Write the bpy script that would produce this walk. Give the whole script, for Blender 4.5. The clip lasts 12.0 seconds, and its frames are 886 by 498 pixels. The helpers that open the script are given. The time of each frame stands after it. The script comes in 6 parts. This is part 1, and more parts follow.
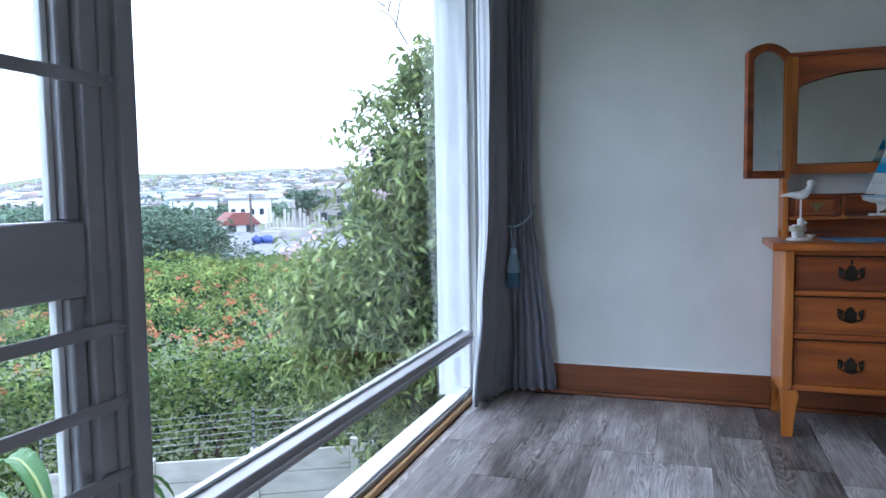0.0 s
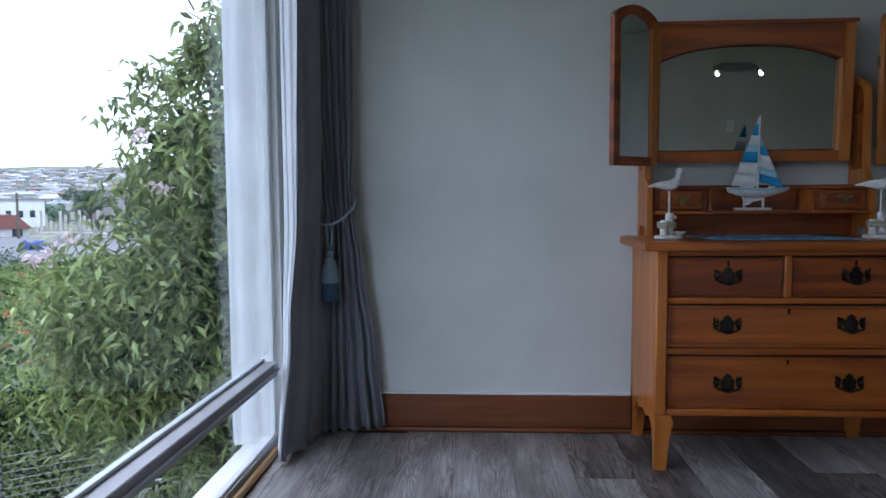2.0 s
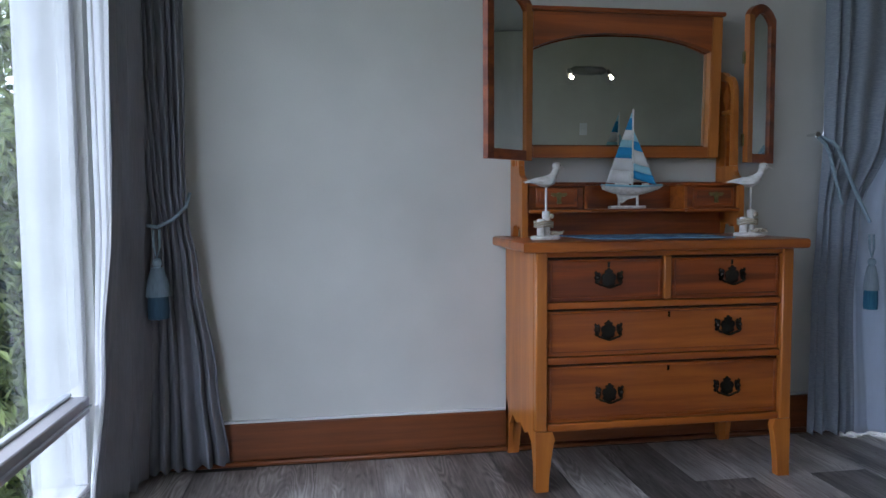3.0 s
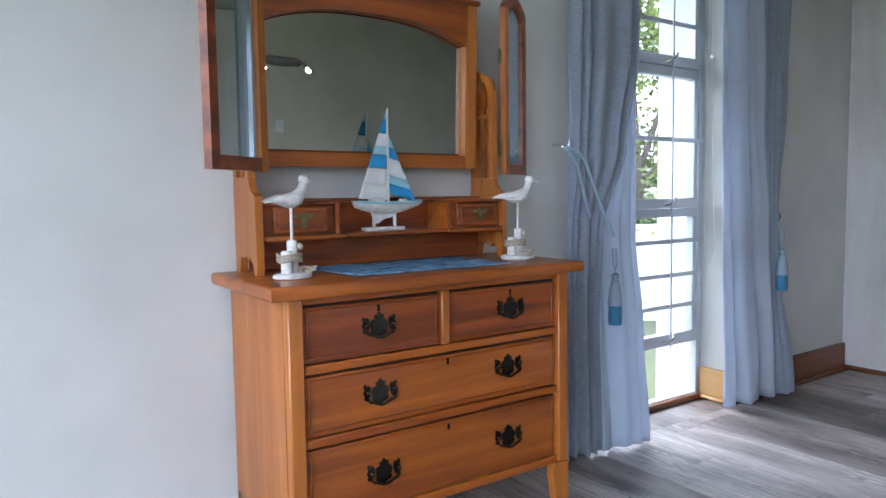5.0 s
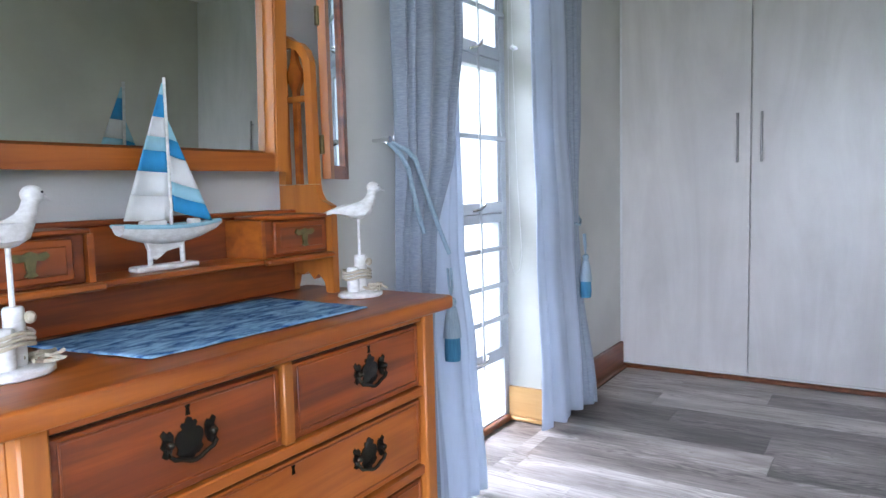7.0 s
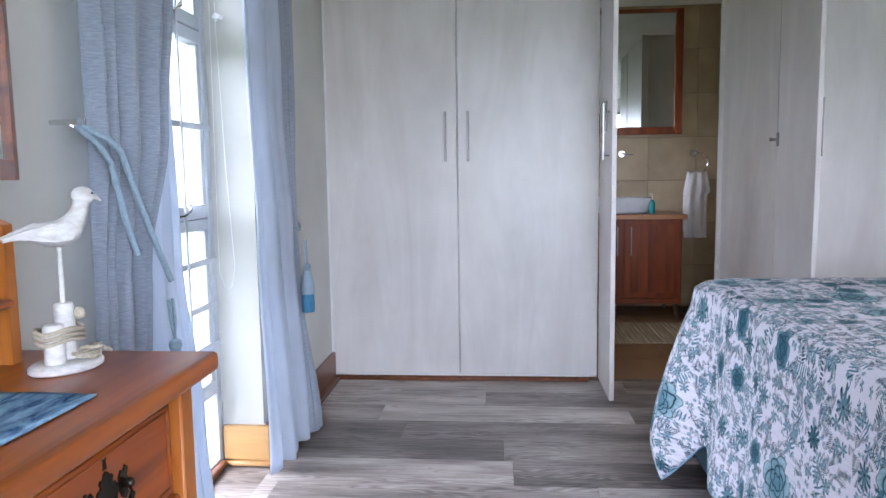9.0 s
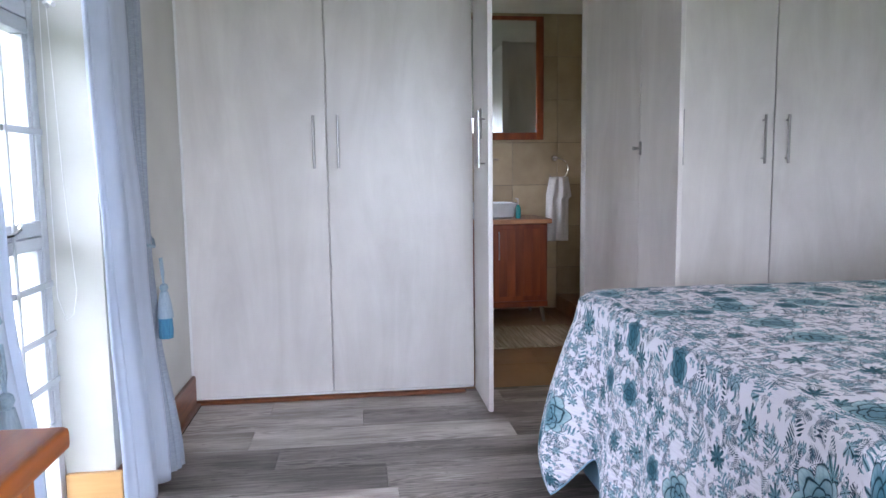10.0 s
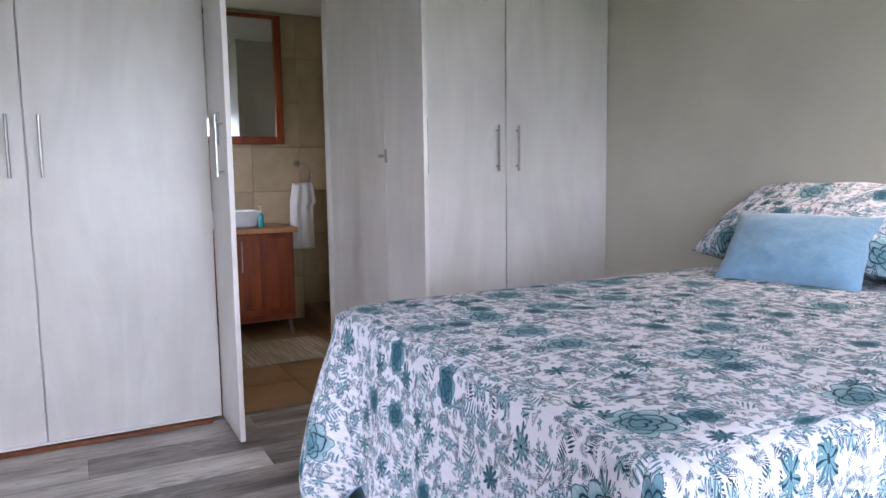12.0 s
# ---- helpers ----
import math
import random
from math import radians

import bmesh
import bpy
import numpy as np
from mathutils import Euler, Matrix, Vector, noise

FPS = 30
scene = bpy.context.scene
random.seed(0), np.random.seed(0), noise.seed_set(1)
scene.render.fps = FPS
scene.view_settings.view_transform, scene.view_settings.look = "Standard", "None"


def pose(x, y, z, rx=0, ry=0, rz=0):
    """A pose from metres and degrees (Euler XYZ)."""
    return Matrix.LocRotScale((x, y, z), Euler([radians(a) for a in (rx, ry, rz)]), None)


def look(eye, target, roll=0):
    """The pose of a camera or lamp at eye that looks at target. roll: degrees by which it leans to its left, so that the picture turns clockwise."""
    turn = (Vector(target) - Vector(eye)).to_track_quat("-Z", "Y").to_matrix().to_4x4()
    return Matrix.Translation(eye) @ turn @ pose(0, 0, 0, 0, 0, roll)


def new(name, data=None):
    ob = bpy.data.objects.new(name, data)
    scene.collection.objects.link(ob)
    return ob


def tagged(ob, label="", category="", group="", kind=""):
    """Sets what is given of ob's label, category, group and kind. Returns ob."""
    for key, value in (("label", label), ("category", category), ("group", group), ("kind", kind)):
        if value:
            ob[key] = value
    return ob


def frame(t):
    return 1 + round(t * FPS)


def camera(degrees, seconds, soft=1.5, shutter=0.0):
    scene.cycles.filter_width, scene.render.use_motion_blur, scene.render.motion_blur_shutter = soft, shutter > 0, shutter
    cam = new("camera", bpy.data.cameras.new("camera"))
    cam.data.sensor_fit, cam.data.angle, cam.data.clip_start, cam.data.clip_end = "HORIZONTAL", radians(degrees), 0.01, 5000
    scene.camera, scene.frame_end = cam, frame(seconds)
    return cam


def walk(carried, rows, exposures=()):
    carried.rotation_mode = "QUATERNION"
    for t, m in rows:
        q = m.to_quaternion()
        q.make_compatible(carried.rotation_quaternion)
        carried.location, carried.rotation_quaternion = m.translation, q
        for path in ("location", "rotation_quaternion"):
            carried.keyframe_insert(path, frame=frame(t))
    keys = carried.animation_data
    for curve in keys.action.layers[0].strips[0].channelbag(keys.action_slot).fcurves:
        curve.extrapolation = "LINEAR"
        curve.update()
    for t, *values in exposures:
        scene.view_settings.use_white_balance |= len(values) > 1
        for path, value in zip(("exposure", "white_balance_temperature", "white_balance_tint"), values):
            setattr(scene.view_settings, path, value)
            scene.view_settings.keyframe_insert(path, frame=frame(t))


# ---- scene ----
cam = camera(64.6, 12.0)
PATH = [
    (0, (0.018, -0.377, 1.105), (-0.633, 1.509, 0.96), -0.9),
    (0.5, (-0.043, -0.186, 1.097), (-0.647, 1.715, 0.957), -0.8),
    (1, (-0.095, 0.03, 1.06), (-0.583, 1.965, 0.922), -0.7),
    (1.5, (-0.165, 0.227, 1.054), (-0.485, 2.196, 0.91), -0.5),
    (2, (-0.211, 0.403, 1.045), (-0.325, 2.395, 0.904), -0.4),
    (2.3, (-0.225, 0.488, 1.028), (-0.226, 2.483, 0.895), -0.4),
    (2.5, (-0.221, 0.563, 1.019), (-0.142, 2.557, 0.886), -0.4),
    (3, (-0.233, 0.751, 1.018), (0.067, 2.724, 0.887), -0.4),
    (3.2, (-0.233, 0.811, 1.031), (0.13, 2.773, 0.895), -0.4),
    (4.8, (-0.22, 1.339, 1.087), (0.814, 3.045, 0.941), -0.7),
    (5, (-0.222, 1.434, 1.101), (0.916, 3.072, 0.948), -0.8),
    (5.5, (-0.193, 1.6, 1.092), (1.131, 3.09, 0.931), -1.0),
    (6, (-0.13, 1.801, 1.102), (1.36, 3.124, 0.931), -1.0),
    (6.5, (-0.066, 1.978, 1.136), (1.527, 3.174, 0.961), -1.3),
    (6.7, (-0.038, 2.047, 1.139), (1.587, 3.201, 0.965), -1.4),
    (8.3, (0.207, 2.463, 1.18), (2.136, 2.952, 0.977), -0.7),
    (8.5, (0.239, 2.494, 1.179), (2.189, 2.887, 0.973), -0.7),
    (9, (0.325, 2.566, 1.174), (2.307, 2.727, 0.962), -0.8),
    (9.5, (0.408, 2.615, 1.191), (2.396, 2.569, 0.976), -0.7),
    (10, (0.487, 2.653, 1.214), (2.46, 2.409, 0.997), -0.7),
    (10.5, (0.544, 2.673, 1.218), (2.499, 2.308, 1.005), -0.9),
    (11, (0.61, 2.667, 1.234), (2.524, 2.128, 1.017), -0.9),
    (11.5, (0.65, 2.661, 1.25), (2.5, 1.933, 1.03), -0.9),
    (12, (0.65, 2.645, 1.246), (2.405, 1.71, 1.025), -0.8),
]
EXPOSURE = [(0.0, 1.17, 5400, 16), (2.0, 0.55, 5600, 17), (2.5, 0.7, 5700, 17), (3.2, 1.12, 5850, 18), (4.9, 1.92, 5940, 19), (6.6, 2.46, 5970, 20), (8.4, 2.66, 6040, 21), (12.0, 2.80, 6270, 25)]
walk(cam, [(t, look(eye, target, roll)) for t, eye, target, roll in PATH], EXPOSURE)

# ---- light ----
world = bpy.data.worlds.new("world")
scene.world = world
world.use_nodes = True
wn, wl = world.node_tree.nodes, world.node_tree.links
wn.clear()
sky = wn.new("ShaderNodeTexSky")
sky.sky_type, sky.sun_disc = "NISHITA", False
sky.sun_elevation, sky.sun_rotation = radians(58), radians(-26)
sky.air_density, sky.dust_density, sky.ozone_density = 1.0, 6.0, 1.0
veil = wn.new("ShaderNodeMix")
veil.data_type = "RGBA"
veil.inputs[0].default_value = 0.72
veil.inputs[7].default_value = (19.6, 21.6, 24.4, 1)
back = wn.new("ShaderNodeBackground")
back.inputs[1].default_value = 0.12
wout = wn.new("ShaderNodeOutputWorld")
wl.new(sky.outputs[0], veil.inputs[6])
wl.new(veil.outputs[2], back.inputs[0])
wl.new(back.outputs[0], wout.inputs[0])
sun = new("sun", bpy.data.lights.new("sun", "SUN"))
sun.data.energy, sun.data.angle, sun.data.color = 0.6, radians(40), (1.0, 0.97, 0.93)
sun.matrix_world = look((-12, 25, 45), (0, 0, 0))


# ---- materials ----
def mat(name, col, rough=0.6, metal=0.0, dark=None, scale=(8, 8, 8), detail=6.0, mix=0.5, bump=0.0, bscale=None, spec=0.5, rand=0.0, island=0.0, transl=0.0, sheen=0.0, coat=0.0, distort=0.0):
    """A surface of two colours mixed by stretched noise, with a second, coarser variation and a fine relief."""
    m = bpy.data.materials.new(name)
    m.use_nodes = True
    n, l = m.node_tree.nodes, m.node_tree.links
    b = n["Principled BSDF"]
    b.inputs["Roughness"].default_value, b.inputs["Metallic"].default_value = rough, metal
    b.inputs["Specular IOR Level"].default_value = spec
    if sheen:
        b.inputs["Sheen Weight"].default_value = sheen
    if coat:
        b.inputs["Coat Weight"].default_value, b.inputs["Coat Roughness"].default_value = coat, 0.25
    dark = dark or tuple(c * 0.82 for c in col)
    tc, mp = n.new("ShaderNodeTexCoord"), n.new("ShaderNodeMapping")
    mp.inputs["Scale"].default_value = scale
    l.new(tc.outputs["Object"], mp.inputs["Vector"])
    if rand:
        oi, sc = n.new("ShaderNodeObjectInfo"), n.new("ShaderNodeVectorMath")
        sc.operation = "SCALE"
        sc.inputs["Scale"].default_value = 37.0
        comb = n.new("ShaderNodeCombineXYZ")
        l.new(oi.outputs["Random"], comb.inputs[0])
        l.new(oi.outputs["Random"], comb.inputs[1])
        l.new(comb.outputs[0], sc.inputs[0])
        l.new(sc.outputs[0], mp.inputs["Location"])
    nz = n.new("ShaderNodeTexNoise")
    nz.inputs["Scale"].default_value, nz.inputs["Detail"].default_value, nz.inputs["Roughness"].default_value = 1.0, detail, 0.62
    nz.inputs["Distortion"].default_value = distort
    l.new(mp.outputs[0], nz.inputs["Vector"])
    rp = n.new("ShaderNodeValToRGB")
    rp.color_ramp.elements[0].position, rp.color_ramp.elements[1].position = 0.5 - mix / 2, 0.5 + mix / 2
    rp.color_ramp.elements[0].color, rp.color_ramp.elements[1].color = (*dark, 1), (*col, 1)
    l.new(nz.outputs["Fac"], rp.inputs[0])
    n2 = n.new("ShaderNodeTexNoise")
    n2.inputs["Scale"].default_value, n2.inputs["Detail"].default_value = 1.7, 3
    l.new(tc.outputs["Object"], n2.inputs["Vector"])
    hs = n.new("ShaderNodeHueSaturation")
    mr = n.new("ShaderNodeMapRange")
    mr.inputs["From Min"].default_value, mr.inputs["From Max"].default_value = 0.3, 0.7
    mr.inputs["To Min"].default_value, mr.inputs["To Max"].default_value = 0.9, 1.08
    l.new(n2.outputs["Fac"], mr.inputs["Value"])
    val = mr.outputs[0]
    if rand or island:
        src = n.new("ShaderNodeObjectInfo").outputs["Random"] if rand else n.new("ShaderNodeNewGeometry").outputs["Random Per Island"]
        mr2, mul = n.new("ShaderNodeMapRange"), n.new("ShaderNodeMath")
        k = rand or island
        mr2.inputs["To Min"].default_value, mr2.inputs["To Max"].default_value = 1 - k, 1 + k
        mul.operation = "MULTIPLY"
        l.new(src, mr2.inputs["Value"])
        l.new(mr2.outputs[0], mul.inputs[0])
        l.new(val, mul.inputs[1])
        val = mul.outputs[0]
    l.new(val, hs.inputs["Value"])
    l.new(rp.outputs[0], hs.inputs["Color"])
    l.new(hs.outputs[0], b.inputs["Base Color"])
    if bump:
        bp = n.new("ShaderNodeBump")
        bp.inputs["Strength"].default_value, bp.inputs["Distance"].default_value = bump, 0.004
        if bscale:
            nb = n.new("ShaderNodeTexNoise")
            nb.inputs["Scale"].default_value, nb.inputs["Detail"].default_value = bscale, 4
            l.new(tc.outputs["Object"], nb.inputs["Vector"])
            l.new(nb.outputs["Fac"], bp.inputs["Height"])
        else:
            l.new(nz.outputs["Fac"], bp.inputs["Height"])
        l.new(bp.outputs[0], b.inputs["Normal"])
    if transl:
        t, mx = n.new("ShaderNodeBsdfTranslucent"), n.new("ShaderNodeMixShader")
        mx.inputs[0].default_value = transl
        l.new(hs.outputs[0], t.inputs[0])
        l.new(b.outputs[0], mx.inputs[1])
        l.new(t.outputs[0], mx.inputs[2])
        l.new(mx.outputs[0], n["Material Output"].inputs[0])
    return m


M_WALL = mat("wall_paint", (0.60, 0.60, 0.565), 0.75, scale=(2, 2, 2), dark=(0.575, 0.575, 0.54), bump=0.12, bscale=160)
# Wall grey with the spots' warm light mixed into the colour.
M_WALLLAMPLIT = mat("lamp_warmed_wall_paint", (0.55, 0.52, 0.44), 0.75, scale=(2, 2, 2), dark=(0.52, 0.49, 0.415), bump=0.12, bscale=160)
M_CEIL = mat("ceiling_paint", (0.8, 0.8, 0.78), 0.9, scale=(2, 2, 2), dark=(0.77, 0.77, 0.75))
M_PLASTER = mat("white_plaster", (0.8, 0.8, 0.77), 0.8, scale=(3, 3, 3), dark=(0.74, 0.73, 0.68), bump=0.2, bscale=90)
# Cream taken darker so that its colour carries the reveal's shade.
M_CREAMSHADE = mat("shaded_cream_reveal", (0.53, 0.53, 0.485), 0.7, scale=(3, 3, 3), dark=(0.49, 0.485, 0.44), bump=0.1, bscale=120)
M_SKIRT = mat("skirting_wood", (0.22, 0.066, 0.019), 0.36, dark=(0.11, 0.032, 0.010), scale=(2, 30, 45), detail=8, mix=0.4, bump=0.05, coat=0.1)
M_PALEWOOD = mat("pale_wood", (0.55, 0.33, 0.13), 0.4, dark=(0.45, 0.25, 0.09), scale=(30, 3, 30), bump=0.05, coat=0.2)


def plank_mat():
    """Printed weathered oak: broad tone, fine grain along y, and patches of cathedral figure."""
    m = bpy.data.materials.new("grey_plank")
    m.use_nodes = True
    n, l = m.node_tree.nodes, m.node_tree.links
    b = n["Principled BSDF"]
    tc, oi, ofs = n.new("ShaderNodeTexCoord"), n.new("ShaderNodeObjectInfo"), n.new("ShaderNodeCombineXYZ")
    sh = n.new("ShaderNodeMath")
    sh.operation = "MULTIPLY"
    sh.inputs[1].default_value = 53.0
    l.new(oi.outputs["Random"], sh.inputs[0])
    for k in (0, 1):
        l.new(sh.outputs[0], ofs.inputs[k])
    ad = n.new("ShaderNodeVectorMath")
    l.new(tc.outputs["Object"], ad.inputs[0])
    l.new(ofs.outputs[0], ad.inputs[1])

    def nz(scale, detail, rough=0.6):
        mp, q = n.new("ShaderNodeMapping"), n.new("ShaderNodeTexNoise")
        mp.inputs["Scale"].default_value = scale
        l.new(ad.outputs[0], mp.inputs["Vector"])
        l.new(mp.outputs[0], q.inputs["Vector"])
        q.inputs["Scale"].default_value, q.inputs["Detail"].default_value, q.inputs["Roughness"].default_value = 1.0, detail, rough
        return q.outputs["Fac"]

    def rng_(x, a, c, lo=0.0, hi=1.0):
        q = n.new("ShaderNodeMapRange")
        q.inputs["From Min"].default_value, q.inputs["From Max"].default_value = a, c
        q.inputs["To Min"].default_value, q.inputs["To Max"].default_value = lo, hi
        l.new(x, q.inputs["Value"])
        return q.outputs[0]

    def op(kind, a, c):
        q = n.new("ShaderNodeMath")
        q.operation = kind
        for k, v in enumerate((a, c)):
            if isinstance(v, float):
                q.inputs[k].default_value = v
            else:
                l.new(v, q.inputs[k])
        return q.outputs[0]
    broad = rng_(nz((7, 1.6, 4), 5), 0.32, 0.68)
    fine = rng_(nz((85, 3.5, 20), 7, 0.7), 0.3, 0.7)
    figure = op("SINE", op("MULTIPLY", nz((10, 1.3, 4), 2.5, 0.45), 120.0), 0.0)
    patch = rng_(nz((6, 0.9, 3), 3), 0.46, 0.58)
    fleck = rng_(nz((45, 16, 10), 6, 0.7), 0.60, 0.68)
    tone = op("ADD", op("MULTIPLY", broad, 0.50), op("MULTIPLY", fine, 0.38))
    tone = op("ADD", tone, rng_(oi.outputs["Random"], 0.0, 1.0, -0.32, 0.28))
    tone = op("ADD", tone, op("MULTIPLY", op("MULTIPLY", figure, patch), 0.15))
    tone = op("SUBTRACT", tone, op("MULTIPLY", fleck, 0.34))
    rp = n.new("ShaderNodeValToRGB")
    e = rp.color_ramp.elements
    e[0].position, e[0].color = 0.0, (0.060, 0.051, 0.046, 1)
    e[1].position, e[1].color = 0.95, (0.66, 0.62, 0.595, 1)
    k = e.new(0.42)
    k.color = (0.275, 0.242, 0.224, 1)
    l.new(tone, rp.inputs[0])
    l.new(rp.outputs[0], b.inputs["Base Color"])
    l.new(rng_(tone, 0.0, 1.0, 0.34, 0.52), b.inputs["Roughness"])
    b.inputs["Specular IOR Level"].default_value = 0.45
    bp = n.new("ShaderNodeBump")
    bp.inputs["Strength"].default_value, bp.inputs["Distance"].default_value = 0.22, 0.003
    l.new(tone, bp.inputs["Height"])
    l.new(bp.outputs[0], b.inputs["Normal"])
    return m


M_PLANK = plank_mat()
M_GAP = mat("plank_gap", (0.05, 0.045, 0.04), 0.9)
M_ALU = mat("grey_aluminium", (0.38, 0.375, 0.39), 0.42, metal=0.15, dark=(0.33, 0.325, 0.34), scale=(5, 5, 20))
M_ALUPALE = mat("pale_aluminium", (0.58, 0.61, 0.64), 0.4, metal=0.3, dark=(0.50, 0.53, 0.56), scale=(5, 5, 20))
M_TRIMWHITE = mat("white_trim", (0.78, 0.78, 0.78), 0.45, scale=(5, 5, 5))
M_LAM = mat("washed_oak_laminate", (0.70, 0.675, 0.655), 0.32, dark=(0.585, 0.555, 0.535), scale=(4, 4.5, 0.9), detail=8, mix=0.45, distort=1.4, bump=0.06, spec=0.5, rand=0.04)
M_STEEL = mat("brushed_steel", (0.38, 0.37, 0.36), 0.30, metal=1.0, scale=(4, 4, 60))
M_CHROME = mat("chrome", (0.8, 0.8, 0.8), 0.08, metal=1.0)
M_PINE = mat("honey_pine", (0.52, 0.180, 0.028), 0.36, dark=(0.34, 0.098, 0.014), scale=(13, 13, 1.1), detail=8, mix=0.30, distort=0.5, bump=0.05, coat=0.12, rand=0.05)
M_PINEX = mat("pine_across", (0.44, 0.122, 0.015), 0.34, dark=(0.23, 0.050, 0.008), scale=(1.2, 16, 20), detail=8, mix=0.30, distort=0.6, bump=0.05, coat=0.12, rand=0.06)
M_PINERED = mat("red_pine_front", (0.36, 0.082, 0.011), 0.34, dark=(0.13, 0.026, 0.006), scale=(1.1, 14, 15), detail=8, mix=0.30, distort=0.7, bump=0.05, coat=0.12, rand=0.10)
# Near-black that stands for the shade inside the chest and its gaps.
M_INSIDESHADE = mat("inside_shade", (0.03, 0.018, 0.01), 0.9)
M_BRASS = mat("tarnished_brass", (0.085, 0.072, 0.05), 0.26, metal=0.85, dark=(0.022, 0.02, 0.018), scale=(60, 60, 60))
M_BRASSGREEN = mat("green_brass", (0.30, 0.26, 0.11), 0.32, metal=0.7, dark=(0.10, 0.10, 0.05), scale=(60, 60, 60))
M_WHITEPAINT = mat("chalky_white_paint", (0.76, 0.75, 0.73), 0.7, dark=(0.55, 0.53, 0.5), scale=(45, 45, 90), mix=0.35, bump=0.15)
M_ROPE = mat("natural_rope", (0.55, 0.49, 0.38), 0.9, dark=(0.36, 0.31, 0.22), scale=(200, 200, 200), bump=0.5)
M_SAILW = mat("white_sailcloth", (0.78, 0.78, 0.77), 0.85, scale=(30, 30, 30), dark=(0.68, 0.68, 0.67))
M_SAILB = mat("blue_sailcloth", (0.03, 0.30, 0.60), 0.8, scale=(30, 30, 30), dark=(0.02, 0.24, 0.5))
M_SAILL = mat("pale_blue_sailcloth", (0.33, 0.60, 0.70), 0.8, scale=(30, 30, 30), dark=(0.28, 0.52, 0.62))
M_CLOTH = mat("blue_runner_cloth", (0.25, 0.42, 0.58), 1.0, dark=(0.016, 0.07, 0.18), scale=(13, 40, 13), detail=9, mix=0.24, bump=0.7, distort=0.9, spec=0.1)
M_DRAPE = mat("grey_blue_linen", (0.37, 0.42, 0.49), 0.9, dark=(0.23, 0.27, 0.34), scale=(45, 45, 330), detail=5, mix=0.45, bump=0.45, sheen=0.3, transl=0.12)
M_DRAPEDARK = mat("slate_grey_linen", (0.28, 0.29, 0.33), 0.9, dark=(0.20, 0.21, 0.245), scale=(260, 260, 12), detail=4, mix=0.6, bump=0.35, sheen=0.2, transl=0.05)
M_LINING = mat("pale_blue_lining", (0.60, 0.665, 0.76), 0.75, dark=(0.56, 0.62, 0.715), scale=(60, 60, 10), bump=0.1, transl=0.36)
M_LININGW = mat("white_lining", (0.84, 0.84, 0.86), 0.8, dark=(0.80, 0.80, 0.83), scale=(60, 60, 10), bump=0.1, transl=0.25)
M_TASSELW = mat("white_tassel", (0.40, 0.50, 0.58), 0.9, dark=(0.28, 0.37, 0.45), scale=(220, 220, 6), bump=0.6)
# The next two are darker copies of the tassel cloths, shade painted in.
M_TASSELWSHADE = mat("shaded_white_tassel", (0.22, 0.30, 0.35), 0.9, dark=(0.15, 0.21, 0.26), scale=(220, 220, 6), bump=0.6)
M_TASSELBSHADE = mat("shaded_blue_tassel", (0.05, 0.11, 0.16), 0.9, dark=(0.03, 0.07, 0.11), scale=(220, 220, 6), bump=0.6)
M_TASSELB = mat("blue_tassel", (0.08, 0.30, 0.46), 0.9, dark=(0.025, 0.13, 0.25), scale=(220, 220, 6), bump=0.6)
M_CORD = mat("pale_blue_cord", (0.36, 0.47, 0.55), 0.85, dark=(0.22, 0.32, 0.40), scale=(150, 150, 150), bump=0.5)
M_CUSHION = mat("sky_blue_cushion_cloth", (0.185, 0.335, 0.465), 0.85, dark=(0.135, 0.265, 0.385), scale=(25, 25, 25), bump=0.8, bscale=60, sheen=0.5)
M_BEDBASE = mat("blue_bed_base_cloth", (0.20, 0.36, 0.50), 0.9, dark=(0.16, 0.30, 0.43), scale=(60, 60, 60), bump=0.3)
M_TILE = mat("sand_tile", (0.45, 0.355, 0.22), 0.4, dark=(0.30, 0.22, 0.125), scale=(4, 4, 4), detail=8, mix=0.6, bump=0.1, rand=0.08)
M_GROUT = mat("grout", (0.20, 0.16, 0.11), 0.9)
M_FLOORTILE = mat("terracotta_tile", (0.36, 0.20, 0.085), 0.35, dark=(0.24, 0.125, 0.05), scale=(4, 4, 4), detail=7, mix=0.6, bump=0.1, rand=0.08)
M_VANITY = mat("red_hardwood", (0.31, 0.066, 0.011), 0.45, dark=(0.10, 0.017, 0.004), scale=(10, 10, 1.2), detail=7, mix=0.5, bump=0.05, spec=0.3, coat=0.1, rand=0.10)
M_VANTOP = mat("hardwood_top", (0.46, 0.20, 0.07), 0.35, dark=(0.34, 0.13, 0.04), scale=(10, 2, 10), coat=0.3)
M_CERAMIC = mat("white_ceramic", (0.74, 0.78, 0.82), 0.12)
M_TOWEL = mat("white_towel", (0.72, 0.70, 0.68), 0.95, dark=(0.62, 0.60, 0.58), scale=(90, 90, 90), bump=0.8)
M_MAT = mat("striped_cotton_mat", (0.50, 0.42, 0.30), 0.95, dark=(0.32, 0.25, 0.16), scale=(3, 55, 3), mix=0.25, bump=0.6)
M_SOAP = mat("teal_soap", (0.02, 0.30, 0.32), 0.15)
M_PLASTIC = mat("white_plastic", (0.75, 0.75, 0.74), 0.35)
M_BLACK = mat("black_rubber", (0.02, 0.02, 0.02), 0.7)
M_CONCRETE = mat("weathered_concrete", (0.46, 0.44, 0.40), 0.9, dark=(0.33, 0.31, 0.27), scale=(3, 3, 9), mix=0.4, bump=0.3)
M_WIRE = mat("galvanised_wire", (0.3, 0.3, 0.3), 0.5, metal=0.6)
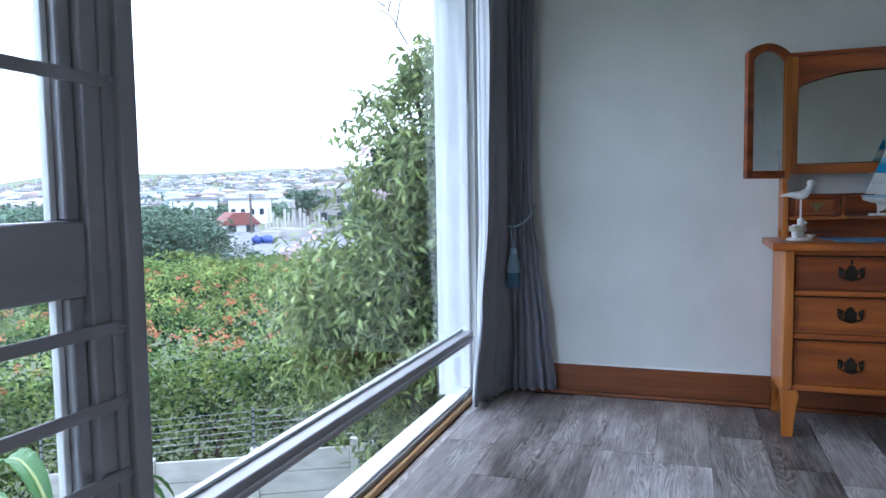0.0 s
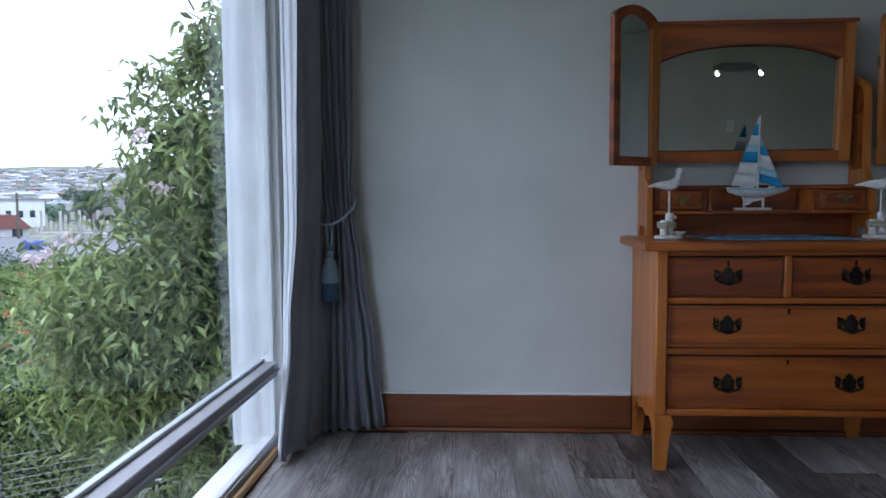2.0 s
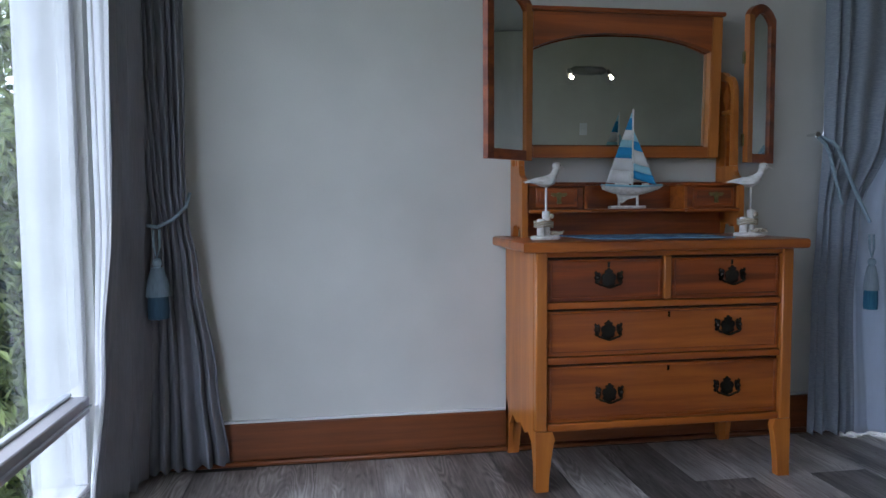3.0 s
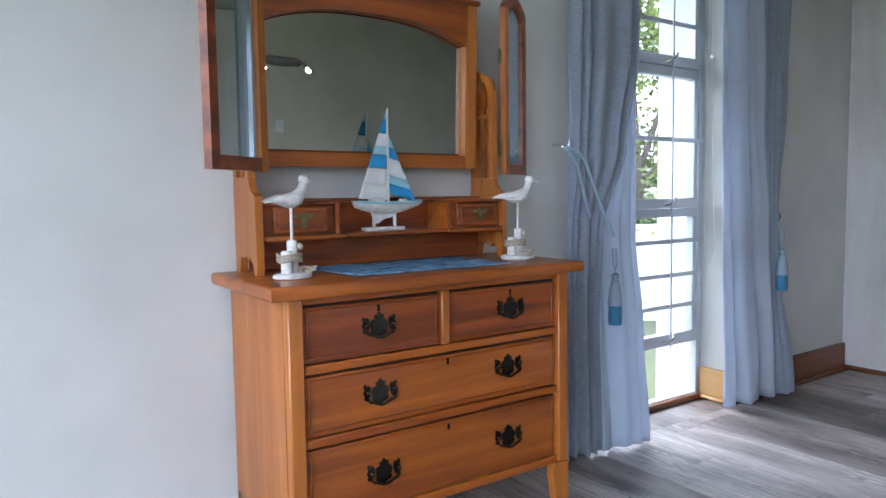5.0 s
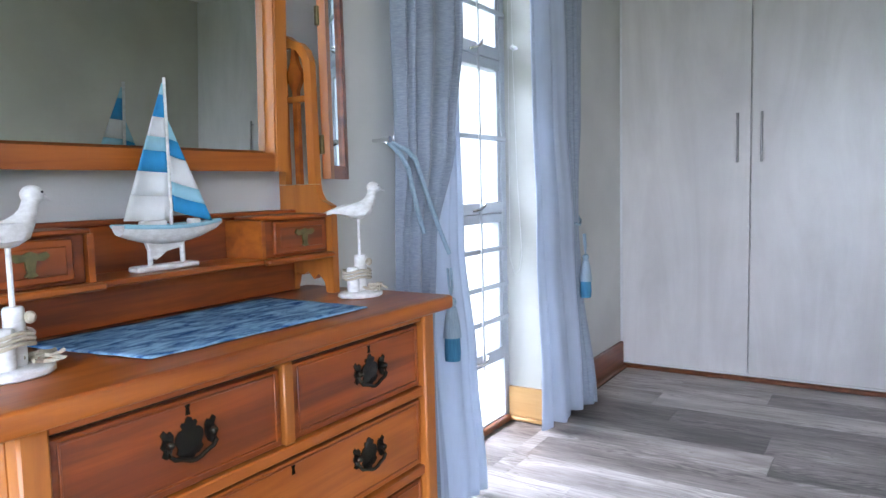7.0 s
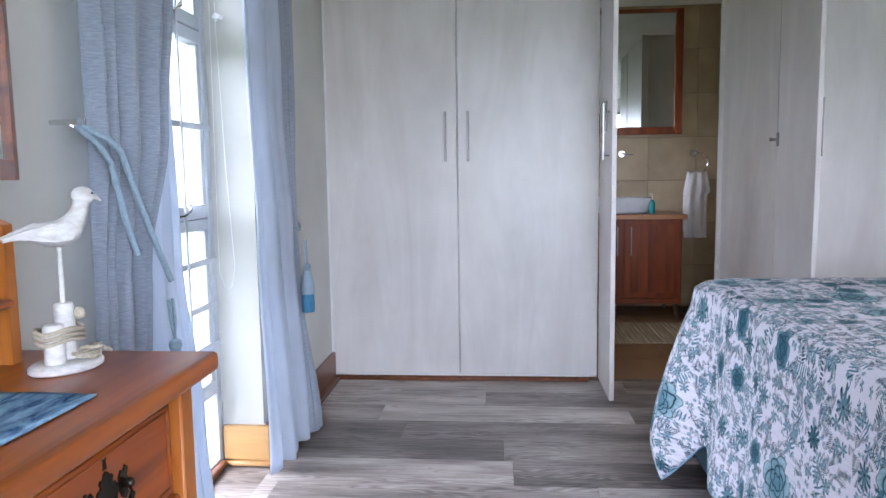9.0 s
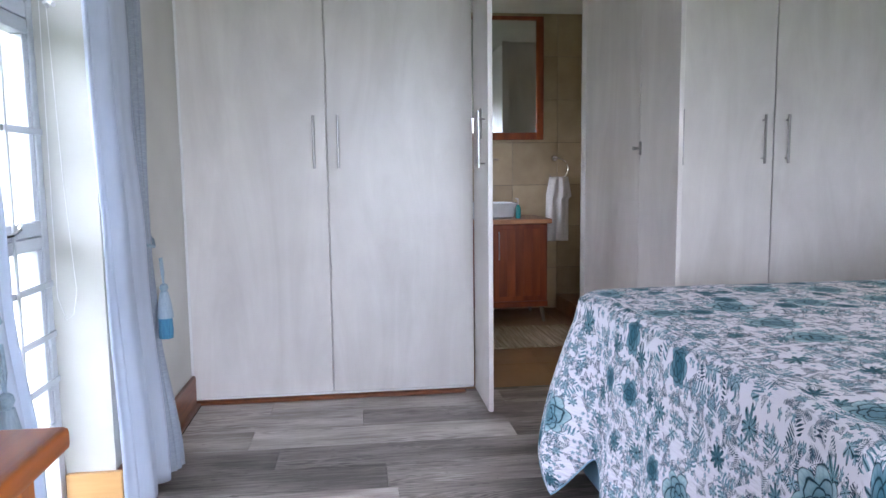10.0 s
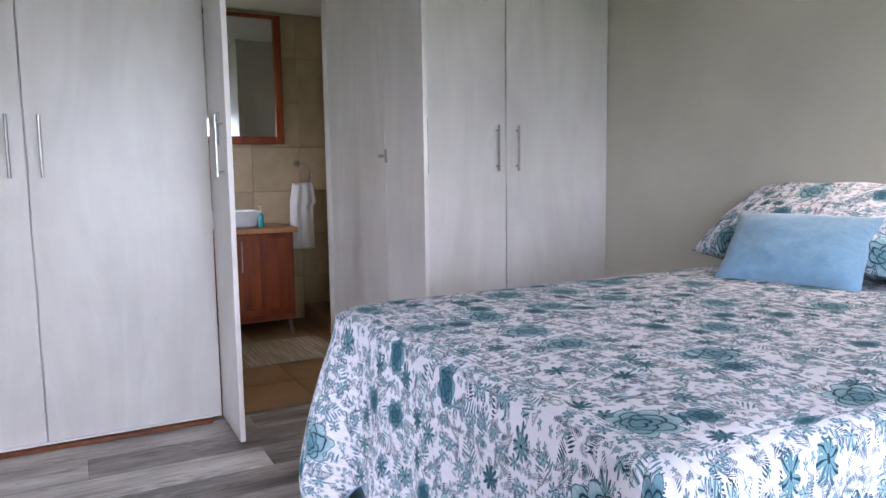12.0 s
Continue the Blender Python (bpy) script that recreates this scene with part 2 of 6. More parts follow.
M_BARK = mat("grey_bark", (0.16, 0.125, 0.095), 0.9, dark=(0.07, 0.055, 0.042), scale=(20, 20, 5), bump=0.8)
M_LEAFLONG = mat("long_leaf", (0.32, 0.37, 0.13), 0.45, dark=(0.10, 0.15, 0.05), scale=(4, 4, 4), mix=0.3, island=0.55, transl=0.3)
M_LEAFSHRUB = mat("shrub_leaf", (0.245, 0.30, 0.095), 0.85, dark=(0.065, 0.115, 0.032), spec=0.2, scale=(0.9, 0.9, 0.9), mix=0.3, island=0.5, transl=0.3)
# Dark leaf copy for crown insides: their shade is put into the colour.
M_LEAFSHADE = mat("shaded_leaf", (0.03, 0.075, 0.024), 0.8, spec=0.2, dark=(0.014, 0.04, 0.014), scale=(0.9, 0.9, 0.9), mix=0.3, island=0.5, transl=0.25)
M_LEAFDARK = mat("dark_leaf", (0.12, 0.175, 0.11), 0.7, dark=(0.05, 0.085, 0.055), scale=(0.4, 0.4, 0.4), mix=0.3, island=0.5, transl=0.2)
M_BANANA = mat("broad_leaf", (0.13, 0.27, 0.09), 0.38, dark=(0.075, 0.18, 0.06), scale=(3, 3, 3), rand=0.3, transl=0.35)
M_MIDRIB = mat("pale_midrib", (0.36, 0.42, 0.16), 0.5, scale=(10, 10, 10))
M_ORANGE = mat("orange_blossom", (0.52, 0.19, 0.10), 0.7, dark=(0.36, 0.13, 0.06), scale=(5, 5, 5), island=0.3, transl=0.3)
M_PINK = mat("pale_pink_blossom", (0.72, 0.55, 0.58), 0.7, scale=(5, 5, 5), island=0.2, transl=0.3)
M_GRASS = mat("dry_hill_ground", (0.12, 0.14, 0.065), 0.95, dark=(0.07, 0.085, 0.04), scale=(0.05, 0.05, 0.05), detail=9, mix=0.4)
M_ROAD = mat("pale_asphalt", (0.16, 0.16, 0.165), 0.9, scale=(2, 2, 2), detail=8)
M_HOUSE = mat("town_plaster", (0.52, 0.51, 0.49), 0.85, dark=(0.36, 0.34, 0.31), scale=(0.02, 0.02, 0.02), mix=0.2, island=0.32)
M_ROOFGREY = mat("town_roof", (0.42, 0.42, 0.43), 0.85, dark=(0.18, 0.165, 0.16), scale=(0.02, 0.02, 0.02), mix=0.2, island=0.45)
M_TOWNSAND = mat("town_sand_plaster", (0.48, 0.40, 0.33), 0.85, dark=(0.36, 0.29, 0.23), scale=(0.02, 0.02, 0.02), mix=0.2, island=0.3)
M_TOWNBLUE = mat("town_blue_grey", (0.36, 0.39, 0.43), 0.85, dark=(0.24, 0.26, 0.30), scale=(0.02, 0.02, 0.02), mix=0.2, island=0.4)
M_ROOFBROWN = mat("town_brown_roof", (0.24, 0.15, 0.12), 0.85, dark=(0.15, 0.10, 0.08), scale=(0.02, 0.02, 0.02), mix=0.2, island=0.4)
M_ROOFRED = mat("red_roof", (0.23, 0.085, 0.07), 0.85, scale=(1, 1, 1))
M_BROWNWALL = mat("brown_house_plaster", (0.38, 0.335, 0.32), 0.9, scale=(1, 1, 1))
M_DARKGLASS = mat("dark_window", (0.04, 0.05, 0.06), 0.1)
M_BLUE = mat("blue_tarpaulin", (0.025, 0.06, 0.25), 0.45, dark=(0.015, 0.035, 0.14), scale=(3, 3, 3), bump=0.4)


def glass(name, tint=(1, 1, 1)):
    m = bpy.data.materials.new(name)
    m.use_nodes = True
    n, l = m.node_tree.nodes, m.node_tree.links
    tr, gl, mx = n.new("ShaderNodeBsdfTransparent"), n.new("ShaderNodeBsdfGlossy"), n.new("ShaderNodeMixShader")
    lw, pw, ad = n.new("ShaderNodeLayerWeight"), n.new("ShaderNodeMath"), n.new("ShaderNodeMath")
    pw.operation, ad.operation = "POWER", "MULTIPLY_ADD"
    pw.inputs[1].default_value, ad.inputs[1].default_value, ad.inputs[2].default_value = 5.0, 0.94, 0.035
    lw.inputs[0].default_value = 0.5
    tr.inputs[0].default_value = (*tint, 1)
    gl.inputs["Roughness"].default_value = 0.0
    l.new(lw.outputs["Facing"], pw.inputs[0])
    l.new(pw.outputs[0], ad.inputs[0])
    l.new(ad.outputs[0], mx.inputs[0])
    l.new(tr.outputs[0], mx.inputs[1])
    l.new(gl.outputs[0], mx.inputs[2])
    l.new(mx.outputs[0], n["Material Output"].inputs[0])
    return m


def mirror(name, tint):
    m = bpy.data.materials.new(name)
    m.use_nodes = True
    b = m.node_tree.nodes["Principled BSDF"]
    b.inputs["Base Color"].default_value = (*tint, 1)
    b.inputs["Metallic"].default_value, b.inputs["Roughness"].default_value = 1.0, 0.0
    return m


def glow(name, col, strength):
    m = bpy.data.materials.new(name)
    m.use_nodes = True
    b = m.node_tree.nodes["Principled BSDF"]
    b.inputs["Emission Color"].default_value, b.inputs["Emission Strength"].default_value = (*col, 1), strength
    return m


M_GLASS = glass("window_glass", (0.97, 0.985, 0.98))
M_MIRROR = mirror("old_mirror", (0.66, 0.70, 0.66))
M_LAMP = glow("spot_bulb", (1.0, 0.82, 0.55), 5.0)


# ---- building helpers ----
def thing(name, at, label="", category="", group="", kind=""):
    ob = new(name)
    ob.location = at
    ob.empty_display_size = 0.1
    return tagged(ob, label, category, group, kind)


def finish(bm, name, material, smooth):
    me = bpy.data.meshes.new(name)
    bmesh.ops.recalc_face_normals(bm, faces=bm.faces)
    if smooth:
        for f in bm.faces:
            f.smooth = True
        for e in bm.edges:
            if len(e.link_faces) == 2 and e.calc_face_angle(0) > radians(38):
                e.smooth = False
    bm.to_mesh(me)
    bm.free()
    for m in material if isinstance(material, (list, tuple)) else (material,):
        me.materials.append(m)
    return me


def part(name, bm, material, parent, label="", smooth=True):
    """One mesh under a thing or a part. The bmesh is in world coordinates."""
    root = parent
    while root.parent:
        root = root.parent
    bm.transform(Matrix.Translation(-root.location))
    ob = new(name, finish(bm, name, material, smooth))
    ob.parent = parent
    return tagged(ob, label)


def solid(name, bm, material, label="", category="", group="", kind="", smooth=True, at=None):
    """One mesh as a top-level object."""
    at = Vector(at) if at is not None else Vector((0, 0, 0))
    bm.transform(Matrix.Translation(-at))
    ob = new(name, finish(bm, name, material, smooth))
    ob.location = at
    return tagged(ob, label, category, group, kind)


def B():
    return bmesh.new()


def box(bm, x0, x1, y0, y1, z0, z1, bev=0.0, seg=1):
    r = bmesh.ops.create_cube(bm, size=1.0)
    vs = r["verts"]
    for v in vs:
        v.co = Vector(((x0 + x1) / 2 + v.co.x * (x1 - x0), (y0 + y1) / 2 + v.co.y * (y1 - y0), (z0 + z1) / 2 + v.co.z * (z1 - z0)))
    if bev:
        es = list({e for v in vs for e in v.link_edges})
        bmesh.ops.bevel(bm, geom=es, offset=bev, segments=seg, affect="EDGES", profile=0.5)
    return bm


def obox(bm, m, sx, sy, sz, bev=0.0):
    """A box of that size about the origin of the pose m."""
    r = bmesh.ops.create_cube(bm, size=1.0)
    vs = r["verts"]
    for v in vs:
        v.co = m @ Vector((v.co.x * sx, v.co.y * sy, v.co.z * sz))
    if bev:
        bmesh.ops.bevel(bm, geom=list({e for v in vs for e in v.link_edges}), offset=bev, segments=1, affect="EDGES")
    return bm


def tube(bm, pts, rad, seg=8, cap=True):
    """A round tube along points; rad is one radius or one for each point."""
    pts = [Vector(p) for p in pts]
    rads = rad if isinstance(rad, (list, tuple)) else [rad] * len(pts)
    rings, up = [], Vector((0.137, 0.31, 0.94)).normalized()
    for i, p in enumerate(pts):
        d = (pts[min(i + 1, len(pts) - 1)] - pts[max(i - 1, 0)]).normalized()
        a = d.cross(up)
        if a.length < 0.05:
            a = d.cross(Vector((1, 0, 0)))
        a.normalize()
        b = d.cross(a)
        rings.append([bm.verts.new(p + (a * math.cos(k * math.tau / seg) + b * math.sin(k * math.tau / seg)) * rads[i]) for k in range(seg)])
    for r0, r1 in zip(rings, rings[1:]):
        for k in range(seg):
            bm.faces.new((r0[k], r0[(k + 1) % seg], r1[(k + 1) % seg], r1[k]))
    if cap:
        bm.faces.new(rings[0])
        bm.faces.new(list(reversed(rings[-1])))
    return bm


def lathe(bm, prof, at, seg=16, squash=(1, 1)):
    """A turned body about a vertical axis: prof is (radius, height) from below upwards."""
    at = Vector(at)
    rings = [[bm.verts.new(at + Vector((r * math.cos(k * math.tau / seg) * squash[0], r * math.sin(k * math.tau / seg) * squash[1], z))) for k in range(seg)] for r, z in prof]
    for r0, r1 in zip(rings, rings[1:]):
        for k in range(seg):
            bm.faces.new((r0[k], r0[(k + 1) % seg], r1[(k + 1) % seg], r1[k]))
    bm.faces.new(list(reversed(rings[0])))
    bm.faces.new(rings[-1])
    return bm


def prism(bm, outline, to3, depth):
    """A plate: a 2D outline put into space by to3(u, v, w) and given that depth along w."""
    lo = [bm.verts.new(to3(u, v, 0)) for u, v in outline]
    hi = [bm.verts.new(to3(u, v, depth)) for u, v in outline]
    bm.faces.new(lo)
    bm.faces.new(list(reversed(hi)))
    for i in range(len(lo)):
        j = (i + 1) % len(lo)
        bm.faces.new((lo[i], hi[i], hi[j], lo[j]))
    return bm


def ball(bm, at, r, sq=(1, 1, 1), seg=12):
    m = Matrix.Translation(at) @ Matrix.Diagonal((r * sq[0], r * sq[1], r * sq[2], 1))
    bmesh.ops.create_uvsphere(bm, u_segments=seg, v_segments=max(6, seg // 2 + 2), radius=1.0, matrix=m)
    return bm


def grid(bm, nu, nv, f, material_at=None):
    vs = [[bm.verts.new(f(i / nu, j / nv)) for j in range(nv + 1)] for i in range(nu + 1)]
    for i in range(nu):
        for j in range(nv):
            fc = bm.faces.new((vs[i][j], vs[i + 1][j], vs[i + 1][j + 1], vs[i][j + 1]))
            if material_at:
                fc.material_index = material_at((i + 0.5) / nu, (j + 0.5) / nv)
    return bm


def thick(ob, t):
    s = ob.modifiers.new("thickness", "SOLIDIFY")
    s.thickness, s.offset = t, 0.0
    return ob


def ease(a, b, x):
    x = min(1.0, max(0.0, (x - a) / (b - a)))
    return x * x * (3 - 2 * x)


# ---- structure: bedroom x -1.08..4.23, y -0.49..3.53, floor z 0, ceiling 2.55 ----
H = 2.55
WX, NY, EX, SY = -1.085, 3.535, 4.226, -0.49


def wall(name, boxes, material, label):
    bm = B()
    for b in boxes:
        box(bm, *b)
    return solid(name, bm, material, label, "wall", kind="structure", smooth=False)


# north wall with the garden door's opening x 1.98..3.04
wall("wall_north", [(-1.28, 1.98, NY, 3.81, 0, H), (3.042, 4.80, NY, 3.81, 0, H), (1.98, 3.042, NY, 3.81, 2.2, H)], M_WALL, "plain pale grey painted bedroom wall")
wall("wall_south", [(-1.28, 4.80, SY - 0.2, SY, 0, H)], M_WALLLAMPLIT, "plain grey painted wall behind the bed, lamp warmth put into its colour")
# west wall: the window fills it from floor to head, with a pier in the north corner
wall("wall_west", [(-1.28, -1.06, 3.29, NY, 0, H), (-1.28, WX, SY, 3.29, 2.3, H), (-1.28, WX, SY, -0.45, 0, 2.3)], M_PLASTER, "white plastered pier and lintel of the window wall")
# The opening in the y 2.8 wall is unseen, added to brighten the bathroom.
wall("wall_bathroom", [(6.50, 6.70, 0.28, 3.0, 0, H), (4.80, 5.30, 2.8, 3.0, 0, H), (6.25, 6.50, 2.8, 3.0, 0, H), (5.30, 6.25, 2.8, 3.0, 0, 1.1), (5.30, 6.25, 2.8, 3.0, 2.1, H), (5.19, 6.50, 0.28, 0.48, 0, H)], M_GROUT, "bathroom walls behind beige tiles")
solid("ceiling", box(B(), -1.28, 6.70, SY - 0.2, 3.81, H, H + 0.2), M_CEIL, "white painted ceiling", "ceiling", kind="structure", smooth=False)
# Unseen overhang, added only to hold back sky light from the garden door.
solid("sky_block_slab", box(B(), -1.34, 6.70, SY - 0.2, 4.75, H + 0.205, H + 0.33, 0.01), M_PLASTER, "unseen white slab added to cut sky light at the garden door", "roof", kind="structure", smooth=False)
solid("subfloor", box(B(), -1.122, 4.25, SY - 0.2, 3.81, -0.25, -0.006), M_GAP, "dark joints under the floor planks", "floor", kind="structure", smooth=False)

# skirting boards
def skirting(name, x0, x1, y0, y1, z1, material, label, white=True):
    t = thing(name, (x0, y0, 0), label, "skirting", kind="structure")
    part("board", box(B(), x0, x1, y0, y1, 0.018, z1, 0.004), material, t)
    return t


sk = skirting("baseboard_north", -1.05, 1.975, 3.512, 3.5335, 0.165, M_SKIRT, "red-brown varnished wooden skirting board with white caulk line")
part("caulk_line", box(B(), -1.05, 1.97, 3.516, 3.5335, 0.1655, 0.174, 0.002), M_TRIMWHITE, sk, "white caulk bead")
part("shoe_moulding", box(B(), -1.05, 1.97, 3.492, 3.5335, 0.0, 0.0178, 0.005), M_SKIRT, sk)
sk2 = skirting("baseboard_corner", 3.047, 4.22, 3.512, 3.5335, 0.165, M_SKIRT, "red-brown varnished wooden skirting board beside the wardrobe")
part("shoe_moulding", box(B(), 3.047, 4.22, 3.492, 3.5335, 0.0, 0.0178, 0.005), M_SKIRT, sk2)
sk3 = skirting("baseboard_reveal", 3.018, 3.0405, 3.506, 3.70, 0.164, M_PALEWOOD, "pale wooden skirting in the door reveal")
part("shoe_moulding", box(B(), 2.998, 3.0405, 3.494, 3.70, 0.0, 0.0178, 0.005), M_PALEWOOD, sk3)
solid("door_reveal", box(B(), 3.0410, 3.0455, 3.5335, 3.80, 0.0, 2.2), M_CREAMSHADE, "cream painted reveal of the garden door, shade put into its colour", "door reveal", kind="structure", smooth=False)

# ---- west window ----
win = thing("window_1", (-1.11, 2.0, 0), "tall grey aluminium window with a low transom rail", "window", kind="structure")
FX0, FX1 = -1.135, -1.088
# White instead of the frame's grey: daylight on it is painted in.
part("bottom_frame", box(B(), -1.122, FX1, 0.76, 3.288, 0.0, 0.060, 0.004), M_TRIMWHITE, win, "bottom frame with daylight put into its white colour")
part("bottom_track", box(B(), FX1, -1.078, 0.76, 3.288, 0.0, 0.05, 0.003), M_ALU, win)
part("transom_rail", box(B(), -1.115, -1.035, 0.803, 3.14, 0.345, 0.400, 0.004), M_ALU, win, "dark grey transom rail")
# Pale cap and lip paint the bright sky-lit lines of the rail.
part("transom_cap", box(B(), -1.112, -1.088, 0.803, 3.14, 0.4005, 0.412, 0.003), M_ALUPALE, win, "top edge of the rail, sky light put into its pale colour")
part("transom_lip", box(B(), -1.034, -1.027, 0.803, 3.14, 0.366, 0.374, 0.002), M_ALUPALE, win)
part("mullion", box(B(), FX0, -1.05, 0.755, 0.802, 0.0, 2.3, 0.004), M_ALU, win)
part("mullion_step", box(B(), FX0, -1.065, 0.725, 0.7545, 0.0, 2.3, 0.003), M_ALU, win)
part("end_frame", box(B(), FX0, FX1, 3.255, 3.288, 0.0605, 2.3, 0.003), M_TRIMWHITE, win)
part("head_frame", box(B(), FX0, FX1, 0.803, 3.254, 2.25, 2.3, 0.003), M_ALU, win)
for z0, z1 in ((0.0605, 0.344), (0.4125, 2.249)):
    p = part("pane", box(B(), -1.112, -1.106, 0.803, 3.254, z0, z1), M_GLASS, win, smooth=False)
    p.visible_shadow = False
win2 = thing("window_2", (-1.11, 0.2, 0), "grey aluminium casement window with flat burglar bars", "window", kind="structure")
for y0, y1 in ((0.68, 0.7245), (-0.45, -0.40)):
    part("stile", box(B(), FX0, -1.07, y0, y1, 0.0, 2.3, 0.003), M_ALU, win2)
for z0, z1 in ((0.0, 0.06), (0.926, 1.072), (2.25, 2.3)):
    part("frame_rail", box(B(), FX0, -1.078, -0.40, 0.6795, z0, z1, 0.004), M_ALU, win2)
for z0, z1 in ((0.061, 0.925), (1.073, 2.249)):
    part("sash_stile", box(B(), FX0 + 0.004, -1.088, 0.645, 0.679, z0, z1, 0.004), M_ALU, win2)
    part("bead", box(B(), -1.128, -1.108, 0.630, 0.6445, z0, z1, 0.002), M_TRIMWHITE, win2, "pale glazing bead")
    p = part("pane", box(B(), -1.120, -1.114, -0.40, 0.6295, z0, z1), M_GLASS, win2, smooth=False)
    p.visible_shadow = False
for z in (1.345, 1.70, 0.855, 0.700, 0.550, 0.30):
    bar = part("burglar_bar", box(B(), -1.068, -1.062, -0.42, 0.755, z - 0.013, z + 0.013, 0.002), M_ALU, win2)
    part("rivet", lathe(B(), [(0.004, 0), (0.006, 0.002), (0.002, 0.005)], (-1.0585, 0.742, z), 8), M_ALUPALE, bar)
solid("window_threshold", box(B(), -1.0775, -1.054, 0.3, 3.288, 0.0, 0.030, 0.006), M_PALEWOOD, "pale wooden strip between floor and window frame", "threshold", kind="structure")
solid("outer_sill", box(B(), -1.235, -1.123, SY, 3.288, -0.06, 0.012, 0.008), M_PLASTER, "white outside window sill", "window sill", kind="structure")
bm = box(B(), -1.28, -1.14, 3.2785, 3.2895, 0.05, 2.3, 0.004, 2)
solid("outer_reveal", bm, M_TRIMWHITE, "white plastered outside reveal of the window", "window reveal", kind="structure")

# ---- garden door in the north wall ----
gd = thing("door_1", (2.5, 3.70, 0), "grey aluminium glazed garden door with burglar bars", "door", kind="structure")
GY0, GY1 = 3.705, 3.755
for x0, x1 in ((1.98, 2.03), (2.997, 3.040)):
    part("jamb", box(B(), x0, x1, GY0, GY1, 0.0, 2.2, 0.003), M_ALUPALE, gd)
for z0, z1 in ((0.0, 0.03), (0.308, 0.368), (0.974, 1.016), (1.019, 1.068), (1.680, 1.728), (1.732, 1.784), (2.14, 2.2)):
    part("rail", box(B(), 2.0305, 2.9965, GY0 + 0.002, GY1, z0, z1, 0.003), M_ALUPALE, gd)
for z0, z1 in ((0.369, 0.973), (1.069, 1.679), (1.785, 2.139)):
    part("sash_stile", box(B(), 2.967, 2.9965, GY0 + 0.006, GY1, z0, z1, 0.003), M_ALUPALE, gd)
for z0, z1 in ((0.0305, 0.3075), (0.369, 0.973), (1.069, 1.679), (1.785, 2.139)):
    p = part("pane", box(B(), 2.0305, 2.9665, 3.735, 3.740, z0, z1), M_GLASS, gd, smooth=False)
    p.visible_shadow = False
part("upright_bar", box(B(), 2.755, 2.765, 3.685, 3.694, 0.30, 2.14, 0.002), M_ALUPALE, gd)
for z in (0.515, 0.676, 0.85, 1.365, 1.94):
    part("burglar_bar", box(B(), 2.03, 3.03, 3.695, 3.702, z - 0.011, z + 0.011, 0.002), M_ALUPALE, gd)
for z in (0.343, 1.045, 1.757):
    st = tube(B(), [(2.715, 3.706, z - 0.01), (2.73, 3.676, z - 0.004), (2.75, 3.664, z + 0.012), (2.767, 3.670, z + 0.030), (2.772, 3.682, z + 0.026)], 0.006, 6)
    part("casement_catch", st, M_CHROME, gd, "small chrome catch")
solid("door_threshold", box(B(), 2.0, 3.0, 3.675, 3.704, 0.0, 0.028, 0.006), M_SKIRT, "red-brown wooden strip under the garden door", "threshold", kind="structure")
wall("wall_outer_wing", [(3.0415, 3.35, 3.8105, 4.0, -0.25, 2.4)], M_PLASTER, "white plastered outside wing beside the garden door")
solid("door_sill", box(B(), 1.98, 3.042, 3.4915, 3.81, -0.20, -0.004), M_PLANK, "grey wood-look floor in the door opening", "floor", kind="structure", smooth=False)

# ---- wardrobes on the east side, with the way into the bathroom between them ----
def handle(parent, x, y, z0, z1, r=0.0075, out=0.032, dy=0.0):
    """A bar handle on a front that faces -x."""
    bm = tube(B(), [(x - out, y, z0), (x - out, y, z1)], r, 8)
    h = part("handle", bm, M_STEEL, parent, "brushed steel bar handle")
    for z in (z0 + 0.03, z1 - 0.03):
        part("post", tube(B(), [(x + 0.001, y, z), (x - out, y, z)], 0.004, 6), M_STEEL, h)
    return h


def wardrobe(name, y0, y1, seams, handles, label, side_to=4.75):
    t = thing(name, (EX + 0.3, (y0 + y1) / 2, 0), label, "wardrobe")
    part("plinth", box(B(), EX + 0.008, side_to, y0 + 0.05, y1 - 0.004, 0.0, 0.028, 0.002), M_SKIRT, t, "red-brown wooden plinth strip")
    part("carcass", box(B(), EX + 0.024, side_to, y0, y1 - 0.002, 0.037, H - 0.004), M_LAM, t)
    part("bottom_edge", box(B(), EX - 0.002, EX + 0.024, y0 + 0.003, y1 - 0.003, 0.029, 0.0405, 0.001), M_TRIMWHITE, t, "white edging under the doors")
    part("floor_moulding", box(B(), EX - 0.012, EX + 0.0078, y0 + 0.05, y1 - 0.004, 0.0, 0.024, 0.005), M_SKIRT, t)
    ys = [y0, *seams, y1]
    for i, (a, b) in enumerate(zip(ys, ys[1:])):
        d = part("door", box(B(), EX, EX + 0.022, a + 0.003, b - 0.003, 0.041, H - 0.01, 0.002), M_LAM, t)
        handle(d, EX, handles[i], 1.242, 1.514)
    return t


wa = wardrobe("wardrobe", 2.022, NY - 0.001, [2.795], [2.736, 2.860], "tall built-in wardrobe with washed grey oak doors beside the curtain")
wb = wardrobe("wardrobe", SY + 0.003, 1.085, [0.300], [0.228, 0.370], "tall built-in wardrobe with washed grey oak doors beside the bed", 5.165)
part("trim_strip", box(B(), EX - 0.004, EX + 0.02, 3.520, 3.5335, 0.165, H - 0.01, 0.001), M_TRIMWHITE, wa, "white joint at the wall")
# two narrow leaves that close the way in, both standing open
la = thing("door_2", (4.0, 2.0, 0), "narrow washed oak door leaf standing open beside the wardrobe", "door", kind="structure")
part("leaf", box(B(), 3.826, EX + 0.012, 1.994, 2.018, 0.022, H - 0.02, 0.002), M_LAM, la)
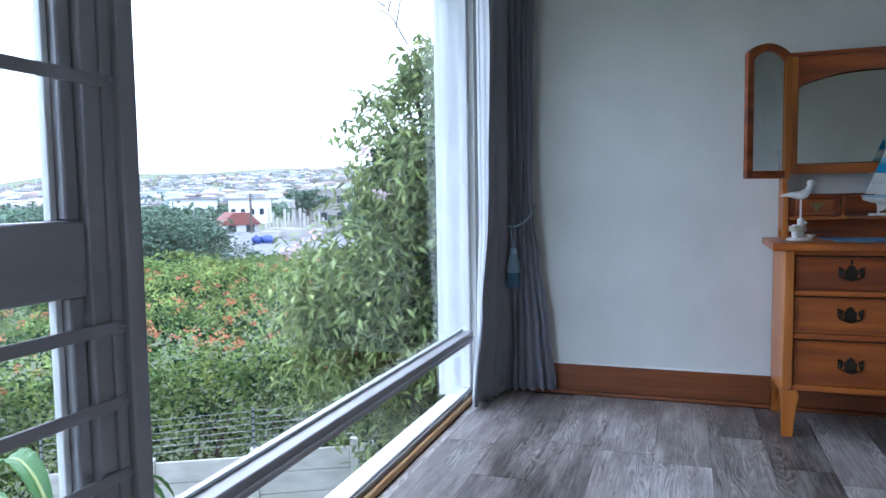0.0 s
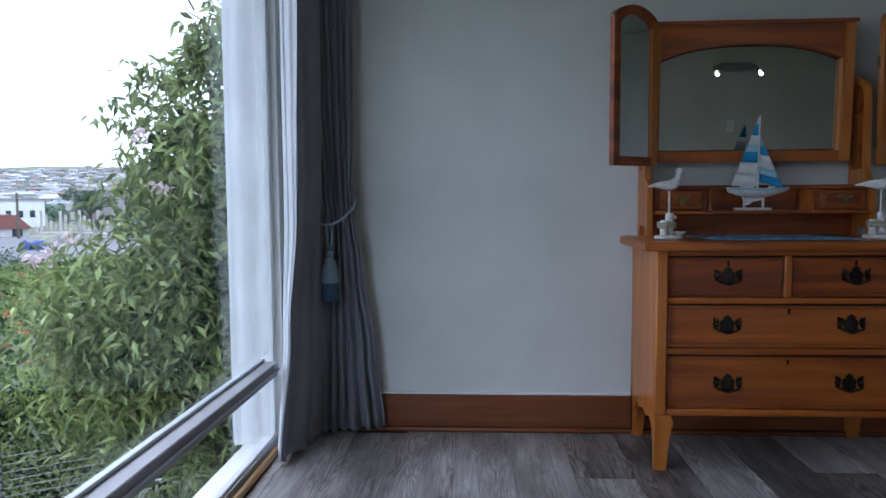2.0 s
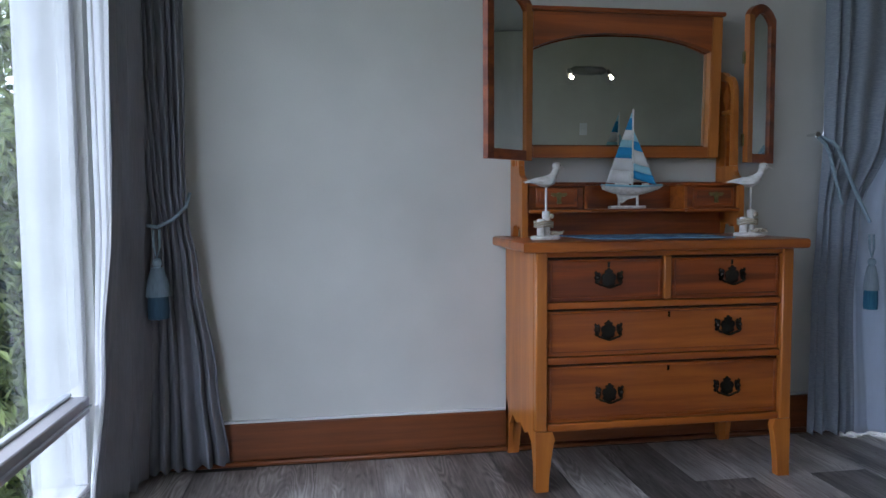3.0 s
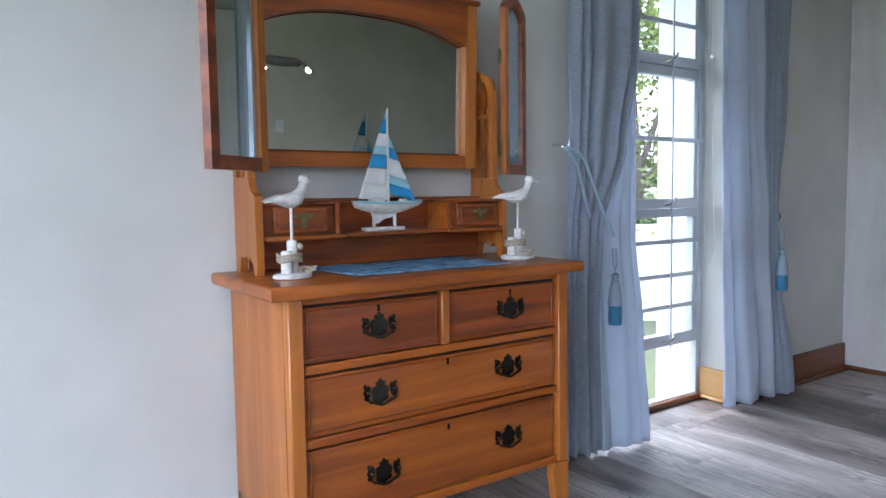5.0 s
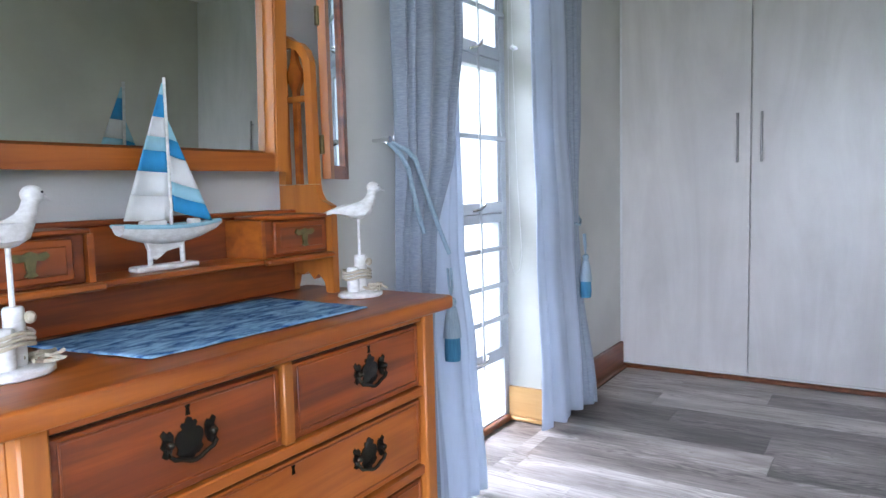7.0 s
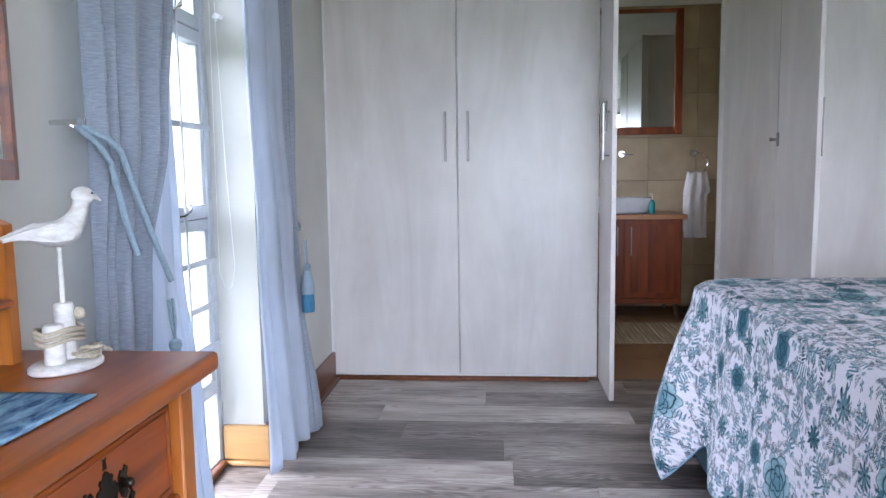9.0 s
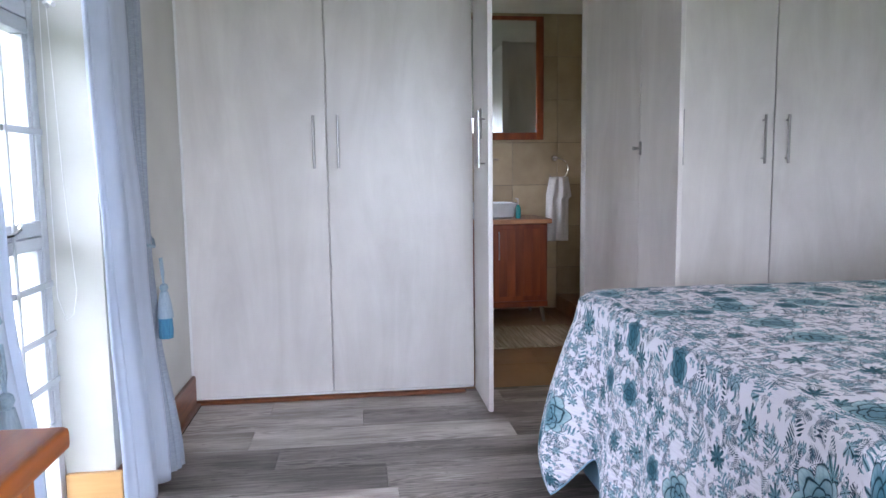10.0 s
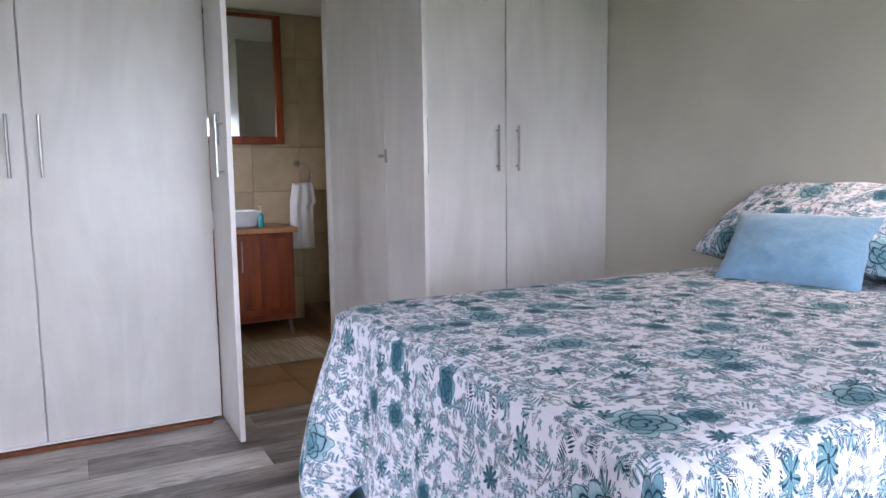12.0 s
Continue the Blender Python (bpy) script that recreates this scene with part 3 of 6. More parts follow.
h = part("handle", tube(B(), [(3.895, 2.051, 1.235), (3.895, 2.051, 1.512)], 0.006, 8), M_STEEL, la, "brushed steel bar handle")
for z in (1.255, 1.47):
    part("post", tube(B(), [(3.895, 2.019, z), (3.895, 2.051, z)], 0.004, 6), M_STEEL, h)
part("lock_plate", box(B(), 3.98, 4.01, 2.0185, 2.027, 1.38, 1.53, 0.002), M_STEEL, la, "steel lock plate")
lb = thing("door_3", (3.9, 1.08, 0), "narrow washed oak door leaf standing open beside the bed", "door", kind="structure")
part("leaf", box(B(), 3.763, EX - 0.004, 1.064, 1.087, 0.022, H - 0.02, 0.002), M_LAM, lb)
h = part("handle", tube(B(), [(3.83, 1.032, 1.235), (3.83, 1.032, 1.512)], 0.006, 8), M_STEEL, lb, "brushed steel bar handle")
for z in (1.255, 1.47):
    part("post", tube(B(), [(3.83, 1.064, z), (3.83, 1.032, z)], 0.004, 6), M_STEEL, h)
lt = part("latch", box(B(), 4.205, 4.22, 1.0875, 1.10, 1.297, 1.37, 0.003), M_STEEL, lb, "steel turn latch")
part("latch_knob", tube(B(), [(4.212, 1.10, 1.333), (4.212, 1.135, 1.333)], [0.007, 0.011], 8), M_STEEL, lt)
wall("wall_closet", [(4.755, 4.80, 2.022, 2.8, 0, H), (5.17, 5.19, SY, 0.48, 0, H)], M_PLASTER, "plain wall behind the wardrobes")
solid("jamb_trim", box(B(), 5.1655, 5.18, 1.04, 1.112, 0.0, H, 0.003), M_LAM, "pale oak jamb at the bathroom", "door jamb", kind="structure")


# ---- dressing chest with mirrors ----
DF = 3.095            # plane of the drawer fronts
chest = thing("dressing_chest", (0.93, 3.30, 0), "honey pine dressing chest with four drawers and tarnished brass handles", "dresser")


def leg_profile(front):
    """A tapered bracket foot, seen from the front, that runs up into the stile."""
    return [(0.0, 0.0), (0.046 if front else 0.05, 0.0), (0.05, 0.06), (0.058, 0.13), (0.064, 0.165), (0.070, 0.185), (0.06, 0.215), (0.0, 0.215)]


for sx, x in ((1, 0.443), (-1, 1.414)):
    for y0, d in ((DF - 0.022, 0.032), (3.474, 0.032)):
        bm = prism(B(), leg_profile(True), lambda u, v, w, x=x, sx=sx, y0=y0: Vector((x + sx * u, y0 + w, v)), d)
        part("leg", bm, M_PINE, chest)
    part("stile", box(B(), min(x, x + sx * 0.042), max(x, x + sx * 0.042), DF - 0.022, DF + 0.012, 0.216, 0.846, 0.004), M_PINE, chest)
    prof = [(3.06, 0.0), (3.085, 0.0), (3.10, 0.08), (3.13, 0.16), (3.18, 0.185), (3.22, 0.165), (3.28, 0.185), (3.34, 0.165), (3.40, 0.18), (3.45, 0.13), (3.478, 0.0), (3.508, 0.0), (3.508, 0.846), (3.06, 0.846)]
    xo = x if sx > 0 else x - 0.018
    prof = [(max(p, DF + 0.013), q) for p, q in prof if p > 3.06] + [(DF + 0.013, 0.846)]
    bm = prism(B(), [(p, q + 0.003) for p, q in prof], lambda u, v, w, xo=xo: Vector((xo + w, u, v)), 0.018)
    part("side_panel", bm, M_PINE, chest, "pale honey side panel", smooth=False)
part("back_panel", box(B(), 0.462, 1.395, 3.472, 3.486, 0.20, 0.846), M_PINEX, chest)
# Solid filling; the dark colour paints the shade of the hollow chest.
part("inside", box(B(), 0.463, 1.394, DF + 0.030, 3.470, 0.225, 0.84), M_INSIDESHADE, chest, "block filling the chest, shade put into its dark colour")
for z0, z1 in ((0.827, 0.846), (0.645, 0.668), (0.450, 0.474), (0.212, 0.238)):
    part("rail", box(B(), 0.486, 1.372, DF - 0.014, DF + 0.028, z0, z1, 0.003), M_PINEX, chest)
part("divider", box(B(), 0.918, 0.944, DF - 0.013, DF + 0.028, 0.669, 0.826, 0.003), M_PINE, chest)
part("low_stretcher", box(B(), 0.486, 1.372, 3.44, 3.46, 0.165, 0.205, 0.003), M_PINERED, chest)
bm = box(B(), 0.392, 1.457, 3.045, 3.524, 0.846, 0.882, 0.0)
bmesh.ops.bevel(bm, geom=[e for e in bm.edges if all(v.co.z > 0.88 for v in e.verts) or all(v.co.z < 0.85 for v in e.verts)], offset=0.011, segments=3, affect="EDGES", profile=0.6)
part("top", bm, M_PINEX, chest, "varnished top with a moulded edge")


def bail(parent, x, y, z, s=1.0, tilt=0.0):
    """A cut brass plate with a swan-neck bail."""
    half = [(0.0, 0.040), (0.005, 0.037), (0.007, 0.031), (0.013, 0.032), (0.016, 0.027), (0.012, 0.021), (0.020, 0.019), (0.026, 0.012), (0.027, 0.002), (0.022, -0.008), (0.026, -0.015), (0.017, -0.024), (0.009, -0.025), (0.005, -0.031), (0.0, -0.034)]
    out = half + [(-u, v) for u, v in reversed(half[1:-1])]
    bm = prism(B(), [(u * s, v * s) for u, v in out], lambda u, v, w: Vector((x + u, y - w, z + v)), 0.003)
    for k in (-1, 1):
        ear = [(0.030, 0.018), (0.036, 0.026), (0.041, 0.022), (0.047, 0.030), (0.053, 0.024), (0.049, 0.014), (0.054, 0.004), (0.048, -0.004), (0.052, -0.012), (0.044, -0.018), (0.036, -0.012), (0.031, 0.0)]
        pts = [(k * u * s, v * s) for u, v in ear]
        prism(bm, pts if k > 0 else pts[::-1], lambda u, v, w: Vector((x + u, y - w, z + v)), 0.003)
    h = part("handle", bm, M_BRASS, parent, "dark tarnished brass bail handle")
    b2 = tube(B(), [(x + u * s, y - 0.010 - d, z + v * s) for u, v, d in ((-0.042, 0.006, -0.006), (-0.044, 0.0, 0.0), (-0.045, -0.010, 0.002), (-0.037, -0.018, 0.003), (-0.024, -0.021, 0.004), (-0.010, -0.027, 0.005), (0.0, -0.029, 0.005), (0.010, -0.027, 0.005), (0.024, -0.021, 0.004), (0.037, -0.018, 0.003), (0.045, -0.010, 0.002), (0.044, 0.0, 0.0), (0.042, 0.006, -0.006))], 0.0040 * s, 8)
    part("bail", b2, M_BRASS, h)
    for k in (-1, 1):
        part("post", ball(B(), (x + k * 0.042 * s, y - 0.009, z + 0.006 * s), 0.0075 * s, (1, 1.2, 1), 8), M_BRASS, h)
    return h


def keyhole(parent, x, y, z):
    bm = lathe(B(), [(0.005, 0), (0.005, 0.001)], (0, 0, 0), 10)
    bm.transform(Matrix.Translation((x, y, z)) @ Matrix.Rotation(radians(90), 4, "X"))
    prism(bm, [(-0.003, -0.002), (0.003, -0.002), (0.0045, -0.016), (-0.0045, -0.016)], lambda u, v, w: Vector((x + u, y - w, z + v)), 0.001)
    return part("keyhole", bm, M_BRASS, parent)


def drawer(x0, x1, z0, z1, fronts, key, material):
    bm = box(B(), x0 + 0.002, x1 - 0.002, DF - 0.004, DF + 0.026, z0 + 0.002, z1 - 0.010, 0.002)
    d = part("drawer", bm, material, chest, "red-brown pine drawer front")
    # planted cock-bead lines round the front
    for a in ((x0 + 0.014, x0 + 0.018, z0 + 0.014, z1 - 0.016), (x1 - 0.018, x1 - 0.014, z0 + 0.014, z1 - 0.016), (x0 + 0.019, x1 - 0.019, z1 - 0.020, z1 - 0.016), (x0 + 0.019, x1 - 0.019, z0 + 0.014, z0 + 0.018)):
        part("bead", box(B(), a[0], a[1], DF - 0.0075, DF - 0.004, a[2], a[3], 0.001), M_PINERED, d)
    # Dark strip that paints the shade in the gap over the drawer.
    part("shadow_gap", box(B(), x0, x1, DF + 0.010, DF + 0.027, z1 - 0.0098, z1 - 0.0005), M_INSIDESHADE, d)
    for hx, hz in fronts:
        bail(d, hx, DF - 0.004, hz)
    keyhole(d, key[0], DF - 0.0042, key[1])


drawer(0.487, 0.917, 0.669, 0.827, [(0.712, 0.747)], (0.712, 0.805), M_PINERED)
drawer(0.945, 1.371, 0.669, 0.827, [(1.180, 0.748)], (1.180, 0.806), M_PINERED)
drawer(0.487, 1.371, 0.475, 0.645, [(0.712, 0.562), (1.168, 0.566)], (0.940, 0.622), M_PINEX)
drawer(0.487, 1.371, 0.239, 0.450, [(0.718, 0.336), (1.168, 0.341)], (0.940, 0.428), M_PINEX)

# upper stage: cheeks with fretwork, shelf and two small drawers
stage = thing("dressing_mirror_stand", (0.93, 3.42, 0.882), "honey pine mirror stand with two small drawers on the chest", "mirror stand")


def cheek(x0):
    low = [(3.335, 0.8825), (3.355, 0.8825), (3.360, 0.91), (3.375, 0.93), (3.39, 0.915), (3.405, 0.935), (3.42, 0.925), (3.44, 0.93), (3.45, 0.8825), (3.480, 0.8825), (3.480, 1.16), (3.375, 1.16), (3.372, 1.14), (3.362, 1.12), (3.335, 1.105)]
    f = lambda u, v, w: Vector((x0 + w, 3.335 + (u - 3.335) * 1.22, v))
    c = part("cheek", prism(B(), low, f, 0.022), M_PINE, stage, "shaped pine cheek with fretwork", smooth=False)
    bm = B()
    prism(bm, [(3.459, 1.161), (3.480, 1.161), (3.480, 1.535), (3.470, 1.55), (3.459, 1.55)], f, 0.022)
    arc = [(3.375, 1.161), (3.395, 1.161), (3.397, 1.455), (3.402, 1.480), (3.414, 1.500), (3.432, 1.510), (3.458, 1.513), (3.458, 1.548), (3.44, 1.542), (3.425, 1.528), (3.405, 1.520), (3.388, 1.500), (3.378, 1.470)]
    prism(bm, arc, f, 0.022)
    part("frame", bm, M_PINE, c, smooth=False)
    bm = prism(B(), [(3.421, 1.161), (3.434, 1.161), (3.434, 1.400), (3.445, 1.425), (3.448, 1.445), (3.436, 1.475), (3.431, 1.511), (3.424, 1.511), (3.419, 1.475), (3.407, 1.445), (3.410, 1.425), (3.421, 1.400)], lambda u, v, w: f(u, v, w + 0.004), 0.014)
    part("splat", bm, M_PINEX, c, "teardrop splat", smooth=False)
    part("cross_bar", box(B(), x0 + 0.003, x0 + 0.019, 3.408, 3.486, 1.372, 1.388, 0.002), M_PINE, c)


cheek(0.464)
cheek(1.352)
part("shelf", box(B(), 0.4925, 1.3515, 3.345, 3.480, 0.978, 0.990, 0.003), M_PINEX, stage)
for x0, x1 in ((0.4925, 0.735), (1.125, 1.3515)):
    part("shelf_lip", box(B(), x0, x1, 3.322, 3.3445, 0.976, 0.990, 0.004), M_PINEX, stage)
part("back_board", box(B(), 0.4925, 1.3515, 3.468, 3.482, 0.8835, 1.085, 0.002), M_PINERED, stage)
part("back_rail", box(B(), 0.4925, 1.3515, 3.455, 3.486, 1.0855, 1.097, 0.003), M_PINERED, stage)
for k, x0, x1, dx in ((0, 0.4925, 0.712, 0.03), (1, 1.140, 1.3515, -0.03)):
    u = part("drawer_box", box(B(), x0, x1, 3.352, 3.467, 0.9905, 1.078, 0.002), M_PINERED, stage)
    part("cap", box(B(), x0, x1 + 0.006, 3.336, 3.454, 1.0785, 1.088, 0.003), M_PINERED, u)
    xa, xb = (x0 + 0.028, x1 - 0.026) if k == 0 else (x0 + 0.022, x1 - 0.018)
    d = part("small_drawer", box(B(), xa, xb, 3.340, 3.3515, 0.998, 1.073, 0.003), M_PINERED, u)
    part("panel", box(B(), xa + 0.014, xb - 0.014, 3.3365, 3.3398, 1.010, 1.060, 0.002), M_PINERED, d)
    cx = (xa + xb) / 2 + 0.006
    bm = prism(B(), [(-0.026, 0.008), (-0.022, 0.014), (-0.010, 0.012), (0.0, 0.016), (0.010, 0.012), (0.022, 0.014), (0.026, 0.008), (0.018, 0.002), (0.008, 0.003), (0.005, -0.012), (0.009, -0.017), (0.0, -0.020), (-0.009, -0.017), (-0.005, -0.012), (-0.008, 0.003), (-0.018, 0.002)], lambda uu, v, w: Vector((cx + uu * 1.25, 3.3362 - w, 1.036 + v * 1.25)), 0.004)
    hnd = part("pull_plate", bm, M_BRASSGREEN, d, "greenish brass drop pull")
for dx, s in ((0.715, 1), (1.137, -1)):
    bm = prism(B(), [(0, 0.9905), (0.05, 0.9905), (0.12, 0.9905), (0.12, 1.078), (0, 1.078)], lambda u, v, w, dx=dx, s=s: Vector((dx + s * w, 3.345 + u, v)), 0.012)
    part("side_wall", bm, M_PINEX, stage, smooth=False)

# swing mirror, hung a little out of plumb, and two wing mirrors
mir = thing("swing_mirror", (0.915, 3.45, 1.19), "wide old mirror in an orange pine frame", "mirror")
TL = radians(2.0)


def lean(u, v, w):
    """u along x, v up from the mirror's foot, w towards the room."""
    return Vector((u, 3.470 - v * math.sin(TL) - w * math.cos(TL), 1.195 + v * math.cos(TL) - w * math.sin(TL)))


def lbox(bm, u0, u1, v0, v1, w0, w1, bev=0.004):
    c = [lean(u, v, w) for u in (u0, u1) for v in (v0, v1) for w in (w0, w1)]
    vs = [bm.verts.new(p) for p in c]
    fs = [(0, 1, 3, 2), (4, 6, 7, 5), (0, 4, 5, 1), (2, 3, 7, 6), (0, 2, 6, 4), (1, 5, 7, 3)]
    for f in fs:
        bm.faces.new([vs[i] for i in f])
    bmesh.ops.bevel(bm, geom=list({e for v in vs for e in v.link_edges}), offset=bev, segments=2, affect="EDGES")
    return bm


MX0, MX1 = 0.489, 1.324
GX0, GX1 = 0.534, 1.277
part("stile", lbox(B(), MX0, GX0, 0.0, 0.565, -0.016, 0.026), M_PINE, mir)
part("stile", lbox(B(), GX1, MX1, 0.0, 0.565, -0.016, 0.026), M_PINE, mir)
part("bottom_rail", lbox(B(), GX0 + 0.0005, GX1 - 0.0005, 0.0, 0.045, -0.016, 0.025), M_PINEX, mir)
n = 18
arch = [(GX0 + 0.0005, 0.564)] + [(GX0 + 0.0005 + (GX1 - GX0 - 0.001) * i / n, 0.425 + 0.062 * (1 - abs(2 * i / n - 1) ** 2.6)) for i in range(n + 1)] + [(GX1 - 0.0005, 0.564)]
part("top_rail", prism(B(), arch, lambda u, v, w: lean(u, v, w - 0.016), 0.0415), M_PINERED, mir, "arched reddish top rail", smooth=False)
part("cornice", lbox(B(), MX0 - 0.008, MX1 + 0.008, 0.5655, 0.582, -0.004, 0.036, 0.004), M_PINERED, mir)
gl = [(GX0, 0.046)] + [(GX0 + (GX1 - GX0) * i / n, 0.424 + 0.062 * (1 - abs(2 * i / n - 1) ** 2.6)) for i in range(n + 1)] + [(GX1, 0.046)]
cu, cv = (GX0 + GX1) / 2, 0.26
bm = prism(B(), [(cu + (u - cu) * 0.984, cv + (v - cv) * 0.972) for u, v in gl], lambda u, v, w: lean(u, v, w - 0.013), 0.006)
part("glass", bm, M_MIRROR, mir, "old mirror glass", smooth=False)
bm = B()
inner = [bm.verts.new(lean(cu + (u - cu) * 0.985, cv + (v - cv) * 0.973, -0.0072)) for u, v in gl]
outer = [bm.verts.new(lean(u, v, -0.0105)) for u, v in gl]
for i in range(len(gl)):
    j = (i + 1) % len(gl)
    bm.faces.new((inner[i], inner[j], outer[j], outer[i]))
part("bevel", bm, M_MIRROR, mir, smooth=False)
part("backing", lbox(B(), GX0 + 0.002, GX1 - 0.002, 0.047, 0.423, -0.021, -0.0135, 0.001), M_PINEX, mir)


def wing(hinge, end, z0, h, label):
    hinge, end = Vector(hinge), Vector(end)
    d = (end - hinge).normalized()
    wlen = (end - hinge).length
    nrm = Vector((-d.y, d.x, 0)) if (Vector((-d.y, d.x, 0))).dot(Vector((0.93, 2.0, 0)) - hinge) > 0 else Vector((d.y, -d.x, 0))
    t = thing("wing_mirror", (hinge.x, hinge.y, z0), label, "mirror", "wing mirrors of the chest")
    f = lambda u, v, w: hinge + d * u + nrm * w + Vector((0, 0, z0 + v))
    fr = 0.034
    for a, b in ((0.0, fr), (wlen - fr, wlen)):
        part("stile", prism(B(), [(a, 0.0), (b, 0.0), (b, h - 0.05), (a, h - 0.05)], f, 0.022), M_PINE if a == 0 else M_PINERED, t, smooth=False)
    part("bottom_rail", prism(B(), [(fr, 0.0), (wlen - fr, 0.0), (wlen - fr, 0.036), (fr, 0.036)], f, 0.0215), M_PINERED, t, smooth=False)
    k = 12
    top = [(wlen * i / k, h - 0.0495 + 0.05 * math.sin(math.pi * i / k) ** 0.7) for i in range(k + 1)]
    low = [(fr + (wlen - 2 * fr) * i / k, h - 0.0495 - 0.03 + 0.045 * math.sin(math.pi * i / k) ** 0.7) for i in range(k, -1, -1)]
    part("arch", prism(B(), [(0, h - 0.0495)] + top[1:] + [(wlen - fr, h - 0.0495)] + low + [(fr, h - 0.0495)], f, 0.0215), M_PINERED, t, smooth=False)
    part("glass", prism(B(), [(fr, 0.036), (wlen - fr, 0.036), (wlen - fr, h - 0.08)] + [(u, v + 0.001) for u, v in low[1:-1]] + [(fr, h - 0.08)], lambda u, v, w: f(u, v, w + 0.007), 0.006), M_MIRROR, t, "old mirror glass", smooth=False)
    part("back", prism(B(), [(fr * 0.5, 0.02), (wlen - fr * 0.5, 0.02), (wlen - fr * 0.5, h - 0.07), (fr * 0.5, h - 0.07)], lambda u, v, w: f(u, v, w + 0.001), 0.005), M_PINEX, t, smooth=False)
    for z in (0.09, 0.42):
        part("hinge", box(B(), hinge.x - 0.006, hinge.x + 0.006, hinge.y - 0.006, hinge.y + 0.006, z0 + z - 0.025, z0 + z + 0.025, 0.002), M_BRASSGREEN, t, "small brass hinge")
    return t


left_wing = wing((0.472, 3.292, 0), (0.272, 3.136, 0), 1.171, 0.615, "narrow arched wing mirror swung towards the room, pine frame")
for z in (1.26, 1.59):
    part("hinge_arm", box(B(), 0.468, 0.486, 3.296, 3.384, z - 0.012, z + 0.012, 0.003), M_PINERED, left_wing, "short pine arm to the stand")
wing((1.405, 3.405, 0), (1.575, 3.487, 0), 1.174, 0.64, "narrow arched wing mirror turned towards the wall, pine frame")

# ---- things on the chest ----
TOPZ = 0.8825


def gull(x, y, turn, label):
    """A carved sea bird on a rod, set into two tied posts."""
    t = thing("seagull_ornament", (x, y, TOPZ), label, "ornament", "wooden seagulls on the chest")
    m = Matrix.Translation((x, y, TOPZ)) @ Matrix.Rotation(turn, 4, "Z")

    def P(name, bm, material, lab=""):
        bm.transform(m)
        return part(name, bm, material, t, lab)
    P("base", lathe(B(), [(0.046, 0), (0.050, 0.003), (0.050, 0.010), (0.045, 0.014), (0.030, 0.015)], (0.005, 0, 0), 18, (1.15, 0.85)), M_WHITEPAINT)
    P("tall_post", lathe(B(), [(0.015, 0.012), (0.015, 0.098), (0.013, 0.102), (0.006, 0.103)], (0.012, 0.008, 0), 12), M_WHITEPAINT)
    P("short_post", lathe(B(), [(0.015, 0.012), (0.015, 0.070), (0.013, 0.074), (0.006, 0.075)], (-0.016, -0.004, 0), 12), M_WHITEPAINT)
    P("rod", tube(B(), [(0.010, 0.006, 0.10), (0.010, 0.006, 0.19)], 0.0042, 8), M_WHITEPAINT)
    bm = B()
    for z in (0.048, 0.056, 0.064):
        tube(bm, [(-0.002 + 0.036 * math.cos(a), 0.002 + 0.024 * math.sin(a), z + 0.003 * math.sin(3 * a)) for a in [math.tau * i / 20 for i in range(21)]], 0.0035, 6)
    P("rope_binding", bm, M_ROPE, "rope tied round the posts")
    rnd = random.Random(int(x * 100))
    bm = B()
    for i in range(9):
        a = rnd.uniform(-1.2, 1.6)
        r0 = rnd.uniform(0.022, 0.05)
        c = Vector((0.012 + r0 * math.cos(a), -0.012 + r0 * 0.7 * math.sin(a), 0.018))
        q = [c + Vector((rnd.uniform(-0.022, 0.022), rnd.uniform(-0.016, 0.016), rnd.uniform(-0.003, 0.012))) for _ in range(5)]
        tube(bm, q, 0.0032, 5)
    P("net", bm, M_ROPE, "tangle of pale rope at the foot")
    P("shell", ball(B(), (0.026, -0.008, 0.085), 0.009, (1, 1, 1.1), 8), M_ROPE)
    # body along +x, tail at -x
    bm = B()
    rings = []
    prof = [(-0.078, 0.000, 0.002, 0.002), (-0.060, 0.004, 0.009, 0.004), (-0.038, 0.006, 0.017, 0.010), (-0.012, 0.004, 0.023, 0.018), (0.012, 0.006, 0.024, 0.022), (0.030, 0.014, 0.020, 0.021), (0.040, 0.028, 0.014, 0.016), (0.045, 0.043, 0.0115, 0.013), (0.048, 0.058, 0.0125, 0.013), (0.052, 0.068, 0.009, 0.008), (0.054, 0.073, 0.003, 0.003)]
    for i, (px, pz, ry, rz) in enumerate(prof):
        tilt_ = 0 if i < 5 else min(1.15, (i - 4) * 0.28)
        ca, sa = math.cos(tilt_), math.sin(tilt_)
        rings.append([bm.verts.new((px - rz * math.sin(k * math.tau / 12) * sa, ry * math.cos(k * math.tau / 12), 0.205 + pz + rz * math.sin(k * math.tau / 12) * ca)) for k in range(12)])
    for r0, r1 in zip(rings, rings[1:]):
        for k in range(12):
            bm.faces.new((r0[k], r0[(k + 1) % 12], r1[(k + 1) % 12], r1[k]))
    bm.faces.new(rings[0])
    bm.faces.new(list(reversed(rings[-1])))
    body = P("body", bm, M_WHITEPAINT, "carved bird with chalky white paint")
    bm = ball(B(), (0.051, 0, 0.266), 0.0155, (1.15, 0.92, 0.95), 12)
    bm.transform(m)
    part("head", bm, M_WHITEPAINT, body)
    bm = tube(B(), [(0.062, 0, 0.266), (0.073, 0, 0.263), (0.083, 0, 0.257)], [0.0055, 0.004, 0.001], 8)
    bm.transform(m)
    part("beak", bm, M_WHITEPAINT, body)
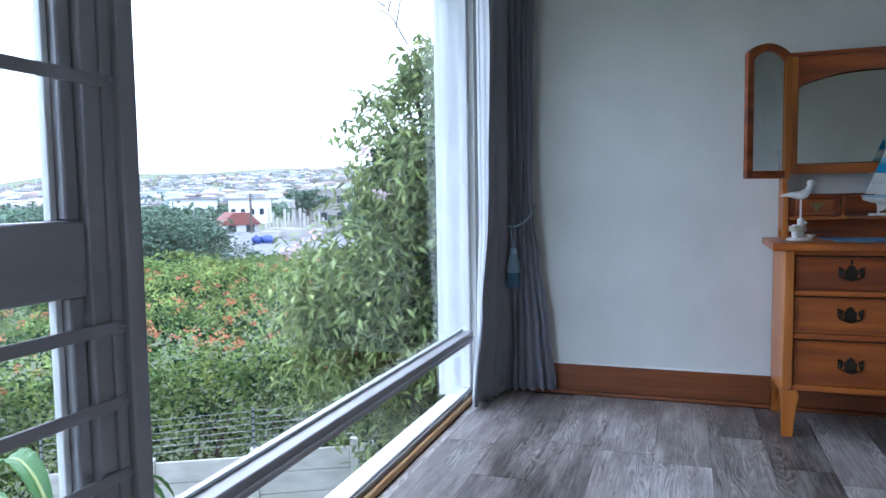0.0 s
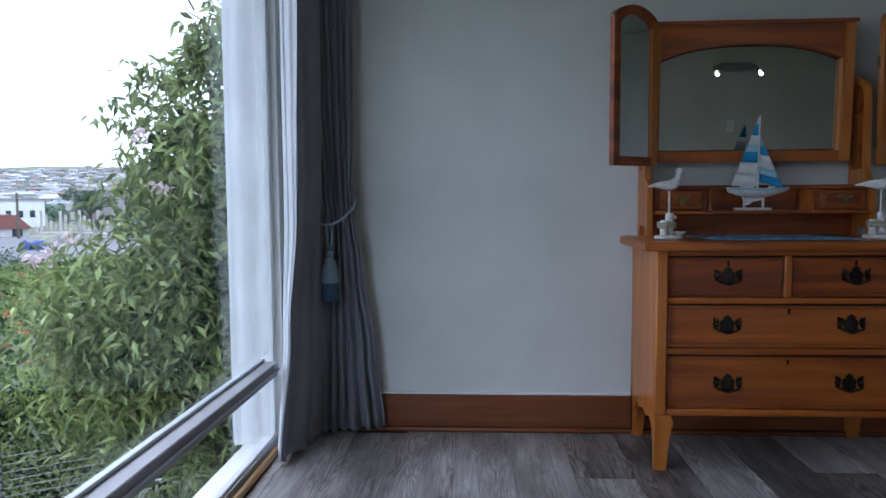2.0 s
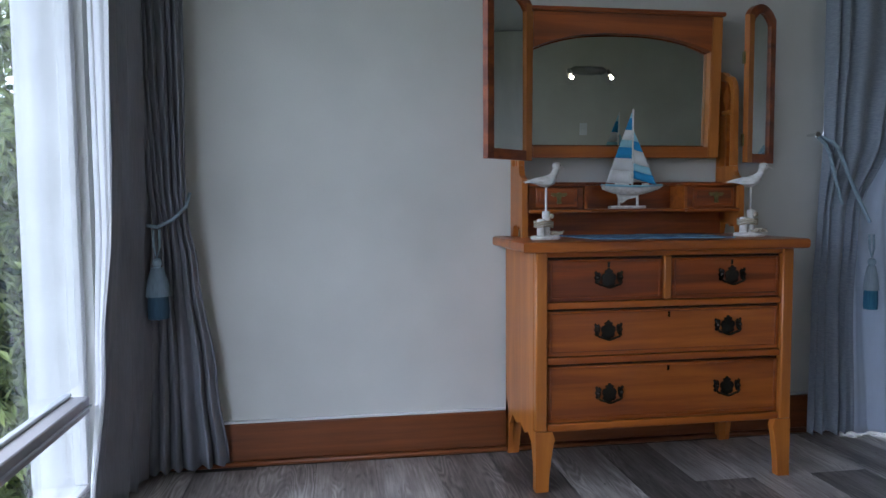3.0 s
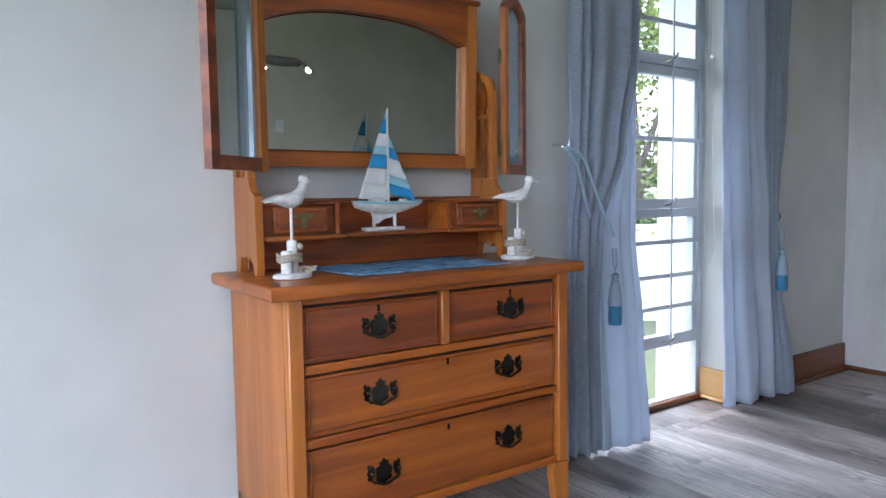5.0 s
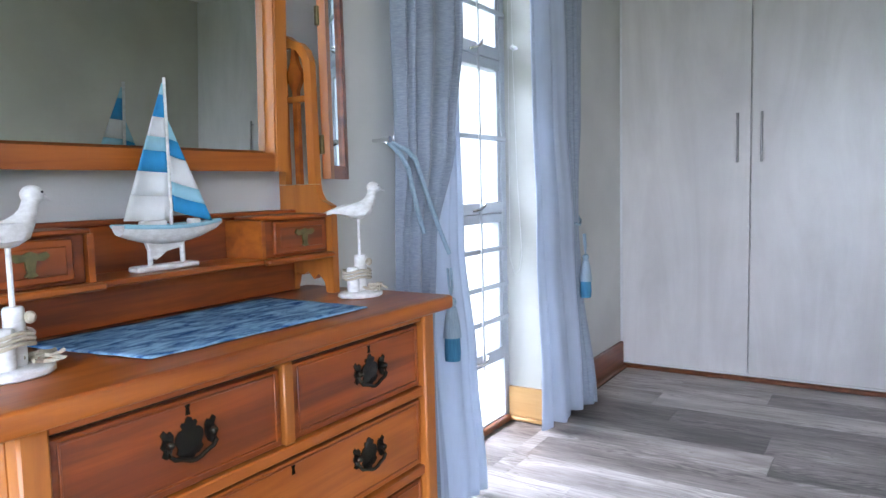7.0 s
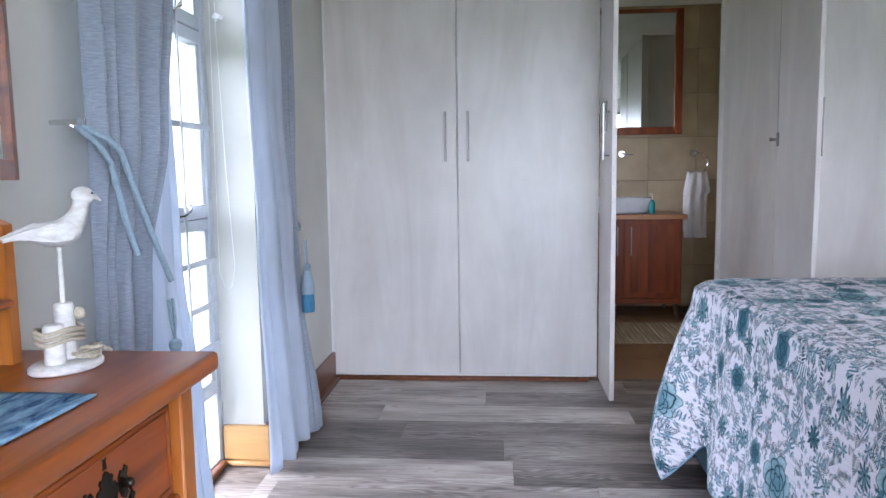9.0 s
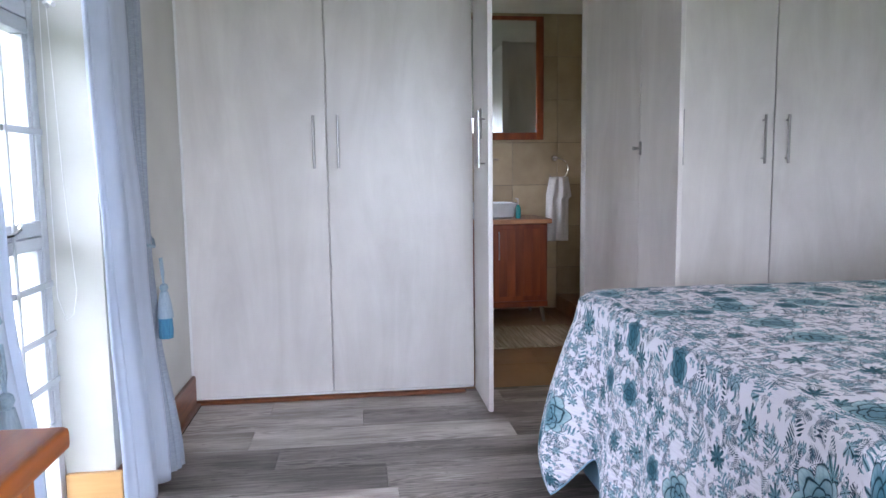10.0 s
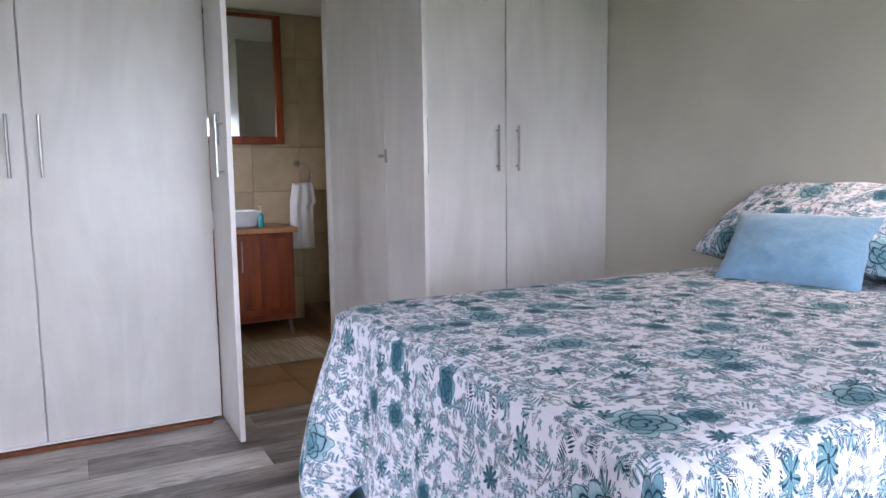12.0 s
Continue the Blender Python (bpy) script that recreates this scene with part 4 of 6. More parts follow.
    for k in (-1, 1):
        bm = prism(B(), [(-0.086, 0.0), (-0.055, 0.010), (-0.02, 0.019), (0.012, 0.018), (0.022, 0.006), (0.012, -0.007), (-0.015, -0.009), (-0.05, -0.003)], lambda u, v, w, k=k: Vector((u, k * (0.0185 + w - 0.10 * abs(u) * abs(u) * 12 * 0.2 - max(0, -u - 0.01) * 0.22), 0.208 + v)), 0.005)
        bm.transform(m)
        part("folded_wing", bm, M_WHITEPAINT, body, smooth=False)
        e = ball(B(), (0.058, k * 0.0128, 0.270), 0.0019, seg=6)
        e.transform(m)
        part("eye", e, M_BLACK, body)


gull(0.517, 3.221, radians(12), "white carved seagull on a rope-tied post beside the runner cloth")
gull(1.330, 3.236, radians(-22), "white carved seagull on a rope-tied post near the chest's end")

boat = thing("model_sailboat", (0.93, 3.425, 0.990), "white model sailboat with blue striped sails on a stand", "ornament")
HZ, HY = 1.058, 3.402
bm = B()
rings = []
for i in range(13):
    s_ = i / 12
    x = 0.812 + 0.245 * s_
    wd = 0.034 * (math.sin(math.pi * min(1, 0.16 + 0.84 * s_)) ** 0.75) + 0.001
    dp = 0.038 * (math.sin(math.pi * (0.12 + 0.86 * s_)) ** 0.6)
    zt = HZ + 0.022 + 0.006 * (2 * s_ - 1) ** 2
    rings.append([bm.verts.new((x + (0.006 if s_ > 0.9 else 0), HY + wd * math.sin(a), zt - dp * max(0.0, math.cos(a)) ** 0.8)) for a in [radians(-90 + 180 * k / 8) for k in range(9)]])
for r0, r1 in zip(rings, rings[1:]):
    for k in range(8):
        bm.faces.new((r0[k], r0[k + 1], r1[k + 1], r1[k]))
    bm.faces.new((r0[8], r0[0], r1[0], r1[8]))
bm.faces.new(rings[0])
bm.faces.new(list(reversed(rings[-1])))
hull = part("hull", bm, M_WHITEPAINT, boat, "white painted wooden hull")
bm = B()
for sgn in (-1, 1):
    pts = []
    for i in range(13):
        s_ = i / 12
        wd = 0.034 * (math.sin(math.pi * min(1, 0.16 + 0.84 * s_)) ** 0.75) + 0.0015
        pts.append((0.812 + 0.245 * s_, HY + sgn * wd, HZ + 0.0205 + 0.006 * (2 * s_ - 1) ** 2))
    tube(bm, pts, 0.0045, 6)
part("gunwale", bm, M_SAILL, hull, "pale blue gunwale")
part("cabin", box(B(), 0.862, 0.915, HY - 0.012, HY + 0.012, HZ + 0.020, HZ + 0.034, 0.003), M_WHITEPAINT, hull)
part("cabin", box(B(), 0.975, 1.0, HY - 0.010, HY + 0.010, HZ + 0.020, HZ + 0.034, 0.003), M_WHITEPAINT, hull)
part("keel", prism(B(), [(0.868, HZ - 0.010), (0.965, HZ - 0.010), (0.948, HZ - 0.024), (0.915, HZ - 0.030), (0.890, HZ - 0.046), (0.880, HZ - 0.040)], lambda u, v, w: Vector((u, HY - 0.004 + w, v)), 0.008), M_WHITEPAINT, boat, smooth=False)
part("mast", tube(B(), [(0.932, HY, HZ + 0.02), (0.934, HY, 1.382)], [0.0045, 0.0035], 8), M_WHITEPAINT, boat)
st = part("stand", box(B(), 0.838, 0.985, HY - 0.018, HY + 0.018, 0.9905, 1.002, 0.003), M_WHITEPAINT, boat)
for x in (0.878, 0.955):
    part("stand_post", tube(B(), [(x, HY, 1.002), (x, HY, HZ - 0.004)], 0.0055, 8), M_WHITEPAINT, st)


def sail(name, foot0, foot1, head, bands, label):
    """A triangular sail cut into bands from foot to head."""
    foot0, foot1, head = Vector(foot0), Vector(foot1), Vector(head)
    s = None
    for i, (a, b, m_) in enumerate(bands):
        bm = B()
        grid(bm, 6, 2, lambda u, v: (foot0.lerp(head, a + (b - a) * v)).lerp(foot1.lerp(head, a + (b - a) * v), u) + Vector((0, 0.010 * math.sin(math.pi * u) * (1 - (a + (b - a) * v)), 0)))
        if s is None:
            s = part(name, bm, m_, boat, label)
            thick(s, 0.0016)
        else:
            thick(part("band", bm, m_, s), 0.0016)


sail("mainsail", (0.822, HY - 0.004, HZ + 0.036), (0.929, HY - 0.001, HZ + 0.030), (0.930, HY, 1.375), [(0, 0.18, M_SAILW), (0.18, 0.35, M_SAILW), (0.35, 0.50, M_SAILB), (0.50, 0.60, M_SAILL), (0.60, 0.74, M_SAILW), (0.74, 0.90, M_SAILB), (0.90, 0.985, M_SAILL)], "mainsail with blue and white bands")
sail("jib", (0.938, HY - 0.001, HZ + 0.052), (1.035, HY - 0.003, HZ + 0.026), (0.936, HY, 1.300), [(0, 0.17, M_SAILB), (0.17, 0.32, M_SAILL), (0.32, 0.60, M_SAILW), (0.60, 0.78, M_SAILB), (0.78, 0.98, M_SAILL)], "jib with blue and white bands")

bm = B()
rc = [Vector((0.675, 3.124, 0)), Vector((1.200, 3.106, 0)), Vector((1.210, 3.425, 0)), Vector((0.625, 3.425, 0))]
grid(bm, 36, 20, lambda u, v: rc[0].lerp(rc[1], u).lerp(rc[3].lerp(rc[2], u), v) + Vector((0, 0, TOPZ + 0.0025 + 0.0016 * noise.noise(Vector((u * 9, v * 6, 0))) + 0.0012)))
cl = solid("runner_cloth", bm, M_CLOTH, "blue mottled runner cloth laid on the chest", "cloth", at=(0.93, 3.25, TOPZ))
thick(cl, 0.003)


# ---- curtains ----
def at_rows(rows, z):
    """Values between rows (z, ...) listed from above downwards, eased."""
    if z >= rows[0][0]:
        return rows[0][1:]
    for a, b in zip(rows, rows[1:]):
        if a[0] >= z >= b[0]:
            t = ease(0, 1, (a[0] - z) / (a[0] - b[0]))
            return [p + (q - p) * t for p, q in zip(a[1:], b[1:])]
    return rows[-1][1:]


def sheet(name, rows, folds, material, parent, label, seed=0, power=1.0, zhem=0.0):
    """Hanging cloth: rows of (z, x0, y0, x1, y1, depth of the folds) from rail to hem."""
    z1, z0 = rows[0][0], rows[-1][0]

    def f(u, v):
        z = z1 + (z0 - z1) * v
        x0, y0, x1, y1, amp = at_rows(rows, z)
        w = u + 0.5 / folds * noise.noise(Vector((u * 3.1 + seed, z * 0.5, seed * 1.7))) * math.sin(math.pi * u)
        p = Vector((x0 + (x1 - x0) * w, y0 + (y1 - y0) * w, z))
        d = Vector((y1 - y0, -(x1 - x0), 0))
        d = d.normalized() if d.length > 1e-6 else Vector((0, -1, 0))
        s = math.sin(math.tau * folds * u + 2.4 * noise.noise(Vector((u * 4, z * 0.30, seed)))) * (0.75 + 0.7 * noise.noise(Vector((u * 6, z * 0.4, seed + 3))))
        s = math.copysign(abs(s) ** power, s)
        p += d * amp * (s + 0.15 * noise.noise(Vector((u * folds * 2.3, z * 2.2, seed + 9))))
        if v > 0.97:
            p.z += 0.006 * math.sin(math.tau * folds * u + seed)
        return p
    ob = part(name, grid(B(), max(48, int(folds * 12)), 46, f), material, parent, label)
    return thick(ob, 0.0022)


def tassel(parent, x, y, ztop, s=1.0, upper=None, lower=None):
    k = part("tassel_cord", tube(B(), [(x - 0.012, y, ztop + 0.10), (x - 0.010, y - 0.004, ztop + 0.04), (x, y - 0.006, ztop), (x + 0.010, y - 0.004, ztop + 0.04), (x + 0.010, y, ztop + 0.10)], 0.0045, 8), M_CORD, parent, "twisted pale blue cord loop")
    part("tassel_head", lathe(B(), [(0.006, 0.0), (0.014, -0.006), (0.017, -0.018), (0.012, -0.030), (0.014, -0.034)][::-1], (x, y - 0.006, ztop), 14), M_CORD, k)
    part("tassel_skirt", lathe(B(), [(0.031 * s, -0.135), (0.030 * s, -0.120), (0.025 * s, -0.08), (0.016 * s, -0.034)], (x, y - 0.006, ztop), 26), upper or M_TASSELW, k, "pale upper fringe")
    part("tassel_fringe", lathe(B(), [(0.026 * s, -0.215), (0.028 * s, -0.19), (0.026 * s, -0.1355)], (x, y - 0.006, ztop), 26), lower or M_TASSELB, k, "deep blue lower fringe")


def cord_pts(a, b, sag, n=10):
    a, b = Vector(a), Vector(b)
    return [a.lerp(b, i / n) + Vector((0, 0, -sag * math.sin(math.pi * i / n))) for i in range(n + 1)]


cu1 = thing("curtain", (-0.88, 3.38, 0), "slate grey linen curtain tied back in the window corner", "curtain", "window curtains")
sheet("leading_panel", [(2.42, -0.938, 3.150, -0.895, 3.43, 0.008), (1.2, -0.942, 3.145, -0.895, 3.42, 0.010), (0.5, -0.975, 3.11, -0.905, 3.41, 0.012), (0.012, -1.012, 3.075, -0.93, 3.40, 0.014)], 3, M_DRAPEDARK, cu1, "straight leading panel", 3)
sheet("lining", [(2.42, -0.998, 3.150, -0.934, 3.128, 0.003), (1.9, -0.998, 3.148, -0.924, 3.126, 0.003), (1.0, -0.995, 3.140, -0.942, 3.122, 0.003), (0.5, -1.002, 3.112, -0.972, 3.088, 0.003), (0.02, -1.022, 3.075, -1.010, 3.056, 0.003)], 2, M_LININGW, cu1, "white lining turned to the glass", 5)
sheet("back_lining", [(2.42, -0.985, 3.24, -0.945, 3.45, 0.016), (1.2, -0.985, 3.225, -0.945, 3.45, 0.018), (0.5, -1.005, 3.17, -0.955, 3.44, 0.018), (0.02, -1.030, 3.12, -0.975, 3.43, 0.018)], 3, M_LININGW, cu1, "white lining behind the leading panel", 8)
sheet("gathered_panel", [(2.42, -0.95, 3.40, -0.765, 3.47, 0.022), (1.5, -0.93, 3.40, -0.775, 3.46, 0.022), (1.10, -0.90, 3.40, -0.780, 3.45, 0.020), (0.965, -0.885, 3.40, -0.772, 3.44, 0.016), (0.80, -0.90, 3.41, -0.745, 3.46, 0.018), (0.35, -0.925, 3.43, -0.69, 3.48, 0.024), (0.018, -0.94, 3.43, -0.655, 3.49, 0.030)], 6, M_DRAPEDARK, cu1, "gathered panel", 1, 0.8)
part("tie_cord", tube(B(), [(-0.90, 3.385, 0.945), (-0.86, 3.355, 0.940), (-0.81, 3.375, 0.965), (-0.775, 3.43, 1.01), (-0.772, 3.49, 1.06)], 0.007, 8), M_CORD, cu1, "twisted tie-back cord")
# Same tassel as the others, in the copies with painted shade.
tassel(cu1, -0.862, 3.352, 0.83, 1.35, M_TASSELWSHADE, M_TASSELBSHADE)

cu2 = thing("curtain", (1.95, 3.44, 0), "blue-grey linen curtain with pale lining, tied back beside the chest", "curtain", "door curtains")
sheet("front_panel", [(2.42, 1.815, 3.45, 2.205, 3.45, 0.026), (1.7, 1.810, 3.45, 2.19, 3.44, 0.026), (1.3, 1.812, 3.45, 2.10, 3.43, 0.024), (0.95, 1.788, 3.45, 1.945, 3.41, 0.016), (0.6, 1.775, 3.455, 1.940, 3.425, 0.020), (0.014, 1.768, 3.46, 1.965, 3.425, 0.026)], 4, M_DRAPE, cu2, "linen front panel", 2, 0.85)
sheet("lining", [(1.80, 2.16, 3.465, 2.205, 3.462, 0.005), (1.35, 2.05, 3.465, 2.198, 3.462, 0.012), (0.95, 1.92, 3.462, 2.190, 3.450, 0.016), (0.5, 1.92, 3.452, 2.205, 3.415, 0.022), (0.012, 1.93, 3.448, 2.225, 3.385, 0.026)], 2, M_LINING, cu2, "pale blue lining hanging free", 7, 1.0)
part("tie_cord", tube(B(), [(1.806, 3.478, 1.290), (1.822, 3.425, 1.262)] + cord_pts((1.836, 3.405, 1.235), (1.962, 3.366, 0.925), 0.010), 0.0075, 8), M_CORD, cu2, "twisted tie-back cord")
part("tie_cord", tube(B(), [(1.796, 3.478, 1.288), (1.800, 3.435, 1.250)] + cord_pts((1.806, 3.412, 1.205), (1.850, 3.388, 1.00), 0.010), 0.0075, 8), M_CORD, cu2)
tassel(cu2, 1.985, 3.382, 0.775)
hk = thing("tieback_hook", (1.79, 3.53, 1.295), "small chrome tie-back hook on the wall", "hook")
part("knob", tube(B(), [(1.790, 3.5345, 1.297), (1.790, 3.500, 1.297), (1.790, 3.476, 1.297), (1.790, 3.468, 1.297)], [0.006, 0.006, 0.007, 0.012], 10), M_CHROME, hk)
part("hook_arm", tube(B(), [(1.790, 3.500, 1.297), (1.802, 3.482, 1.284), (1.816, 3.474, 1.288), (1.820, 3.472, 1.312)], 0.004, 8), M_CHROME, hk)

cu3 = thing("curtain", (3.2, 3.46, 0), "blue-grey linen curtain with pale lining, tied back near the wardrobe", "curtain", "door curtains")
sheet("lining", [(2.42, 2.835, 3.485, 3.16, 3.475, 0.024), (1.5, 2.84, 3.485, 3.20, 3.47, 0.028), (0.95, 2.85, 3.475, 3.25, 3.455, 0.028), (0.03, 2.865, 3.455, 3.27, 3.42, 0.036)], 2.5, M_LINING, cu3, "pale blue lining facing the room", 4, 1.0)
sheet("front_panel", [(2.42, 3.12, 3.47, 3.47, 3.47, 0.022), (1.5, 3.15, 3.46, 3.42, 3.465, 0.020), (1.1, 3.22, 3.45, 3.35, 3.46, 0.014), (0.94, 3.245, 3.445, 3.325, 3.455, 0.012), (0.7, 3.24, 3.445, 3.36, 3.45, 0.014), (0.025, 3.24, 3.42, 3.435, 3.40, 0.026)], 3, M_DRAPE, cu3, "linen front panel", 6, 0.75)
part("tie_cord", tube(B(), [(3.235, 3.438, 0.955), (3.28, 3.425, 0.945), (3.325, 3.44, 0.965), (3.36, 3.49, 1.02)], 0.0065, 8), M_CORD, cu3, "twisted tie-back cord")
tassel(cu3, 3.285, 3.405, 0.80)
bc = thing("blind_cord", (3.036, 3.68, 1.785), "white blind cord on a cleat in the door reveal", "blind cord")
part("cleat", tube(B(), [(3.040, 3.655, 1.780), (3.012, 3.655, 1.786), (3.000, 3.640, 1.790), (2.985, 3.615, 1.775)], [0.006, 0.006, 0.008, 0.009], 8), M_PLASTIC, bc)
part("cord", tube(B(), [(3.030, 3.66, 2.2), (3.028, 3.655, 1.76), (3.026, 3.64, 1.2), (3.026, 3.62, 0.82), (3.028, 3.635, 0.74), (3.028, 3.66, 0.72), (3.028, 3.685, 0.80), (3.030, 3.68, 1.6), (3.030, 3.675, 2.2)], 0.0016, 6), M_PLASTIC, bc)

# ---- bed ----
def floral():
    m = bpy.data.materials.new("floral_quilt_cloth")
    m.use_nodes = True
    n, l = m.node_tree.nodes, m.node_tree.links
    b = n["Principled BSDF"]
    b.inputs["Roughness"].default_value, b.inputs["Specular IOR Level"].default_value = 0.9, 0.2
    uv = n.new("ShaderNodeTexCoord").outputs["UV"]

    def op(kind, a, c=None, d=None):
        q = n.new("ShaderNodeMath")
        q.operation = kind
        for i, v in enumerate((a, c, d)):
            if v is None:
                continue
            if isinstance(v, (int, float)):
                q.inputs[i].default_value = v
            else:
                l.new(v, q.inputs[i])
        return q.outputs[0]

    def step(x, lo, hi):
        q = n.new("ShaderNodeMapRange")
        q.interpolation_type = "SMOOTHSTEP"
        q.inputs["From Min"].default_value, q.inputs["From Max"].default_value = lo, hi
        l.new(x, q.inputs["Value"])
        return q.outputs[0]

    warp = n.new("ShaderNodeTexNoise")
    warp.inputs["Scale"].default_value, warp.inputs["Detail"].default_value = 14.0, 2
    l.new(uv, warp.inputs["Vector"])

    def cells(scale, shift, warpk, scatter=0.6):
        """The cell's own turned coordinates, its radius and angle, and its three chances."""
        mp, wv, vo, sub = n.new("ShaderNodeMapping"), n.new("ShaderNodeVectorMath"), n.new("ShaderNodeTexVoronoi"), n.new("ShaderNodeVectorMath")
        mp.inputs["Scale"].default_value, mp.inputs["Location"].default_value = (scale, scale, scale), shift
        l.new(uv, mp.inputs["Vector"])
        wv.operation, sub.operation = "MULTIPLY_ADD", "SUBTRACT"
        wv.inputs[1].default_value = (warpk, warpk, 0)
        l.new(warp.outputs["Color"], wv.inputs[0])
        l.new(mp.outputs[0], wv.inputs[2])
        vo.voronoi_dimensions = "2D"
        vo.inputs["Scale"].default_value, vo.inputs["Randomness"].default_value = 1.0, scatter
        l.new(wv.outputs[0], vo.inputs["Vector"])
        l.new(wv.outputs[0], sub.inputs[0])
        l.new(vo.outputs["Position"], sub.inputs[1])
        xyz, col = n.new("ShaderNodeSeparateXYZ"), n.new("ShaderNodeSeparateColor")
        l.new(sub.outputs[0], xyz.inputs[0])
        l.new(vo.outputs["Color"], col.inputs[0])
        ang = op("MULTIPLY", col.outputs[0], 6.283)
        ca, sa = op("COSINE", ang), op("SINE", ang)
        x, y = xyz.outputs[0], xyz.outputs[1]
        u = op("ADD", op("MULTIPLY", x, ca), op("MULTIPLY", y, sa))
        v = op("SUBTRACT", op("MULTIPLY", y, ca), op("MULTIPLY", x, sa))
        return u, v, vo.outputs["Distance"], op("ARCTAN2", v, u), col.outputs[1], col.outputs[2]

    def scallop(th, k, phase, r0, r1):
        """An outline of k rounded petals."""
        return op("MULTIPLY_ADD", op("ABSOLUTE", op("SINE", op("MULTIPLY_ADD", th, k / 2, phase))), r1, r0)

    def rose(scale, shift, keep):
        """A full rose: nested rings of petals with dark outlines and a curled heart."""
        u, v, r, th, c1, c2 = cells(scale, shift, 0.16)
        outer = scallop(th, 7, 0.0, 0.215, 0.085)
        mask = op("MULTIPLY", step(op("SUBTRACT", outer, r), 0.0, 0.008), op("LESS_THAN", c1, keep))
        ink = op("SUBTRACT", 1.0, step(op("SUBTRACT", outer, r), 0.006, 0.022))
        tone = step(r, 0.05, 0.30)
        for k, ph, a, b_ in ((5, 0.7, 0.150, 0.060), (5, 1.9, 0.095, 0.045), (4, 0.4, 0.050, 0.030)):
            ring = scallop(th, k, ph, a, b_)
            ink = op("MAXIMUM", ink, op("SUBTRACT", 1.0, step(op("ABSOLUTE", op("SUBTRACT", ring, r)), 0.003, 0.013)))
            tone = op("MULTIPLY", tone, op("MULTIPLY_ADD", step(op("ABSOLUTE", op("SUBTRACT", ring, r)), 0.0, 0.05), 0.45, 0.55))
        vein = op("MULTIPLY", step(op("SINE", op("MULTIPLY", th, 34.0)), 0.2, 1.0), step(r, 0.10, 0.28))
        tone = op("SUBTRACT", tone, op("MULTIPLY", vein, 0.25))
        return mask, ink, tone

    def daisy(scale, shift, k, r0, r1, keep, warpk):
        """An open flower with k pointed petals, darker along each petal's middle."""
        u, v, r, th, c1, c2 = cells(scale, shift, warpk)
        wave = op("ABSOLUTE", op("COSINE", op("MULTIPLY", th, k / 2)))
        inside = op("SUBTRACT", op("MULTIPLY_ADD", wave, r1, r0), r)
        mask = op("MULTIPLY", step(inside, 0.0, 0.015), op("LESS_THAN", c1, keep))
        ink = op("MAXIMUM", op("SUBTRACT", 1.0, step(inside, 0.012, 0.035)), op("MAXIMUM", step(wave, 0.93, 0.98), op("LESS_THAN", r, 0.045)))
        return mask, ink, c2

    def fern(scale, shift, length, period, reach, keep, warpk):
        """A curved sprig with paired slender leaflets that shorten to its tip."""
        u, v, r, th, c1, c2 = cells(scale, shift, warpk, 0.75)
        v = op("ADD", v, op("MULTIPLY", op("MULTIPLY", u, u), op("MULTIPLY_ADD", c2, 1.6, -0.8)))
        av = op("ABSOLUTE", v)
        along = op("DIVIDE", op("SUBTRACT", u, op("MULTIPLY", av, 0.85)), period)
        cell = op("SUBTRACT", op("FRACT", along), 0.5)
        tip = op("MULTIPLY", op("SUBTRACT", length, u), reach / (2 * length))
        t = op("DIVIDE", av, op("MAXIMUM", tip, 0.001))
        fat = op("MULTIPLY", op("SINE", op("MULTIPLY", op("MINIMUM", t, 1.0), 3.1416)), 0.36)
        leaf = step(op("SUBTRACT", fat, op("ABSOLUTE", cell)), 0.0, 0.08)
        stem = op("LESS_THAN", av, 0.010)
        mask = op("MULTIPLY", op("MAXIMUM", leaf, stem), op("LESS_THAN", op("ABSOLUTE", u), length))
        return op("MULTIPLY", mask, op("LESS_THAN", c1, keep)), step(op("ABSOLUTE", cell), 0.04, 0.16), c2

    def mixc(fac, a, c):
        q = n.new("ShaderNodeMix")
        q.data_type = "RGBA"
        l.new(fac, q.inputs[0])
        for v, i in ((a, 6), (c, 7)):
            if isinstance(v, tuple):
                q.inputs[i].default_value = (*v, 1)
            else:
                l.new(v, q.inputs[i])
        return q.outputs[2]

    deep, teal, slate, pale = (0.005, 0.030, 0.046), (0.024, 0.105, 0.145), (0.018, 0.040, 0.075), (0.23, 0.355, 0.43)
    c = (0.62, 0.607, 0.67)
    mask, ink, rr = fern(36, (2, 5, 0), 0.38, 0.16, 0.66, 0.55, 0.6)
    c = mixc(mask, c, mixc(rr, (0.08, 0.15, 0.20), slate))
    mask, ink, rr = daisy(48, (9, 3, 0), 5, 0.12, 0.24, 0.42, 0.5)
    c = mixc(mask, c, mixc(ink, pale, mixc(rr, teal, slate)))
    mask, ink, rr = fern(19, (7, 1, 0), 0.44, 0.115, 0.58, 0.66, 0.4)
    c = mixc(mask, c, mixc(ink, mixc(rr, teal, slate), mixc(rr, deep, slate)))
    mask, ink, rr = fern(14.0, (4.2, 7.7, 0), 0.45, 0.20, 0.80, 0.42, 0.3)
    c = mixc(mask, c, mixc(ink, mixc(rr, deep, teal), pale))
    mask, ink, rr = daisy(22, (3, 8, 0), 6, 0.15, 0.24, 0.36, 0.4)
    c = mixc(mask, c, mixc(ink, pale, deep))
    mask, ink, rr = daisy(10.5, (6.1, 4.4, 0), 9, 0.13, 0.20, 0.30, 0.3)
    c = mixc(mask, c, mixc(ink, mixc(rr, (0.14, 0.27, 0.32), teal), deep))
    mask, ink, tone = rose(6.6, (2.9, 6.3, 0), 0.20)
